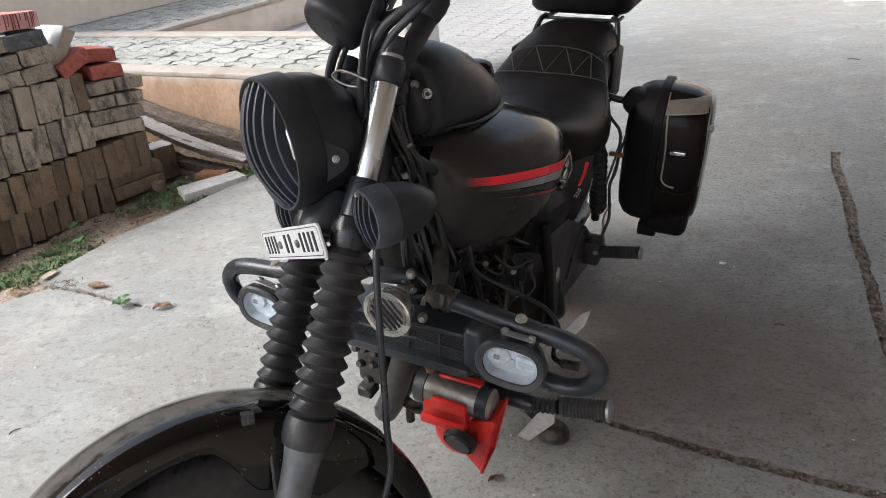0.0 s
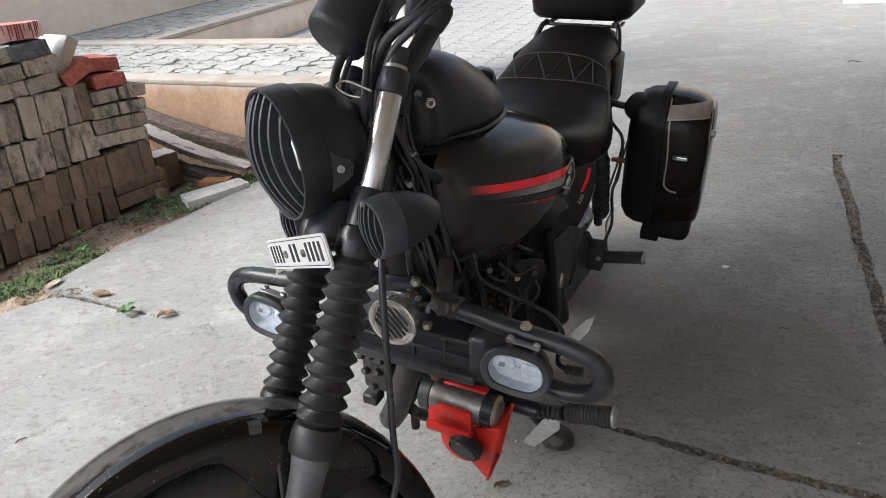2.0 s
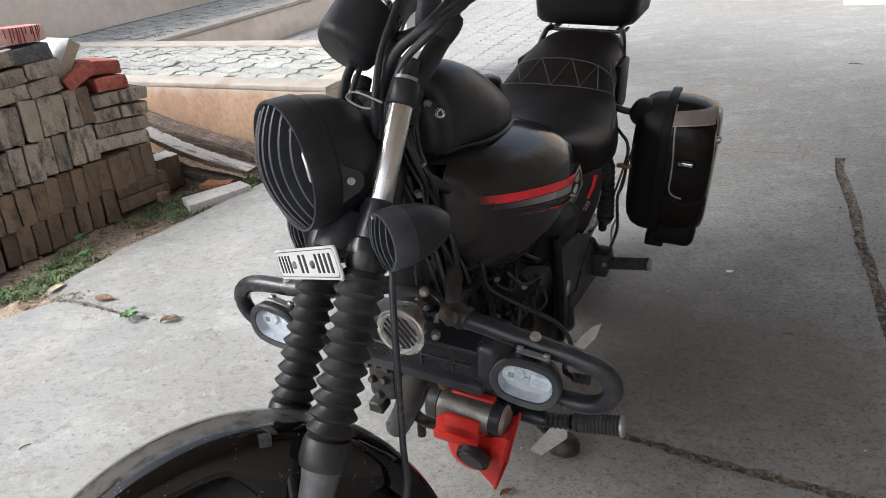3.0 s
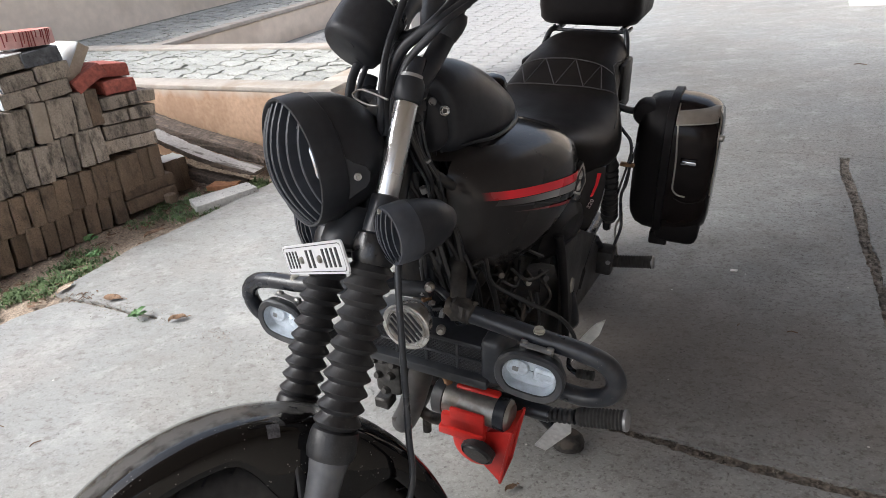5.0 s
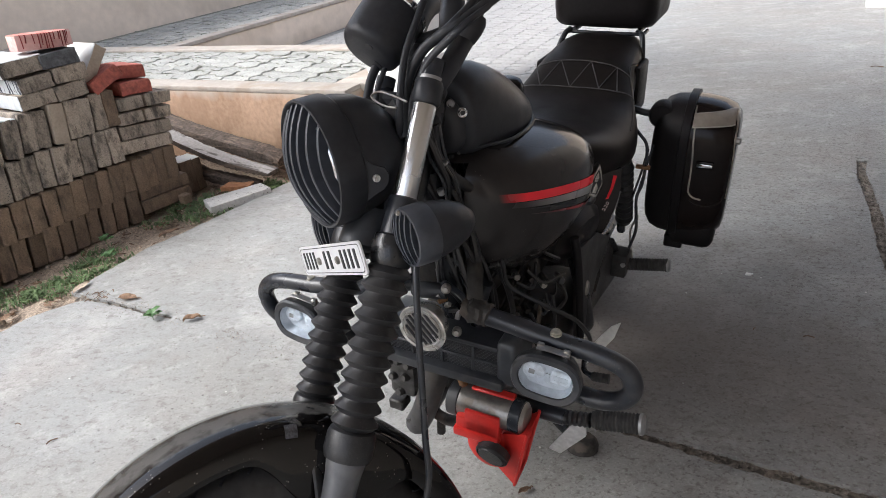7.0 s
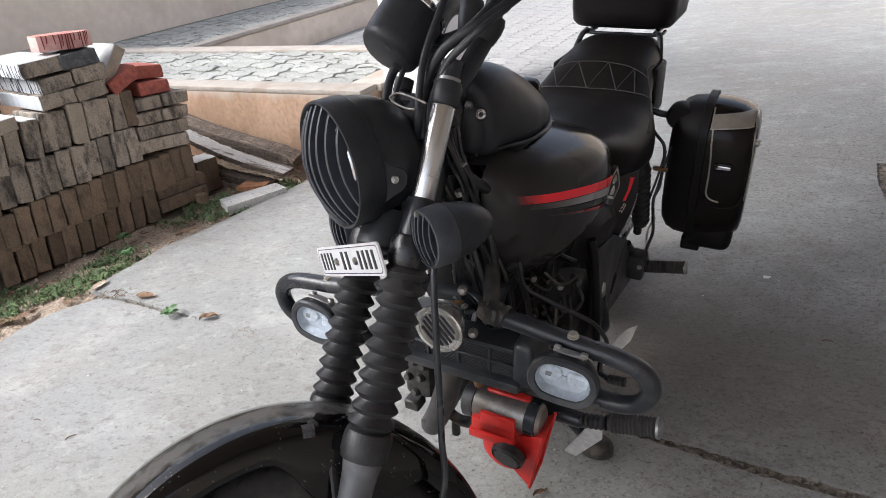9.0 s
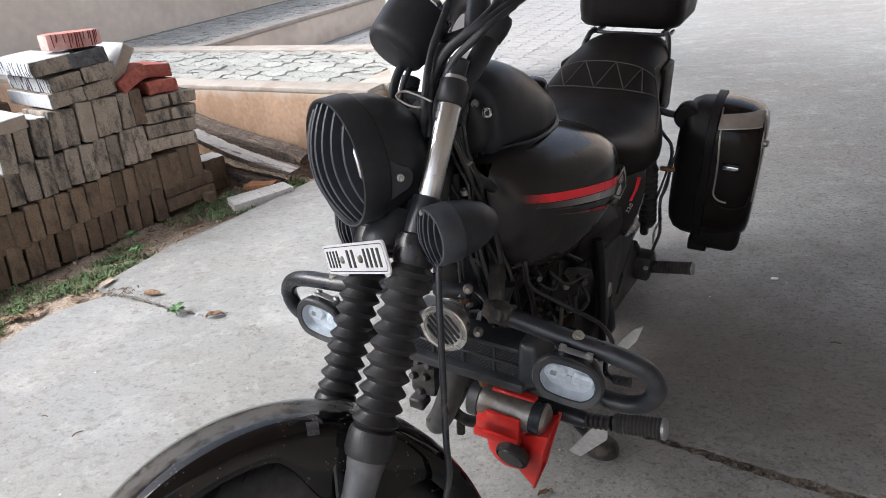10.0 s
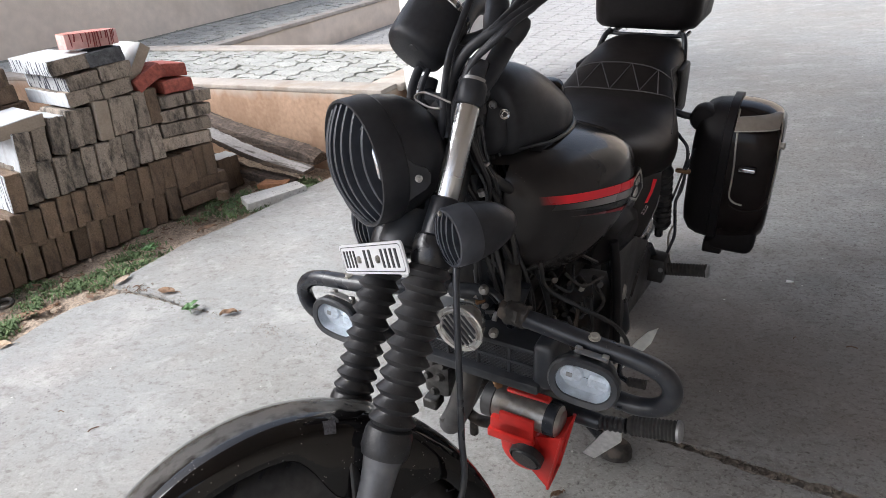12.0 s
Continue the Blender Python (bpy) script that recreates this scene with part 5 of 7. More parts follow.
part("head_bracket", box(-0.052, 1.030, 0.892, -0.022, 1.044, 0.897, 0.002, 1), alu, motorcycle, "small bare metal bracket")
for x, z in ((-0.040, 0.845), (-0.046, 0.815), (-0.035, 0.79)):
    part("wire_clip", lathe([(0.0045, -0.006), (0.0065, -0.005), (0.0065, 0.005), (0.0045, 0.006)], 10, m=axis_pose((x, 1.040, z), (0.2, 0.3, 1))), alu, motorcycle)

part("coil_plate", prism([(-0.0807, 0.7013), (-0.0963, 0.6977), (-0.0896, 0.6745), (-0.0828, 0.6631), (-0.0873, 0.6493), (-0.0782, 0.6445), (-0.0749, 0.6710)], -0.957, -0.953, m=Matrix(((1, 0, 0, 0), (0, 0, -1, 0), (0, 1, 0, 0), (0, 0, 0, 1)))), alu, motorcycle, "small bare pressed plate")
pipe("hose", [(-0.017, 1.040, 0.931), (-0.031, 1.030, 0.895), (-0.048, 1.015, 0.864), (-0.064, 0.995, 0.841), (-0.071, 0.975, 0.823)], 0.0095, sheath, "thick slanting black hose", 12)
# shock absorbers with ribbed springs
for sgn in (-1, 1):
    sh = part("shock_absorber", tube([(sgn * 0.165, 0.18, 0.63), (sgn * 0.16, 0.06, 0.31)], 0.013, 12), black_steel, motorcycle)
    part("spring_cover", lathe([(0.0, -0.01), (0.020, -0.008)] + [(0.0225 + 0.0045 * (k % 2), 0.0115 * k) for k in range(21)] + [(0.020, 0.246), (0, 0.248)], 20, m=axis_pose((sgn * 0.168, 0.075, 0.355), (0, 0.39, 1))), rubber, sh, "dark ribbed spring cover")

# ---- crash guard with fog lamps ----
GL = [(-0.105, 1.06, 0.635), (-0.165, 1.061, 0.630), (-0.242, 1.062, 0.620), (-0.320, 1.062, 0.612), (-0.366, 1.06, 0.596), (-0.384, 1.058, 0.562), (-0.372, 1.055, 0.528), (-0.340, 1.052, 0.510), (-0.30, 1.048, 0.506), (-0.25, 1.02, 0.49), (-0.19, 0.96, 0.44), (-0.10, 0.92, 0.36)]
guard = part("crash_guard", tube(GL, 0.0165, 16), black_steel, motorcycle, "scuffed black tubular crash guard")
GR = [(0.035, 1.01, 0.635), (0.10, 1.045, 0.628), (0.165, 1.06, 0.620), (0.232, 1.062, 0.608), (0.317, 1.062, 0.598), (0.358, 1.06, 0.58), (0.376, 1.058, 0.548), (0.366, 1.055, 0.510), (0.335, 1.052, 0.49), (0.29, 1.048, 0.482), (0.24, 1.02, 0.46), (0.18, 0.96, 0.42), (0.10, 0.92, 0.36)]
part("guard_loop", tube(GR, 0.0165, 16), black_steel, guard)
clamp = lathe([(0.010, -0.032), (0.017, -0.030), (0.0185, -0.018), (0.022, -0.012), (0.0195, -0.003), (0.0225, 0.006), (0.0185, 0.013), (0.0215, 0.020), (0.017, 0.024)], 20, m=axis_pose((-0.112, 1.058, 0.636), (-1, 0.0, -0.1)))
for v in clamp.verts:
    v.co += Vector(noise.noise_vector(v.co * 70)) * 0.005
part("guard_clamp", clamp, grimy, guard, "crumpled grimy black clamp")
part("clamp_strut", tube([(-0.100, 1.052, 0.645), (-0.092, 1.030, 0.668), (-0.078, 1.000, 0.690), (-0.05, 0.975, 0.70)], 0.015, 12, flat=0.7), grimy, guard)


def oval(hw, hh, z, scale=1.0, count=32):
    """A racetrack outline: half width hw, half height hh, at height z."""
    pts = []
    straight = hw - hh
    for k in range(count):
        a = 2 * math.pi * k / count
        c, s = math.cos(a), math.sin(a)
        pts.append((math.copysign(straight, c) * min(1, abs(c) * 3) + hh * scale * c, hh * scale * s, z))
    return pts


led_white = material("milky_led_block", (0.60, 0.65, 0.70), 0.35, scale=90, spread=0.25)


def fog_lamp(centre, turn, roll):
    m = Matrix.Translation(centre) @ pose(0, 0, 0, 90, 0, 180 + turn) @ pose(0, 0, 0, 0, 0, roll) @ pose(0, 0, 0, -8, 0, 0)
    hw, hh = 0.058, 0.042
    shell = loft([oval(hw, hh, 0.0, 0.70), oval(hw, hh, 0.004, 0.73), oval(hw, hh, 0.006, 0.95), oval(hw, hh, 0.002, 1.03), oval(hw, hh, -0.014, 1.02), oval(hw, hh, -0.018, 0.95), oval(hw, hh, -0.045, 0.75), oval(hw, hh, -0.06, 0.4), oval(hw * 0.6, hh * 0.5, -0.061, 0.1)], False)
    lamp = part("fog_lamp", shell, faded_plastic, motorcycle, "oval fog lamp with faded black bezel and clear lens", m)
    bowl = loft([oval(hw, hh, 0.0015, 0.69), oval(hw, hh, -0.006, 0.67), oval(hw, hh, -0.016, 0.55), oval(hw, hh, -0.0175, 0.25), oval(hw, hh, -0.018, 0.01)], False)
    part("reflector", bowl, lens_grey, lamp, "pale silver reflector")
    part("led_block", lathe([(0, -0.010), (0.010, -0.0105), (0.0175, -0.013), (0.0195, -0.017), (0.0195, -0.021)], 20, m=Matrix.Translation((-0.025, 0.002, 0)), sx=1.1, sy=0.78), led_white, lamp)
    part("led_chip", box(-0.031, -0.003, -0.0115, -0.021, 0.005, -0.0092, 0.001), alu, lamp)
    part("led_block", box(0.004, -0.012, -0.021, 0.040, 0.012, -0.0125, 0.005), led_white, lamp)
    part("led_chip", box(0.010, -0.004, -0.0130, 0.034, 0.004, -0.0118, 0.001), lens_grey, lamp)
    pane = part("lens", loft([oval(hw, hh, 0.0045, 0.69), oval(hw, hh, 0.007, 0.5), oval(hw, hh, 0.008, 0.2)], True), fog_glass, lamp)
    pane.visible_shadow = False
    part("lamp_bracket", box(-0.027, 0.046, -0.026, 0.027, 0.0485, -0.008, 0.0015, 1), alu, lamp, "bare dusty steel bracket")
    for x in (-0.022, 0.022):
        part("bracket_leg", box(x - 0.006, 0.034, -0.026, x + 0.006, 0.052, -0.016, 0.002, 1), steel, lamp)
    return lamp


horn_cream = material("pale_zinc_bolt", (0.42, 0.40, 0.34), 0.5, metal=0.3, scale=80, spread=0.2)
for at in ((-0.252, 1.064, 0.6355), (0.245, 1.062, 0.620)):
    part("guard_bolt", lathe([(0, 0.010), (0.008, 0.010), (0.0095, 0.008), (0.0095, 0.002), (0.012, 0.001), (0.012, -0.004), (0, -0.004)], 14, m=pose(*at) @ Matrix.Diagonal((0.85, 0.85, 0.55, 1))), horn_cream, guard, "small pale bolt head", smooth=True)
fog_lamp((-0.253, 1.115, 0.577), 4, -7)
fog_lamp((0.250, 1.115, 0.548), -4, -4)

# ---- oil cooler cover, disc horn, air horn ----
cooler = part("cooler_cover", box(-0.11, 0.955, 0.470, 0.185, 1.033, 0.548, 0.010, 3), faded_plastic, motorcycle, "dusty black cooler cover with mesh openings", Matrix.Translation((-0.035, 0, 0)))
part("cover_end", box(-0.142, 0.945, 0.468, -0.102, 1.046, 0.568, 0.012, 3), faded_plastic, cooler)
part("cover_lip", box(-0.12, 1.02, 0.462, 0.185, 1.058, 0.484, 0.006, 2), faded_plastic, cooler)
part("cover_bar", box(-0.104, 1.034, 0.509, 0.132, 1.043, 0.515, 0.002, 1), faded_plastic, cooler)
for x in (-0.055, 0.01, 0.075):
    part("cover_bar", box(x - 0.003, 1.034, 0.484, x + 0.003, 1.042, 0.541, 0.001, 1), faded_plastic, cooler)
part("cover_top", box(-0.106, 0.95, 0.541, 0.135, 1.044, 0.553, 0.005, 2), faded_plastic, cooler)
# flat black sheet standing in for the shade behind the mesh
part("mesh_shadow", box(-0.104, 1.0335, 0.482, 0.132, 1.0345, 0.543), ink_recess_black, cooler)
mesh = bmesh.new()
for k in range(38):
    for lean in (-1, 1):
        x = -0.104 + 0.0078 * k
        a, c = Vector((x, 1.038, 0.483)), Vector((x + lean * 0.060, 1.038, 0.543))
        if c.x < -0.104 or c.x > 0.132:
            f = ((-0.104 if lean < 0 else 0.132) - x) / (lean * 0.060)
            c = a.lerp(c, f)
        if x <= 0.132:
            tube([a, c], 0.0012, 4, bm=mesh, curved=False)
part("mesh_grille", mesh, faded_plastic, cooler, smooth=False)

horn_chrome = material("worn_chrome", (0.90, 0.88, 0.84), 0.20, metal=0.7, scale=60, spread=0.15, stain=(0.25, 0.18, 0.12), stain_scale=40, stain_amount=0.4)
HORN = axis_pose((-0.020, 1.100, 0.602), (0.0, 1.0, 0.02), (-0.75, 0, 0.66)) @ Matrix.Scale(0.96, 4)
horn = part("disc_horn", lathe([(0, -0.002), (0.034, -0.001), (0.036, 0.003), (0.047, 0.003), (0.0490, 0.001), (0.0485, -0.003), (0.042, -0.007), (0.040, -0.03), (0.03, -0.045), (0, -0.045)], 40), horn_chrome, motorcycle, "bright round horn with slotted face", HORN)
part("face_ring", lathe([(0.0375, 0.003), (0.0385, 0.0050), (0.0405, 0.0050), (0.0415, 0.003)], 40), horn_chrome, horn)
for k in range(6):
    x = -0.0265 + 0.0106 * k
    L = math.sqrt(0.034**2 - x * x)
    part("slot", tube([(x, -L, 0.0003), (x, 0, 0.0006), (x, L, 0.0003)], 0.0031, 6, flat=0.4), ink_recess_black, horn)
part("horn_bracket", tube([(-0.03, 1.03, 0.66), (-0.075, 1.05, 0.655), (-0.09, 1.05, 0.63)], 0.007, 8, flat=0.5), black_steel, motorcycle)
for at in ((-0.068, 1.06, 0.580), (-0.050, 1.06, 0.668)):
    part("mounting_bolt", lathe([(0, 0.007), (0.0045, 0.007), (0.0055, 0.004), (0.0075, 0.003), (0.009, 0), (0.009, -0.008), (0, -0.008)], 20, m=axis_pose(at, (-0.3, 0.9, 0.3))), steel, motorcycle)
part("ignition_coil", lathe([(0, -0.036), (0.013, -0.035), (0.0155, -0.030), (0.0155, 0.030), (0.013, 0.035), (0, 0.036)], 20, m=axis_pose((-0.006, 1.035, 0.640), (-1, 0, 0.15))), faded_plastic, motorcycle)
clutter_rng = random.Random(21)
for k in range(5):
    a = Vector((-0.025 - 0.010 * k, 1.045, 0.640 - 0.008 * k))
    part("wire_connector", box(-0.004, -0.004, -0.009, 0.004, 0.004, 0.009, 0.001, 1), (alu, copper, steel, faded_plastic, alu)[k], motorcycle, "", axis_pose(a, (clutter_rng.uniform(-1, 1), 0.4, clutter_rng.uniform(-1, 1))))
for k in range(26):
    x0, x1 = clutter_rng.uniform(-0.075, 0.015), clutter_rng.uniform(-0.115, -0.03)
    y0 = clutter_rng.uniform(0.975, 1.015)
    pts = [(x0 + 0.04, y0 - 0.02, clutter_rng.uniform(0.80, 0.86)), (x0, y0, clutter_rng.uniform(0.71, 0.76)), ((x0 + x1) / 2 + clutter_rng.uniform(-0.02, 0.02), y0 + clutter_rng.uniform(-0.01, 0.015), clutter_rng.uniform(0.63, 0.70)), (x1, y0 - clutter_rng.uniform(0, 0.03), clutter_rng.uniform(0.54, 0.61))]
    part("wire", tube(pts, clutter_rng.choice((0.0028, 0.0035, 0.0045, 0.006)), 6, steps=5), clutter_rng.choice((sheath, matte, sheath, sheath)), motorcycle)
for k in range(22):
    a = Vector((clutter_rng.uniform(-0.19, -0.04), clutter_rng.uniform(0.82, 0.96), clutter_rng.uniform(0.50, 0.66)))
    b = a + Vector((clutter_rng.uniform(-0.06, 0.03), clutter_rng.uniform(-0.08, 0.04), clutter_rng.uniform(-0.10, 0.03)))
    mid = (a + b) / 2 + Vector((clutter_rng.uniform(-0.03, 0.01), 0.02, clutter_rng.uniform(-0.02, 0.02)))
    part("wire", tube([a, mid, b], clutter_rng.choice((0.0022, 0.003, 0.004)), 6, steps=5), clutter_rng.choice((sheath, sheath, grimy, matte)), motorcycle)
for k in range(12):
    at = (clutter_rng.uniform(-0.20, -0.09), clutter_rng.uniform(0.80, 0.90), clutter_rng.uniform(0.42, 0.62))
    part("small_bolt", lathe([(0, 0.006), (0.006, 0.006), (0.0075, 0.002), (0.0075, -0.03), (0, -0.03)], 8, m=axis_pose(at, (-0.5, 0.8, 0.2))), clutter_rng.choice((grimy, steel, black_alloy)), motorcycle)

comp = part("air_horn", lathe([(0, -0.085), (0.030, -0.084), (0.034, -0.075), (0.034, -0.055), (0.0325, -0.05), (0.0325, 0.045), (0.031, 0.05), (0.031, 0.068), (0.024, 0.074), (0, 0.075)], 36), steel, motorcycle, "twin-tone air horn with steel motor and red trumpet", axis_pose((-0.120, 1.02, 0.383), (-1, 0.05, 0.03), (0, 0, 1)))
part("motor_cap", lathe([(0.0328, -0.088), (0.0365, -0.085), (0.0365, -0.064), (0.0328, -0.062)], 36), faded_plastic, comp)
part("end_cap", lathe([(0.0315, 0.044), (0.0335, 0.046), (0.0335, 0.066), (0.0315, 0.068)], 36), black_steel, comp)
clamp_red = bmesh.new()
box(-0.148, 1.022, 0.338, -0.058, 1.062, 0.378, 0.006, 2, bm=clamp_red)
box(-0.150, 1.045, 0.330, -0.055, 1.068, 0.350, 0.004, 2, bm=clamp_red)
box(-0.150, 1.053, 0.340, -0.078, 1.062, 0.398, 0.003, 2, bm=clamp_red)
part("red_holder", clamp_red, red_plastic, motorcycle, "red plastic horn holder")
part("red_top_strip", box(-0.165, 1.0, 0.412, -0.075, 1.02, 0.420, 0.003, 1), red_plastic, motorcycle)
snail = bmesh.new()
lathe([(0, 0.026), (0.040, 0.026), (0.052, 0.018), (0.055, 0.0), (0.052, -0.018), (0, -0.026)], 32, bm=snail, m=axis_pose((-0.125, 1.02, 0.298), (0, 1, 0.15)))
trumpet = part("red_trumpet", snail, red_plastic, motorcycle, "red plastic trumpet with flared mouth")
flare = bmesh.new()
mouth = [(-0.205, 1.055, 0.376), (-0.205, 0.985, 0.376), (-0.180, 0.985, 0.230), (-0.181, 1.055, 0.230)]
throat = [(-0.140, 1.035, 0.335), (-0.140, 1.005, 0.335), (-0.118, 1.005, 0.262), (-0.118, 1.035, 0.262)]
inner = [(x + 0.004, y + (0.004 if y < 1.02 else -0.004), z + (-0.004 if z > 0.3 else 0.004)) for x, y, z in mouth]
deep = [(x - 0.03, y, z) for x, y, z in throat]
loft([throat, mouth, inner, deep], True, bm=flare)
part("trumpet_mouth", flare, red_plastic, trumpet, smooth=False)
part("mouth_lip", tube([(-0.2055, 1.055, 0.377), (-0.193, 1.0555, 0.300), (-0.1815, 1.055, 0.230), (-0.180, 0.985, 0.229), (-0.192, 0.985, 0.300), (-0.2055, 0.985, 0.377)], 0.0035, 8, curved=False), red_plastic, trumpet)
part("rubber_cap", lathe([(0, 0.012), (0.026, 0.012), (0.029, 0.006), (0.031, 0.010), (0.034, 0.008), (0.034, -0.008), (0, -0.008)], 36, m=axis_pose((-0.139, 1.064, 0.310), (0.08, 1, -0.30))), rubber, trumpet, "round black rubber cap")
part("horn_bracket", tube([(-0.02, 1.0, 0.44), (-0.05, 1.01, 0.425), (-0.06, 1.02, 0.41)], 0.009, 6, flat=0.4), copper, motorcycle)
part("clamp_ring", lathe([(0.03, -0.01), (0.038, -0.01), (0.038, 0.01), (0.03, 0.01)], 28, m=axis_pose((0.06, 0.985, 0.265), (-0.6, 0.2, -0.7))), grimy, motorcycle)
part("drain_union", tube([(0.085, 0.93, 0.25), (0.038, 0.942, 0.228), (-0.01, 0.955, 0.245), (-0.05, 0.96, 0.28)], 0.013, 10), grimy, motorcycle)
part("drain_plug", lathe([(0, 0.02), (0.008, 0.02), (0.01, 0), (0.01, -0.025), (0, -0.025)], 12, m=pose(0.038, 0.945, 0.208)), grimy, motorcycle)
dull_alloy = material("dull_dirty_alloy", (0.085, 0.082, 0.08), 0.5, metal=0.5, scale=60, spread=0.4, stain=(0.03, 0.026, 0.022), stain_scale=40, stain_amount=0.7)
callip = bmesh.new()
box(0.075, 0.93, 0.30, 0.140, 0.985, 0.400, 0.012, 2, bm=callip)
box(0.108, 0.95, 0.255, 0.145, 0.99, 0.283, 0.004, 1, bm=callip)
box(0.0, 0.93, 0.325, 0.16, 0.95, 0.350, 0.006, 1, bm=callip)
for x, z in ((0.085, 0.395), (0.110, 0.400), (0.132, 0.395), (0.095, 0.360), (0.125, 0.355), (0.110, 0.315)):
    lathe([(0, 0.013), (0.007, 0.012), (0.0098, 0.004), (0.0105, -0.02), (0, -0.02)], 14, bm=callip, m=axis_pose((x, 0.985, z), (0.2, 1, 0.3)))
part("regulator", callip, dull_alloy, motorcycle, "grimy alloy regulator with studs")


# ---- pegs, side stand, levers ----
def peg(name, a, b, r, ribs, label):
    a, b = Vector(a), Vector(b)
    n = (b - a).length
    prof = [(0, 0), (r * 0.8, 0)]
    for k in range(ribs * 2 + 1):
        prof.append((r * (1.0 if k % 2 else 0.88), n * 0.05 + n * 0.88 * k / (ribs * 2)))
    prof += [(r * 1.02, n * 0.945), (r * 1.02, n), (0, n)]
    return part(name, lathe(prof, 20, m=axis_pose(a, b - a)), tyre_rubber, motorcycle, label)


p1 = peg("foot_peg", (-0.300, 0.935, 0.347), (-0.394, 0.930, 0.366), 0.0205, 12, "ribbed rubber rider foot peg")
part("end_cap", lathe([(0, 0.004), (0.018, 0.003), (0.0215, 0), (0.0215, -0.005), (0, -0.005)], 20, m=axis_pose((-0.395, 0.930, 0.366), (-1, 0, 0.2))), alu, p1)
part("peg_spring", lathe([(0.016 if k % 2 else 0.0135, 0.005 * k) for k in range(12)], 16, m=axis_pose((-0.242, 0.94, 0.335), (-1, -0.03, 0.2))), rubber, p1)
part("peg_mount", tube([(-0.10, 0.93, 0.33), (-0.18, 0.94, 0.335), (-0.245, 0.94, 0.335)], 0.017, 12), black_steel, p1)
part("peg_plate", prism([(-0.030, -0.095), (-0.005, -0.10), (0.045, -0.03), (0.042, 0.008), (0.022, 0.006)], -0.003, 0.003, m=Matrix.Translation((-0.245, 0.935, 0.328)) @ pose(0, 0, 0, 90, 0, 180)), pale_screw, p1, "worn bare metal bracket plate")
p2 = peg("pillion_peg", (-0.225, 0.330, 0.352), (-0.340, 0.330, 0.374), 0.0175, 14, "ribbed rubber pillion peg")
part("peg_bracket", tube([(-0.13, 0.36, 0.40), (-0.17, 0.34, 0.36), (-0.225, 0.33, 0.352)], 0.014, 10), black_steel, p2)
part("peg_base", box(-0.238, 0.302, 0.322, -0.184, 0.362, 0.394, 0.009, 2), black_alloy, p2)
part("peg_pin", lathe([(0, 0.005), (0.006, 0.004), (0.007, 0), (0, 0)], 12, m=axis_pose((-0.228, 0.361, 0.366), (0, 1, 0.1))), alu, p2)
part("end_cap", lathe([(0, 0.004), (0.015, 0.003), (0.018, 0), (0.018, -0.004), (0, -0.004)], 20, m=axis_pose((-0.341, 0.330, 0.374), (-1, 0, 0.2))), alu, p2)
heel_metal = material("brushed_pale_metal", (0.80, 0.80, 0.76), 0.35, metal=0.1, scale=60, spread=0.1)
p3 = peg("gear_lever_peg", (-0.262, 0.80, 0.338), (-0.300, 0.80, 0.342), 0.011, 5, "small rubber gear lever peg")
part("gear_lever", tube([(-0.262, 0.80, 0.338), (-0.24, 0.78, 0.335), (-0.22, 0.70, 0.32), (-0.18, 0.62, 0.30)], 0.006, 8), black_steel, p3)
blade = prism([(-0.207, 0.228), (-0.229, 0.262), (-0.254, 0.303), (-0.276, 0.340), (-0.287, 0.386), (-0.266, 0.370), (-0.246, 0.340), (-0.227, 0.304), (-0.210, 0.260)], -0.652, -0.648, m=Matrix(((1, 0, 0, 0), (0, 0, -1, 0), (0, 1, 0, 0), (0, 0, 0, 1))))
part("heel_plate", blade, heel_metal, motorcycle, "polished pale metal heel plate")
stand = part("side_stand", tube([(-0.13, 0.80, 0.24), (-0.17, 0.76, 0.15), (-0.225, 0.705, 0.03)], 0.013, 12), black_steel, motorcycle, "dark metal side stand touching the floor")
part("stand_foot", lathe([(0, 0.012), (0.036, 0.010), (0.040, 0.0), (0.036, -0.008), (0, -0.008)], 24, m=pose(-0.235, 0.70, 0.024, 0, 4, 0)), black_alloy, stand)
part("stand_pad", lathe([(0, 0.036), (0.026, 0.033), (0.037, 0.022), (0.040, 0.0), (0, 0.0)], 24, m=pose(-0.238, 0.715, 0.028, 10, 4, 0)), grimy, stand)

# ---- luggage ----


def rounded(y0, y1, z0, z1, r, x, shrink=1.0, count=6):
    """A rounded rectangle in the plane x, shrunk about its middle."""
    cy, cz = (y0 + y1) / 2, (z0 + z1) / 2
    pts = []
    for py, pz, a0 in ((y1 - r, z1 - r, 0), (y0 + r, z1 - r, 90), (y0 + r, z0 + r, 180), (y1 - r, z0 + r, 270)):
        for k in range(count + 1):
            a = radians(a0 + 90 * k / count)
            pts.append((x, cy + (py + r * math.cos(a) - cy) * shrink, cz + (pz + r * math.sin(a) - cz) * shrink))
    return pts


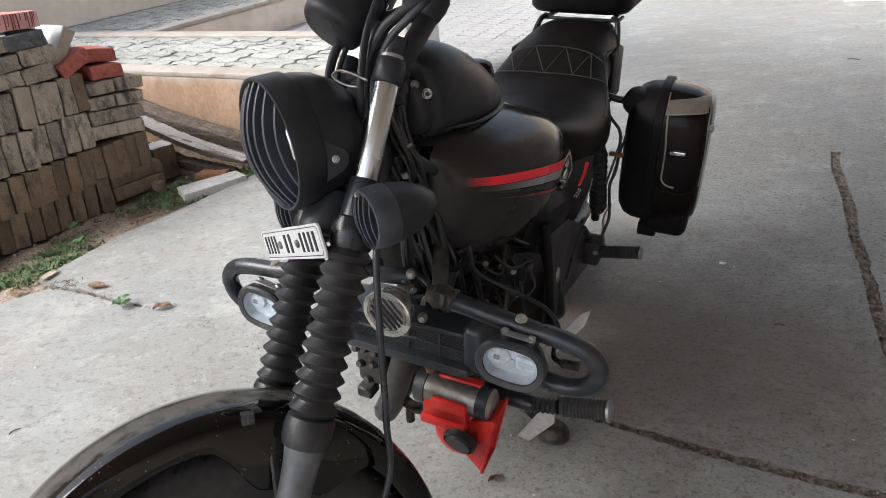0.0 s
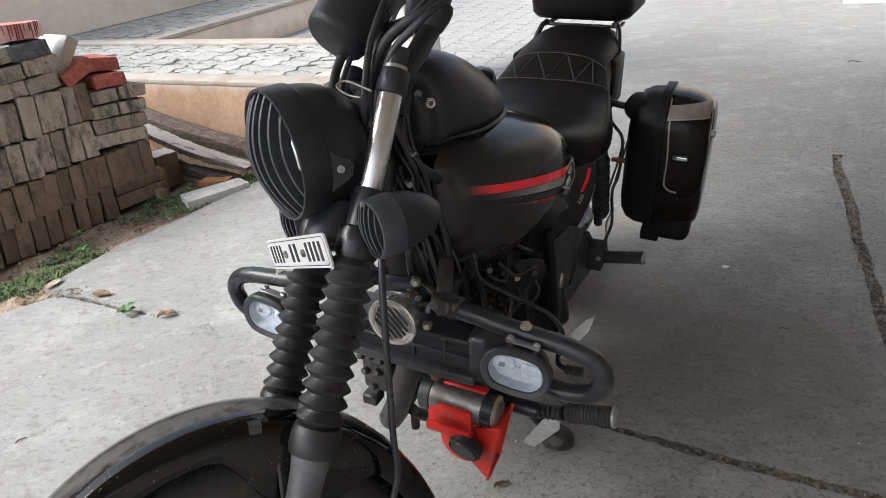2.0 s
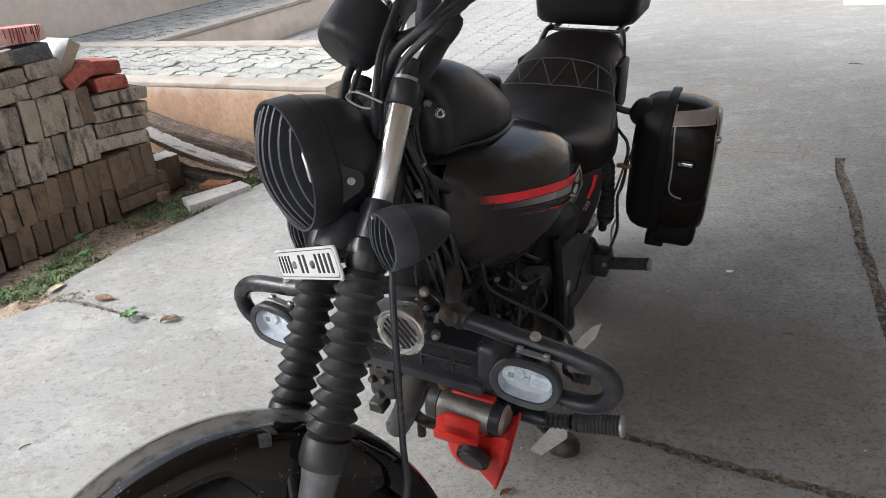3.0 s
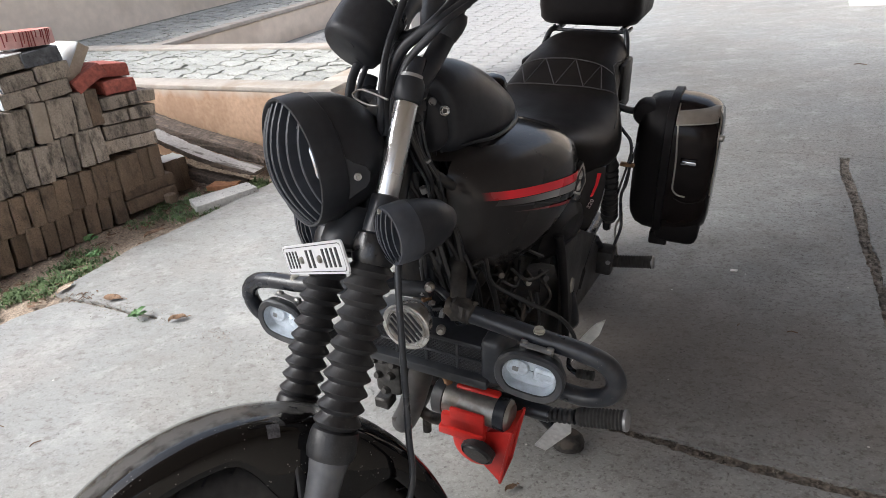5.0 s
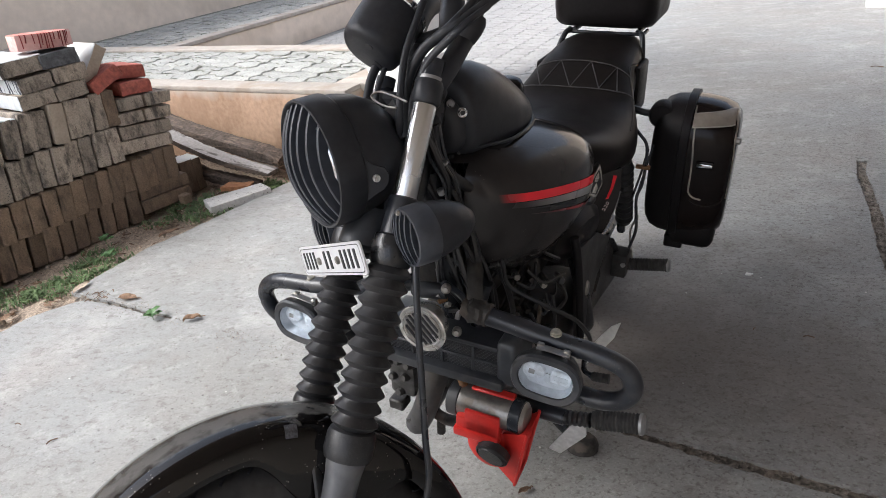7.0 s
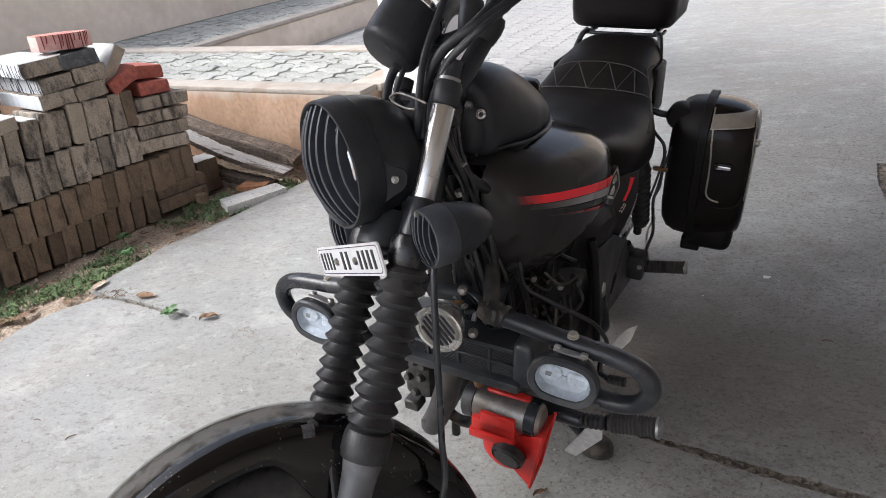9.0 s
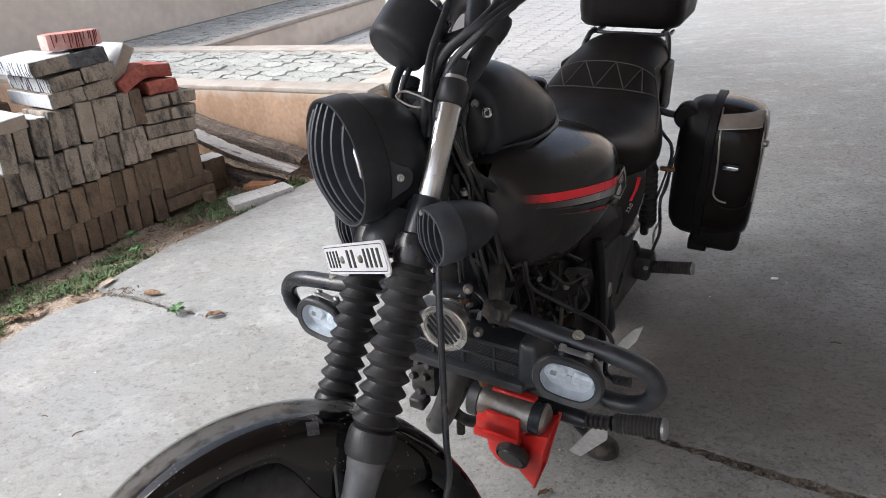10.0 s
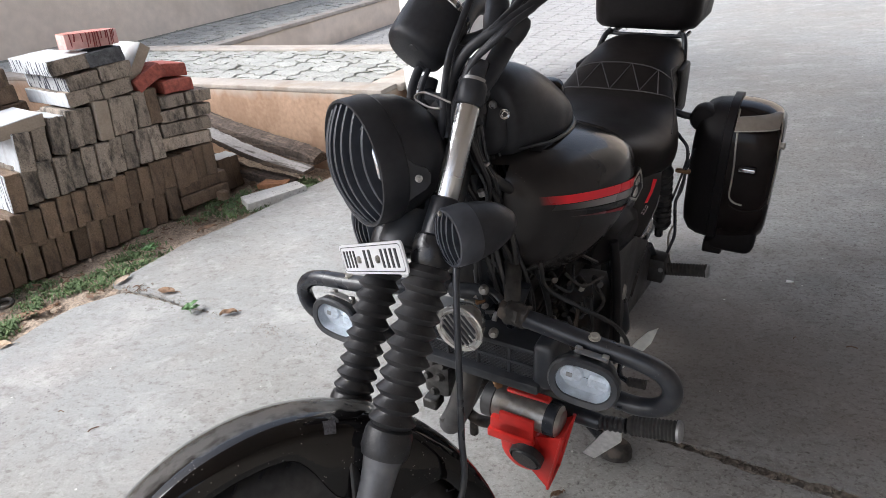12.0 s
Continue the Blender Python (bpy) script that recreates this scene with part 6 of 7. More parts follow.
Y0, Y1, Z0, Z1 = -0.13, 0.115, 0.318, 0.738
R = 0.10
inner_shell = loft([rounded(Y0, Y1, Z0, Z1, R, -0.222, 0.70), rounded(Y0, Y1, Z0, Z1, R, -0.226, 0.80), rounded(Y0, Y1, Z0, Z1, R, -0.240, 0.90), rounded(Y0, Y1, Z0, Z1, R, -0.265, 0.955), rounded(Y0, Y1, Z0, Z1, R, -0.302, 0.975)])
pannier = part("pannier", inner_shell, case_shell, motorcycle, "hard black pannier case with glossy lid and chrome trim")
part("flange", loft([rounded(Y0, Y1, Z0, Z1, R, -0.299, 0.97), rounded(Y0, Y1, Z0, Z1, R, -0.301, 1.03), rounded(Y0, Y1, Z0, Z1, R, -0.322, 1.03), rounded(Y0, Y1, Z0, Z1, R, -0.324, 0.97)]), case_shell, pannier)
lid = part("pannier_lid", loft([rounded(Y0, Y1, Z0, Z1, R, -0.322, 0.985), rounded(Y0, Y1, Z0, Z1, R, -0.360, 0.975), rounded(Y0, Y1, Z0, Z1, R, -0.395, 0.945), rounded(Y0, Y1, Z0, Z1, R, -0.422, 0.89), rounded(Y0, Y1, Z0, Z1, R, -0.438, 0.80), rounded(Y0, Y1, Z0, Z1, R, -0.443, 0.68)]), gloss_case, motorcycle, "glossy black pannier lid")
lid.parent = pannier
LID_X, LID_S = (-0.443, -0.438, -0.422, -0.395, -0.360, -0.322), (0.68, 0.80, 0.89, 0.945, 0.975, 0.985)


def lid_y(x, z):
    """Front of the lid at x and height z."""
    s = float(np.interp(x, LID_X, LID_S))
    cy, cz = (Y0 + Y1) / 2, (Z0 + Z1) / 2
    zz = min(Z1 - 0.001, (z - cz) / s + cz)
    y = Y1 if zz < Z1 - R else Y1 - R + math.sqrt(max(0.0, R * R - (zz - Z1 + R) ** 2))
    return cy + (y - cy) * s


def on_lid(pts, lift=0.002):
    return [(x, lid_y(x, z) + lift, z) for x, z in pts]


trim_metal = material("satin_bright_trim", (0.46, 0.43, 0.39), 0.38, metal=0.7, scale=60, spread=0.1)
band_metal = material("satin_grey_trim", (0.30, 0.265, 0.235), 0.42, metal=0.5, scale=60, spread=0.1)
part("chrome_trim", tube(on_lid([(-0.326, 0.726), (-0.327, 0.715), (-0.328, 0.70)], 0.004), 0.0024, 8), trim_metal, pannier)
part("chrome_trim", tube(on_lid([(-0.3315, 0.694), (-0.336, 0.64), (-0.340, 0.593), (-0.3415, 0.54), (-0.3415, 0.502), (-0.348, 0.487), (-0.360, 0.479), (-0.378, 0.475)], 0.003), 0.0026, 8), trim_metal, pannier)
part("lid_edge_trim", tube(on_lid([(-0.424, 0.715), (-0.4345, 0.688), (-0.4375, 0.647), (-0.4405, 0.573), (-0.4395, 0.48)], 0.002), 0.0022, 8), band_metal, pannier)
band, edge = [], []
for x in (-0.326, -0.345, -0.365, -0.385, -0.405, -0.420, -0.430):
    rise = 0.008 * math.sin((-0.326 - x) * 14)
    zs = (0.680 + rise, 0.695 + rise, 0.711 + rise)
    band.append([(x, lid_y(x, z) + 0.0075, z) for z in zs] + [(x + 0.001, lid_y(x, z) - 0.004, z) for z in zs[::-1]])
    edge.append((x, lid_y(x, zs[0]) + 0.008, zs[0]))
part("trim_band", loft(band), band_metal, pannier, "satin grey band round the lid")
part("band_edge", tube(edge, 0.0018, 8), trim_metal, pannier)
part("latch", box(-0.398, 0.104, 0.566, -0.350, 0.1165, 0.590, 0.005, 2), gloss_case, pannier, "glossy black latch")
part("latch_glint_plate", box(-0.394, 0.116, 0.574, -0.354, 0.1185, 0.583, 0.002, 2), chrome, pannier, "bright latch plate")
part("lid_step", tube(on_lid([(-0.345, 0.470), (-0.37, 0.458), (-0.40, 0.458), (-0.425, 0.470), (-0.436, 0.50)], 0.0), 0.004, 8), gloss_case, pannier)
part("lock_barrel", lathe([(0, 0.012), (0.009, 0.011), (0.010, 0), (0, 0)], 16, m=axis_pose((-0.440, 0.075, 0.645), (-1, 0.2, 0))), steel, pannier)
part("lower_skirt", box(-0.428, -0.13, 0.306, -0.30, 0.094, 0.40, 0.026, 3), case_shell, pannier)
part("case_foot", box(-0.345, 0.04, 0.294, -0.292, 0.085, 0.335, 0.004, 1), case_shell, pannier)
rail = part("luggage_rail", tube([(-0.16, 0.15, 0.70), (-0.205, 0.19, 0.675), (-0.230, 0.20, 0.641), (-0.229, 0.20, 0.543), (-0.219, 0.21, 0.50), (-0.228, 0.24, 0.46), (-0.237, 0.27, 0.43), (-0.232, 0.30, 0.40), (-0.226, 0.33, 0.372)], 0.0043, 10), black_steel, motorcycle, "black tubular luggage rail")
part("rail_arm", tube([(-0.15, 0.05, 0.70), (-0.19, 0.05, 0.69), (-0.235, 0.05, 0.69)], 0.010, 10), black_steel, rail)
part("rail_strut", tube([(-0.232, 0.19, 0.635), (-0.222, 0.20, 0.57), (-0.208, 0.21, 0.50)], 0.0032, 8), black_steel, rail)
part("rail_strut", tube([(-0.240, 0.16, 0.64), (-0.226, 0.17, 0.56), (-0.214, 0.19, 0.48)], 0.003, 8), black_steel, rail)
part("rail_clamp", box(-0.244, 0.193, 0.582, -0.206, 0.208, 0.592, 0.002, 1), copper, rail, "brown bare metal clamp")
part("rail_stay", tube([(-0.232, 0.23, 0.455), (-0.222, 0.27, 0.42), (-0.245, 0.33, 0.375)], 0.003, 8), steel, rail)
mnt = lathe([(0, 0.02), (0.03, 0.02), (0.036, 0.01), (0.036, -0.03), (0, -0.03)], 24, m=axis_pose((-0.238, 0.055, 0.69), (0, 1, 0)))
part("case_mount", mnt, case_shell, rail)

tb = bmesh.new()
rings = []
for z, s, f in ((0.878, 0.80, 0.0), (0.882, 0.90, 0.0), (0.895, 0.965, 0.0), (0.93, 0.99, 0.0), (1.00, 1.0, 0.0), (1.06, 1.0, 0.0), (1.13, 0.97, 0), (1.17, 0.86, 0), (1.18, 0.7, 0)):
    ring = []
    for px, py, pz in rounded(-0.19, 0.19, -0.17, 0.17, 0.07, 0.0, s):
        ring.append((0.018 + py * 0.875, -0.37 + pz, z - 0.019))
    rings.append(ring)
top_box = part("top_box", loft(rings, bm=tb), case_shell, motorcycle, "black hard top box on a tubular rack")
part("lid_seam", loft([[(0.018 + (x - 0.018) * 1.012, (y + 0.37) * 1.012 - 0.37, z) for x, y, z in rings[4]], [(0.018 + (x - 0.018) * 1.012, (y + 0.37) * 1.012 - 0.37, z + 0.02) for x, y, z in rings[4]]]), case_shell, top_box)
rack = part("top_rack", tube([(0.125, -0.24, 0.852), (0.118, -0.205, 0.850), (0.06, -0.195, 0.850), (-0.08, -0.195, 0.851), (-0.115, -0.205, 0.852), (-0.12, -0.25, 0.853)], 0.0055, 10), black_steel, motorcycle, "black tubular top rack")
for sgn in (-1, 1):
    part("rack_post", tube([(sgn * 0.108, -0.205, 0.853), (sgn * 0.120, -0.175, 0.848), (sgn * 0.132, -0.14, 0.80), (sgn * 0.142, -0.10, 0.72), (sgn * 0.14, -0.06, 0.66)], 0.0085, 10), black_steel, rack)
    part("grab_pad", box(sgn * 0.146 - 0.010, -0.13, 0.655, sgn * 0.146 + 0.010, 0.0, 0.80, 0.009, 2), leather, rack)
    part("rack_bar", tube([(sgn * 0.10, -0.20, 0.855), (sgn * 0.10, -0.40, 0.855)], 0.008, 8, curved=False), black_steel, rack)
rg = []
for k in range(21):
    a = radians(15 + 115 * k / 20)
    rg.append([(x, -r * math.cos(a) * -1 * 1.0, 0.308 + r * math.sin(a)) for x, r in ((-0.075, 0.32), (-0.07, 0.352), (0, 0.365), (0.07, 0.352), (0.075, 0.32), (0.07, 0.348), (0, 0.36), (-0.07, 0.348))])
part("rear_mudguard", loft(rg), gloss_case, motorcycle)

# ---- stack of paving bricks ----
PILE = pose(-2.164, 2.352, 0, 0, 0, 53.5)
stack = thing("brick_stack", PILE, "uneven stack of worn grey-brown paving bricks on the soil", "brick stack")
brick_rng = random.Random(4)


def brick_mesh(name, w, d, h, mats, end_white=False, top_mat=None, wear=1.0, seed=0):
    """A worn brick with chipped, uneven edges; its left end or its top may be painted."""
    b = box(-w / 2, -d / 2, -h / 2, w / 2, d / 2, h / 2, 0.0035, 1)
    long = [e for e in b.edges if e.calc_length() > 0.03]
    bmesh.ops.subdivide_edges(b, edges=long, cuts=2, use_grid_fill=True)
    shift = Vector((w * 90 + 7 * seed, h * 70, 3 + 5 * seed))
    for v in b.verts:
        rim = sum(abs(abs(c) - lim) < 0.008 for c, lim in zip(v.co, (w / 2, d / 2, h / 2)))
        push = 0.0008 * wear if rim < 2 else 0.0044 * wear
        v.co += Vector(noise.noise_vector(v.co * 31 + shift)) * push + Vector(noise.noise_vector(v.co * 9 + shift)) * 0.002 * wear
        if rim >= 2:
            v.co *= 1 - 0.030 * wear * max(0.0, noise.noise(v.co * 47 + shift))
    b.normal_update()
    for f in b.faces:
        if end_white and f.normal.x < -0.6:
            f.material_index = 1
        if top_mat and f.normal.z > 0.6:
            f.material_index = int(top_mat)
    return mesh_of(b, name, mats, False)


ROW = 0.168
standing = [brick_mesh("brick", 0.060 + 0.002 * (k % 3), 0.24, ROW, [brick_grey, brick_white], seed=k) for k in range(5)]
standing_brown = [brick_mesh("brick", 0.060 + 0.002 * (k % 3), 0.24, ROW, [brick_brown, brick_white], seed=k) for k in range(5)]
standing_white = brick_mesh("brick", 0.068, 0.24, ROW, [brick_grey, brick_white], end_white=True)
standing_clean = brick_mesh("brick", 0.064, 0.24, 0.178, [brick_clean], wear=0.7)
standing_capped = brick_mesh("brick", 0.066, 0.24, ROW, [brick_grey, brick_white_top], top_mat=1)
standing_black = brick_mesh("brick", 0.066, 0.24, ROW, [brick_brown, brick_drips], end_white=True)
lying = [brick_mesh("brick", 0.190, 0.24, 0.078, [brick_brown]), brick_mesh("brick", 0.138, 0.24, 0.059, [brick_grey]),
         brick_mesh("brick", 0.138, 0.24, 0.059, [brick_grey], seed=3), brick_mesh("brick", 0.150, 0.24, 0.068, [brick_grey], seed=5)]
long_lying = brick_mesh("brick", 0.285, 0.22, 0.065, [brick_grey])
long_brown = brick_mesh("brick", 0.290, 0.22, 0.066, [brick_brown])
lying_white = brick_mesh("brick", 0.158, 0.42, 0.064, [brick_grey, brick_white], end_white=True, seed=1)
lying_drips = brick_mesh("brick", 0.150, 0.42, 0.064, [brick_grey, brick_drips], end_white=True, seed=2)
lying_white_top = brick_mesh("brick", 0.190, 0.42, 0.066, [brick_grey, brick_drips, brick_white_top], end_white=True, top_mat=2)


def lay(mesh, a, z, y=0.0, rx=0.0, ry=0.0, rz=0.0, jitter=1.0, label=""):
    ob = new("brick", mesh)
    ob.parent = stack
    j = lambda s: brick_rng.uniform(-s, s) * jitter
    ob.matrix_basis = pose(a, 0.12 + y + j(0.009), z, rx + j(0.8), ry + j(1.2), rz + j(2.2))
    return tagged(ob, label)


# four courses of bricks on end, all leaning one way
for z, lean, kinds, spots in (
        (0.066, 8, standing_brown, (-0.41, -0.34, -0.265, -0.19, -0.115, -0.04, 0.03, 0.10, 0.175, 0.245, 0.318, 0.39, 0.452, 0.520, 0.588, 0.665, 0.738, 0.805, 0.878)),
        (0.214, 8, standing_brown, (-0.115, -0.045, 0.028, 0.102, 0.172, 0.240, 0.303, 0.374, 0.440, 0.512, 0.582, 0.642, 0.702, 0.769, 0.838, 0.902, 0.962, 1.020, 1.080, 1.144)),
        (0.390, 7, standing_brown[:2] + standing, (0.220, 0.288, 0.353, 0.424, 0.490, 0.553, 0.622, 0.686, 0.748, 0.818, 0.884)),
        (0.562, 8, standing, (0.312, 0.390, 0.470, 0.541, 0.606, 0.676, 0.742, 0.806, 0.866, 0.930))):
    for k, a in enumerate(spots):
        kind, lift = brick_rng.choice(kinds), brick_rng.uniform(-0.004, 0.006)
        if z > 0.5:
            kind = {0: standing_white, 2: standing_capped, 5: standing_clean}.get(k, kind)
            lift = {0: -0.026, 1: -0.022, 5: 0.008}.get(k, lift)
        elif z > 0.3 and k == 0:
            kind, lift = standing_black, -0.010
        if z > 0.1 and a > 0.9:
            kind = brick_rng.choice(standing_brown)
        lay(kind, a, z + lift, brick_rng.uniform(-0.006, 0.006), ry=lean - (4 if a > 0.85 else 0))
# right-hand column
lay(long_brown, 1.060, 0.036, -0.015, ry=2)
lay(long_brown, 1.072, 0.104, ry=4, jitter=0.5)
lay(long_lying, 1.056, 0.346, ry=6, jitter=0.5)
lay(long_lying, 1.074, 0.415, ry=6, jitter=0.5)
for k, (a, z) in enumerate(((1.015, 0.492), (1.165, 0.478), (1.034, 0.559), (1.182, 0.546))):
    lay(lying[1 + k % 2], a, z, ry=5, jitter=0.7)
# painted bricks on top
lay(lying_white, 0.630, 0.692, 0.09, jitter=0.3, label="paving brick with a white-painted side")
lay(lying[3], 0.787, 0.690, 0.0, ry=-1)
lay(lying_drips, 0.650, 0.758, 0.09, 0, -2, 0, jitter=0.3, label="paving brick with a white-painted side and dark drips")
lay(lying[3], 0.806, 0.765, 0.0, ry=2)
lay(lying_white_top, 0.622, 0.838, 0.09, 0, -1, 0, jitter=0.3, label="paving brick with white-painted top and side")
dark_brick = brick_mesh("brick", 0.165, 0.20, 0.064, [brick_black])
lay(dark_brick, 0.782, 0.835, -0.025)
left_cap = brick_mesh("brick", 0.21, 0.30, 0.058, [brick_clean, brick_white_top], top_mat=True)
lay(left_cap, 0.335, 0.640, 0.03, 0, -4, 0, jitter=0.4, label="white-topped paving brick")
curve = lambda x: -0.028 - 0.052 * math.sin(math.pi * (x + 0.122) / 0.244)
red_half = prism([(-0.122, -0.028)] + [(-0.122 + 0.0244 * k, curve(-0.122 + 0.0244 * k)) for k in range(1, 10)] + [(0.122, -0.028), (0.118, 0.05), (0.06, 0.082), (-0.06, 0.086), (-0.115, 0.06)], -0.033, 0.033, bevel=0.004)
red_half.normal_update()
for f in red_half.faces:
    f.material_index = 0 if f.normal.z > 0.3 else 1
red_wash = material("pale_red_washed_brick", (0.60, 0.215, 0.18), 0.75, scale=60, spread=0.12, bump=0.003, stain=(0.66, 0.36, 0.32), stain_scale=12, stain_amount=0.6)
pink_wash = material("pink_washed_brick", (0.64, 0.36, 0.33), 0.8, scale=40, spread=0.12, stain=(0.68, 0.50, 0.46), stain_scale=16, stain_amount=0.7)
red_top = new("brick", mesh_of(red_half, "brick", [red_wash, pink_wash]))
red_top.parent = stack
red_top.matrix_basis = pose(0.776, 0.09, 0.914, 0, 4, 3)
tagged(red_top, "red-painted curved brick with drips")
drip_paint = material("dark_red_drips", (0.27, 0.035, 0.035), 0.5)
x = -0.105
while x < 0.108:
    end = 0.012 - 0.046 * brick_rng.random() ** 0.7
    part("paint_drip", tube([(x, curve(x) + 0.001, 0.033), (x + 0.001, curve(x) - 0.0006, 0.022), (x + brick_rng.uniform(-0.004, 0.004), curve(x) - 0.0004, end)], brick_rng.uniform(0.0016, 0.0034), 5, flat=1.0), drip_paint, red_top)
    x += brick_rng.uniform(0.008, 0.026)
white_slab = brick_mesh("brick", 0.19, 0.24, 0.058, [brick_clean, brick_white_top], top_mat=1)
lay(white_slab, 0.940, 0.770, 0.03, 0, -50, 0, jitter=0.4, label="tilted white-painted brick")
red_brick = brick_mesh("brick", 0.165, 0.22, 0.062, [brick_red])
lay(red_brick, 0.955, 0.696, 0.0, 0, -22, 0, label="tilted red-painted brick")
lay(red_brick, 1.097, 0.622, 0.01, ry=6, label="red-painted brick")
lay(red_brick, 1.112, 0.694, 0.05, ry=7, label="red-painted brick")
# bricks behind and beside the stack
for k in range(3):
    lay(lying[0], 0.42 - 0.02 * k, 0.64 + 0.08 * k, 0.36)
    lay(lying[0], 0.20 - 0.01 * k, 0.58 + 0.08 * k, 0.34)
for a in (0.25, 0.45, 0.65, 0.85, 1.05):
    for z in (0.08, 0.25, 0.42, 0.56):
        lay(long_lying, a, z, 0.30)
brown = brick_mesh("brick", 0.085, 0.12, 0.19, [brick_brown, paint_white], top_mat=True)
lay(brown, 1.275, 0.070, 0.02, label="white-topped brick")
lay(brown, 1.345, 0.055, 0.06, label="white-topped brick")
lay(brick_mesh("brick", 0.05, 0.05, 0.05, [brick_brown]), 1.135, 0.015, -0.16)

# ---- timbers against the terrace ----


def timber(name, points, w, h, mats, label, hump=0.0):
    """A warped beam swept along a path, split and uneven, with a bleached top face."""
    path = smooth_path(points, 14)
    rings = []
    for i, p in enumerate(path):
        k = 0.005 * noise.noise((i * 0.35, w * 50, 1.0)) + 0.005 * noise.noise((i * 1.3, w * 20, 5.0))
        end = max(0.0, (i / len(path) - 0.72) / 0.28)
        hw, hh = w / 2 + k, (h / 2 + k * 0.6) * (1 - 0.6 * end * end)
        j = 0.006 * noise.noise((i * 0.8, 7.0, w))
        rings.append([p + Vector((0, c, d)) for c, d in ((-hw, -hh * 0.7 + j), (-hw * 0.5, -hh), (hw, -hh), (hw, hh), (hw * 0.4, hh + hump), (0, hh * 0.93 + hump + j), (-hw * 0.6, hh + hump * 0.4), (-hw, hh * 0.9), (-hw * 1.06 + j, hh * 0.3), (-hw * 0.97, -hh * 0.2))])
    b = loft(rings)
    b.normal_update()
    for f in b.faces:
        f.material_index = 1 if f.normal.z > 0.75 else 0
    return solid(name, b, mats, label, "timber", m=GRID, smooth=True)


timber("timber_log", [(-3.90, 2.62, 0.355), (-3.44, 2.62, 0.248), (-3.19, 2.62, 0.187), (-2.89, 2.62, 0.130), (-2.68, 2.62, 0.095), (-2.55, 2.62, 0.065)], 0.112, 0.074, [wood, wood], "dark weathered timber lying against the terrace wall", 0.018)
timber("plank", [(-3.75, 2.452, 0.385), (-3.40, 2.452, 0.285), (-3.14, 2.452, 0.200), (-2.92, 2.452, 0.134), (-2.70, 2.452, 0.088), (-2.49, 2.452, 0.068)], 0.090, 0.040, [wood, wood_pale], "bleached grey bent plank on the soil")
timber("plank", [(-3.75, 2.40, 0.20), (-3.30, 2.41, 0.10), (-2.95, 2.42, 0.02), (-2.60, 2.43, -0.01)], 0.07, 0.06, [wood, wood], "dark old timber on the soil")
leaf_clay = material("orange_clay", (0.42, 0.20, 0.10), 0.85, scale=50, spread=0.25)
frag = prism([(-2.70, 2.12), (-2.575, 2.05), (-2.43, 2.345), (-2.54, 2.39)], -0.02, 0.028, bevel=0.004)
solid("slab_fragment", frag, fragment, "pale broken cement slab on the soil", "slab fragment", m=GRID, smooth=True)
solid("tile_fragment", prism([(-2.76, 2.30), (-2.60, 2.36), (-2.62, 2.42), (-2.77, 2.38)], -0.01, 0.015), leaf_clay, "broken orange clay tile on the soil", "tile fragment", m=GRID)

# ---- weeds, leaves and litter ----
weed_rng = random.Random(11)


def blades(centres, count, spread, size, bm):
    for cx, cy, cz in centres:
        for _ in range(count):
            x, y = cx + weed_rng.gauss(0, spread), cy + weed_rng.gauss(0, spread)
            a, h, w = weed_rng.uniform(0, 6.28), size * weed_rng.uniform(0.5, 1.3), size * weed_rng.uniform(0.10, 0.2)
            out = h * weed_rng.uniform(0.4, 1.0)
            d = Vector((math.cos(a), math.sin(a), 0))
            s = Vector((-d.y, d.x, 0)) * w
            root = Vector((x, y, cz - 0.005))
            mid = root + d * out * 0.5 + Vector((0, 0, h * 0.7))
            tip = root + d * out + Vector((0, 0, h * 0.75))
            vs = [bm.verts.new(p) for p in (root - s * 0.3, root + s * 0.3, mid + s, mid - s, tip)]
            bm.faces.new((vs[0], vs[1], vs[2], vs[3]))
            bm.faces.new((vs[3], vs[2], vs[4]))
    return bm


weeds = bmesh.new()
patches = ((-2.94, 1.12, 3), (-2.80, 1.17, 5), (-2.71, 1.22, 6), (-2.72, 1.32, 5), (-2.77, 1.45, 6), (-2.67, 1.42, 4), (-2.79, 0.95, 6), (-2.72, 0.86, 6),
           (-2.76, 0.68, 5), (-2.80, 0.50, 4), (-2.75, 1.57, 2), (-2.62, 1.56, 2), (-2.80, 1.92, 3), (-2.79, 2.14, 6), (-2.60, 2.06, 5), (-2.74, 2.21, 4), (-2.86, 2.08, 3), (-2.47, 2.44, 9), (-2.56, 2.46, 4))
for u, v, n in patches:
    spots = []
    for k in range(n * 2):
        spots.append((u + weed_rng.gauss(0, 0.045), v + weed_rng.gauss(0, 0.05), -0.022))
    blades(spots, 24, 0.020, 0.027, weeds)
solid("weeds", weeds, leaf_green, "patchy low green weeds along the concrete edge", "weeds", "stuff", GRID, smooth=False)
litter = bmesh.new()
for k in range(170):
    u, v, a = -2.78 + weed_rng.gauss(0, 0.11), weed_rng.uniform(0.2, 2.45), weed_rng.uniform(0, 6.28)
    if u > -2.60:
        continue
    m = pose(u, v, -0.016 + weed_rng.uniform(0, 0.006), weed_rng.uniform(-20, 20), weed_rng.uniform(-20, 20), math.degrees(a))
    L = weed_rng.uniform(0.008, 0.028)
    vs = [litter.verts.new(m @ Vector(p)) for p in ((-L, 0, 0), (-L * 0.3, -L * 0.35, 0.003), (L * 0.6, -L * 0.25, 0.001), (L, 0, 0.004), (L * 0.5, L * 0.3, 0), (-L * 0.4, L * 0.3, 0.003))]
    litter.faces.new(vs)
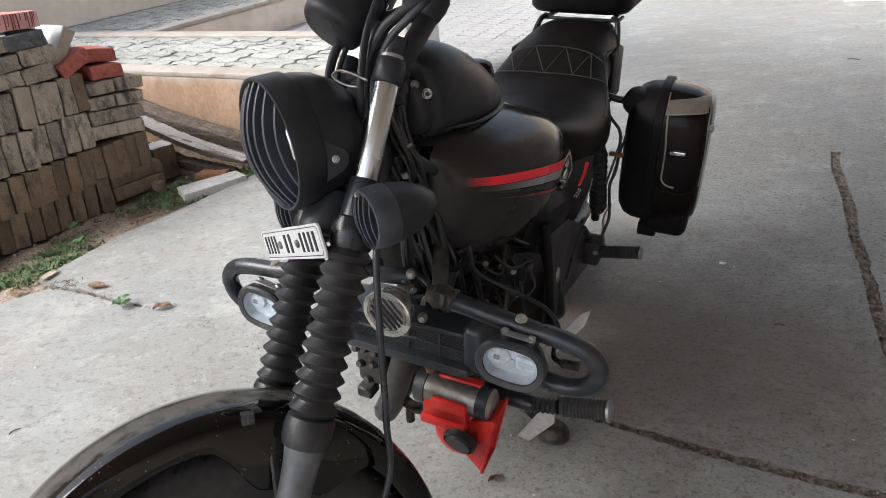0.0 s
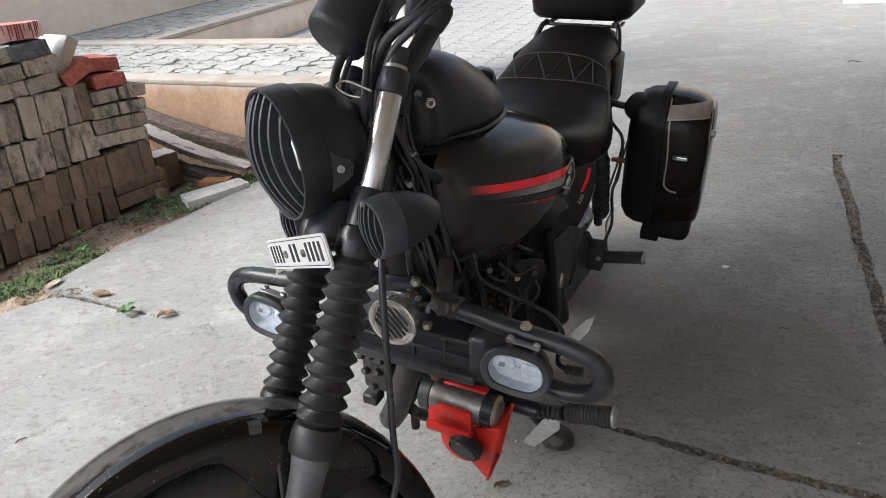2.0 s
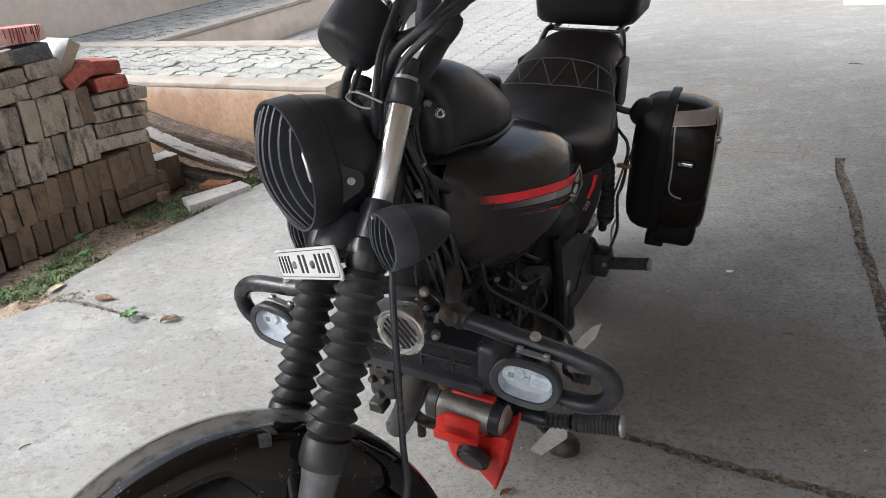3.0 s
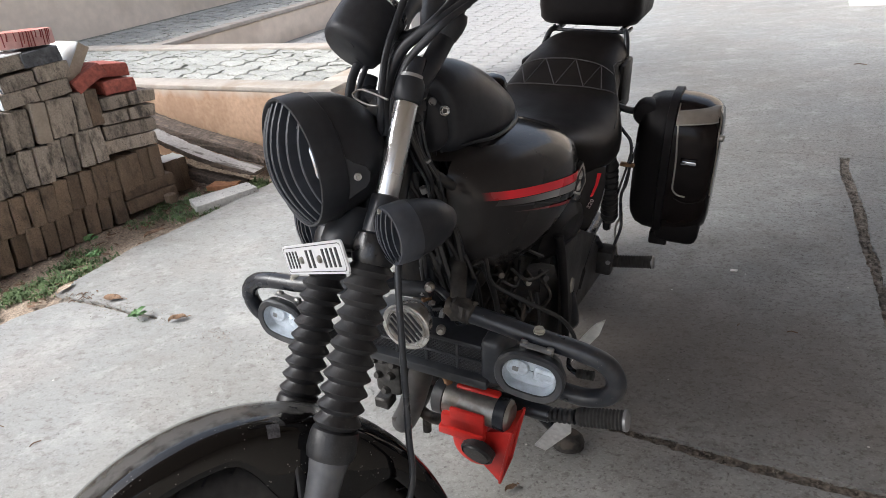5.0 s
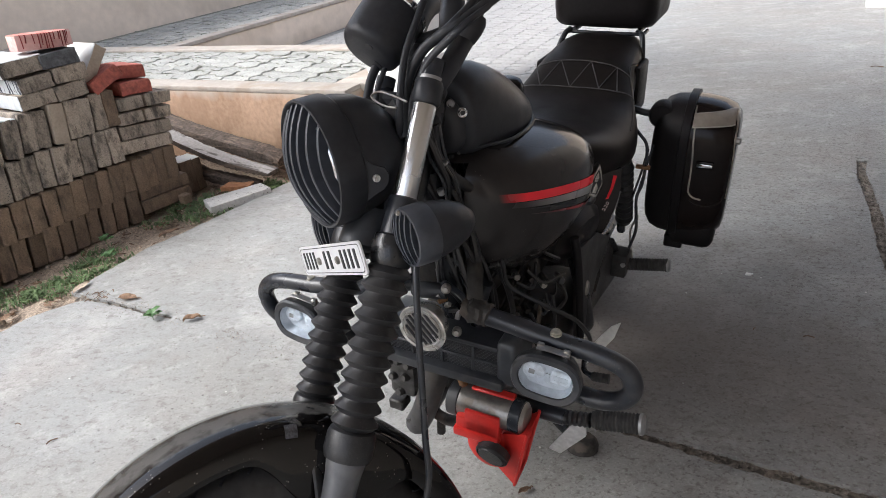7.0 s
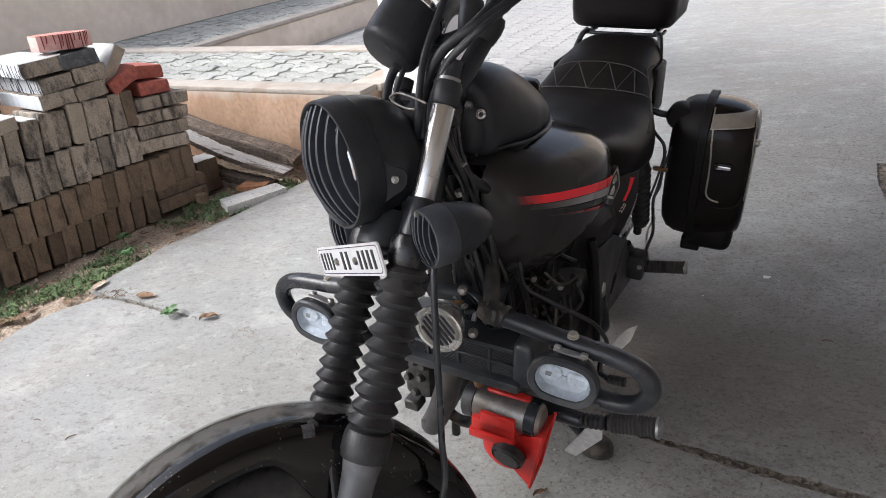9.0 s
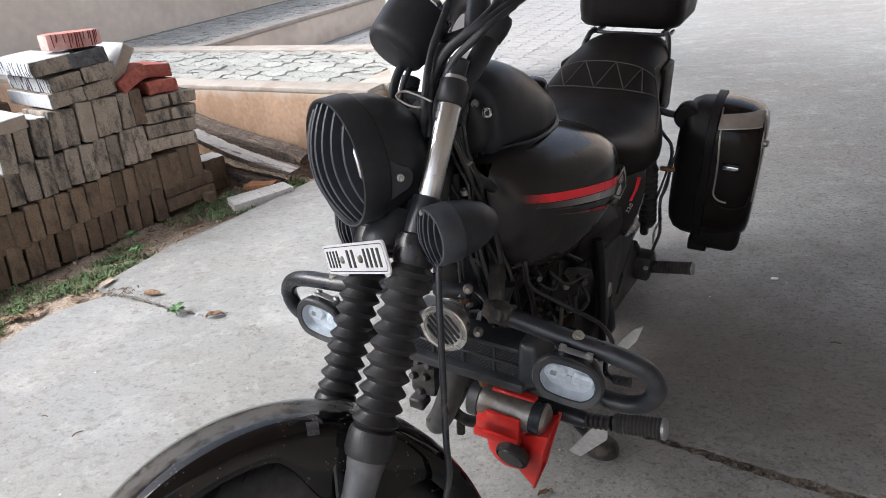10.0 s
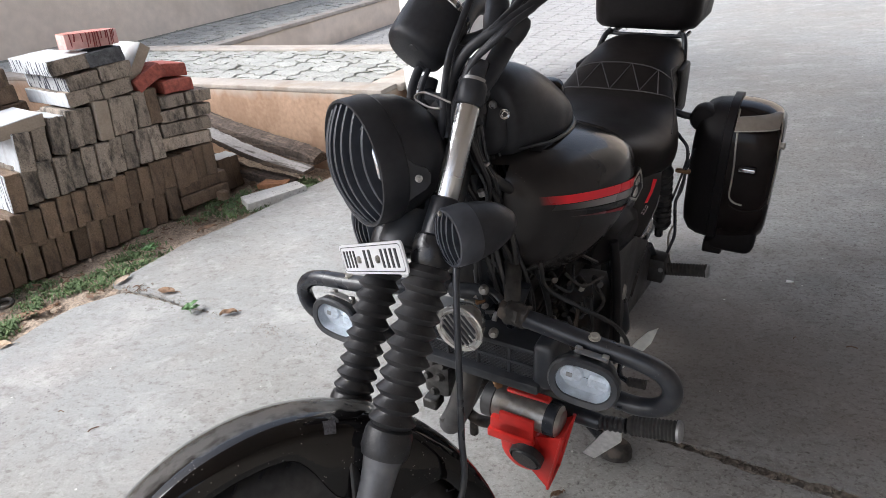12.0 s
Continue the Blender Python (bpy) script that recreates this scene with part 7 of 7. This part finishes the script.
solid("leaf_litter", litter, leaf_dark, "small rotten leaf scraps on the soil", "leaf litter", "stuff", GRID, smooth=False)


def sprout(x, y, label):
    b = bmesh.new()
    for k in range(11):
        a = 2.4 * k
        d = Vector((math.cos(a), math.sin(a), 0))
        s = Vector((-d.y, d.x, 0))
        L = 0.022 + 0.022 * weed_rng.random()
        p0 = Vector((0, 0, 0.012 + 0.004 * (k % 4)))
        pts = [p0, p0 + d * L * 0.35 + s * L * 0.28 + Vector((0, 0, 0.014)), p0 + d * L * 0.75 + s * L * 0.22 + Vector((0, 0, 0.018)), p0 + d * L + Vector((0, 0, 0.012)), p0 + d * L * 0.75 - s * L * 0.22 + Vector((0, 0, 0.018)), p0 + d * L * 0.35 - s * L * 0.28 + Vector((0, 0, 0.014))]
        vs = [b.verts.new(p) for p in pts]
        b.faces.new(vs)
        tube([Vector((0, 0, -0.01)), p0], 0.0012, 4, bm=b, curved=False)
    return solid("seedling", b, leaf_bright, label, "seedling", m=Matrix.Translation((x, y, 0)), smooth=False)


sprout(-1.195, 2.055, "small green seedling growing in the floor joint")
sprout(-1.70, 2.80, "green broad-leaved weed beside the bricks")
sprout(-1.60, 2.62, "green broad-leaved weed at the concrete edge")


def dry_leaf(x, y, turn, size, curl, label, z=0.0, mat=leaf_dry):
    b = bmesh.new()
    n = 18
    rows = []
    for k in range(n + 1):
        f = k / n
        w = size * 0.235 * math.sin(math.pi * min(1, f * 0.96 + 0.04)) ** 0.8
        h = curl * size * (0.25 * math.sin(math.pi * f) + 0.1 * math.sin(9 * f))
        row = []
        for c in (-1, -0.5, 0, 0.5, 1):
            row.append(b.verts.new(((f - 0.5) * size, c * w, 0.002 + 0.7 * h + abs(c) ** 1.5 * curl * size * 0.22 + 0.0028 * (k % 2) * (1 - 0.4 * abs(c)))))
        rows.append(row)
    for p, q in zip(rows, rows[1:]):
        for k in range(4):
            b.faces.new((p[k], p[k + 1], q[k + 1], q[k]))
    tube([(size * 0.48, 0, 0.006), (size * 0.62, 0.004, 0.010), (size * 0.74, 0.002, 0.006)], 0.0012, 5, bm=b)
    return solid("dry_leaf", b, mat, label, "leaf", m=pose(x, y, z, 0, 0, turn), group="fallen leaves")


dry_leaf(-1.035, 2.020, 12, 0.066, 0.75, "curled brown dry leaf on concrete", 0, leaf_dry)
dry_leaf(-1.365, 2.235, -18, 0.092, 0.32, "ribbed orange-brown dry leaf on concrete")
dry_leaf(-1.615, 2.365, 70, 0.085, 0.35, "pale tan dry leaf at the concrete edge", 0, leaf_pale)
dry_leaf(-1.93, 2.17, 15, 0.10, 0.3, "brown dry leaf among weeds", -0.02)
dry_leaf(-1.86, 2.20, 60, 0.085, 0.4, "brown dry leaf among weeds", -0.02)
dry_leaf(-1.90, 1.93, 5, 0.12, 0.2, "pale brown dry leaf at the concrete edge", 0.0, leaf_tan)
dry_leaf(-1.60, 2.45, 30, 0.07, 0.3, "small brown dry leaf beside the slab", -0.02)
dry_leaf(0.065, 1.085, 20, 0.032, 0.9, "tiny curled dark leaf on concrete", 0.0, leaf_dark)
dry_leaf(-1.42, 2.86, 40, 0.10, 0.4, "rust-brown dry leaf on the soil", -0.015, leaf_dark)
twigs = bmesh.new()
for k in range(14):
    x, y, a = -1.50 + weed_rng.gauss(0, 0.035), 2.275 + weed_rng.gauss(0, 0.02), weed_rng.uniform(0, 3.1)
    L = weed_rng.uniform(0.010, 0.028)
    tube([(x, y, 0.002), (x + L * 0.5 * math.cos(a), y + L * 0.5 * math.sin(a), 0.007), (x + L * math.cos(a + 0.6), y + L * math.sin(a + 0.6), 0.003)], 0.0016, 5, bm=twigs, steps=3)
solid("twig_litter", twigs, leaf_dark, "dark brown twig litter at the slab corner", "litter", "stuff")
ringb = bmesh.new()
tube([(0.028 * math.cos(a * 0.3927), 0.028 * math.sin(a * 0.3927), 0.012) for a in range(17)], 0.009, 8, bm=ringb, curved=False)
solid("metal_ring", ringb, grimy, "small rusty metal ring on the soil", "ring", m=pose(-2.08, 2.26, -0.01, 8, 6, 0))
grit = bmesh.new()
for k in range(260):
    u, v = -2.75 + weed_rng.gauss(0, 0.22), weed_rng.uniform(0.1, 2.6)
    s = weed_rng.uniform(0.004, 0.016)
    m = pose(u, v, -0.03 + s * 0.3, weed_rng.uniform(0, 90), weed_rng.uniform(0, 90), 0)
    bmesh.ops.create_icosphere(grit, subdivisions=1, radius=s, matrix=m @ Matrix.Diagonal((1, 0.8, 0.6, 1)))
solid("gravel", grit, soil, "loose clods and gravel on the soil", "gravel", "stuff", GRID)

# scraps and grit lying on the floor


def scrap(name, u, v, turn, pts, mat, label, category):
    b = bmesh.new()
    top = [b.verts.new((x, y, 0.003 + 0.002 * ((k * 7) % 3))) for k, (x, y) in enumerate(pts)]
    low = [b.verts.new((x, y, 0.0005)) for x, y in pts]
    b.faces.new(top)
    b.faces.new(low[::-1])
    for k in range(len(pts)):
        j = (k + 1) % len(pts)
        b.faces.new((low[k], low[j], top[j], top[k]))
    bmesh.ops.recalc_face_normals(b, faces=b.faces)
    return solid(name, b, mat, label, category, m=GRID @ pose(u, v, 0, 0, 0, turn), smooth=False)


scrap("paper_scrap", -0.086, 2.163, 20, [(-0.014, -0.004), (0.002, -0.009), (0.013, -0.002), (0.008, 0.006), (-0.008, 0.008)], paint_white, "small white paper scrap on concrete", "paper scrap")
scrap("paper_scrap", -1.30, 1.62, 60, [(-0.007, -0.004), (0.006, -0.004), (0.007, 0.004), (-0.005, 0.005)], paint_white, "tiny white paper chip on concrete", "paper scrap")
for u, v, turn, size in ((0.427, 5.144, -5, 0.075), (0.106, 1.836, 12, 0.03), (-0.042, 1.829, 70, 0.014), (-1.979, 0.649, 20, 0.020), (-1.802, 0.642, 75, 0.032)):
    bit = tube([(-size / 2, 0, 0.003), (-size * 0.1, size * 0.06, 0.006), (size / 2, -size * 0.04, 0.003)], size * 0.02 + 0.0012, 6, steps=4)
    solid("twig", bit, leaf_dark, "thin dark dry twig on concrete", "twig", m=GRID @ pose(u, v, 0, 0, 0, turn), group="twigs on the floor")
grit_rng = random.Random(8)
grains = bmesh.new()
for u, v, spread, n in ((-1.674, 1.248, 0.035, 60), (-1.50, 1.215, 0.09, 70), (-2.30, 1.25, 0.06, 90), (-2.15, 1.245, 0.07, 90), (-1.98, 1.24, 0.05, 50), (-1.35, 1.0, 0.18, 60), (-2.45, 1.27, 0.05, 70), (-0.9, 0.7, 0.25, 60)):
    for k in range(n):
        s = grit_rng.uniform(0.0010, 0.0034)
        m = pose(u + grit_rng.gauss(0, spread), v + grit_rng.gauss(0, spread * 0.45), s * 0.4, grit_rng.uniform(0, 90), grit_rng.uniform(0, 90), 0)
        c = [grains.verts.new(m @ Vector(q)) for q in ((s, 0, 0), (-s * 0.6, s * 0.8, 0), (-s * 0.6, -s * 0.8, 0), (0, 0, s))]
        for f in ((0, 1, 3), (1, 2, 3), (2, 0, 3), (0, 2, 1)):
            grains.faces.new([c[i] for i in f])
solid("grit", grains, rubble, "loose dark grit scattered on concrete", "grit", "stuff", GRID, smooth=False)

# ---- interlocking pavers ----
PL, PWID, AMP = 0.225, 0.1125, 0.019


def paver_outline(g=0.0055):
    ts = ((0, 0), (0.12, 1), (0.38, 1), (0.5, 0), (0.62, -1), (0.88, -1), (1, 0))
    side = ((0.2, 1), (0.4, 0.6), (0.6, -0.6), (0.8, -1))
    low = [(g + (PL - 2 * g) * t, g + AMP * k) for t, k in ts]
    right = [(PL - g + 0.014 * k, g + (PWID - 2 * g) * t) for t, k in side]
    top = [(g + (PL - 2 * g) * t, PWID - g + AMP * k) for t, k in ts[::-1]]
    left = [(g + 0.014 * k, g + (PWID - 2 * g) * t) for t, k in side[::-1]]
    return low + right + top + left


def paver_mesh(mat, gap):
    b = bmesh.new()
    base = paver_outline(gap)
    rim = [(PL / 2 + (x - PL / 2) * 0.965, PWID / 2 + (y - PWID / 2) * 0.93) for x, y in base]
    rows = [[b.verts.new((x, y, z)) for x, y in pts] for pts, z in ((base, -0.04), (base, -0.004), (rim, 0.0))]
    n = len(base)
    for a, c in zip(rows, rows[1:]):
        for k in range(n):
            b.faces.new((a[k], a[(k + 1) % n], c[(k + 1) % n], c[k]))
    b.faces.new(rows[2])
    return mesh_of(b, "paver", mat)


def pave(parent, u0, u1, v0, v1, z, mat, near, bumpy=0.002, loose=1.0, gap=0.0045):
    """Rows of pavers over a rectangle; those nearest are objects of their own, the rest one mesh."""
    shared = paver_mesh(mat, gap)
    spots = []
    rows = int((v1 - v0) / PWID)
    for r in range(rows):
        for c in range(int((u1 - u0 - PL / 2) / PL)):
            spots.append((u1 - PL - c * PL, v0 + r * PWID))
    spots.sort(key=lambda s: (s[1] - v0) * 0.9 + (u1 - s[0]) * 0.35)
    pr = random.Random(7)
    verts, faces = [], []
    base_v = [tuple(v.co) for v in shared.vertices]
    base_f = [tuple(p.vertices) for p in shared.polygons]
    for k, (u, v) in enumerate(spots):
        j = 0.003 * (loose - 1)
        m = pose(u + pr.uniform(-j, j), v + pr.uniform(-j, j), z + pr.uniform(-bumpy, bumpy), 0.5 * pr.uniform(-loose, loose), 0.5 * pr.uniform(-loose, loose), 0.6 * pr.uniform(-loose, loose))
        if k < near:
            ob = new("paver", shared)
            ob.parent = parent
            ob.matrix_basis = m
        else:
            n0 = len(verts)
            verts += [tuple(m @ Vector(p)) for p in base_v]
            faces += [tuple(n0 + i for i in f) for f in base_f]
    if faces:
        me = bpy.data.meshes.new("far_pavers")
        me.from_pydata(verts, [], faces)
        me.materials.append(mat)
        ob = new("far_pavers", me)
        ob.parent = parent
        tagged(ob, "", "", "", "stuff")


drive = thing("driveway", GRID, "grey zigzag interlocking paver driveway", "driveway", kind="structure")
part("paver_bed", box(-5.28, 3.39, -0.1, -1.51, 10.0, -0.005), sand_joint, drive)
part("terrace_bed", box(-7.0, 2.87, 0.406, -2.30, 3.705, 0.440), moss_joint, terrace)
part("arm_bed", box(-7.0, 3.87, 0.301, -5.44, 14.0, 0.322), moss_joint, terrace)
pave(drive, -5.27, -1.52, 3.40, 9.4, 0.0, paver_grey, 290, 0.0015, 1.0, 0.0035)
pave(terrace, -6.95, -2.31, 2.88, 3.70, 0.447, paver_moss, 150, 0.003, 2.6, 0.0045)
pave(terrace, -6.98, -5.46, 3.88, 10.0, 0.334, paver_moss, 140, 0.004, 3.0, 0.0055)
moss = bmesh.new()
moss_rng = random.Random(3)
for u0, u1, v0, v1, z, n in ((-6.9, -2.4, 2.9, 3.68, 0.449, 70), (-6.95, -5.5, 3.9, 8.0, 0.336, 60)):
    for k in range(n):
        u, v = moss_rng.uniform(u0, u1), v0 + PWID * int(moss_rng.uniform(0, (v1 - v0) / PWID))
        L = moss_rng.uniform(0.04, 0.16)
        pts = [(u + L * i / 4, v + AMP * math.sin(2 * math.pi * (u + L * i / 4) / PL) + moss_rng.uniform(-0.006, 0.006), z) for i in range(5)]
        tube(pts, (moss_rng.uniform(0.006, 0.013), 0.003), 6, bm=moss, steps=2, flat=0.35)
clumps = part("joint_moss", moss, moss_joint, terrace)
tagged(clumps, "", "", "", "stuff")
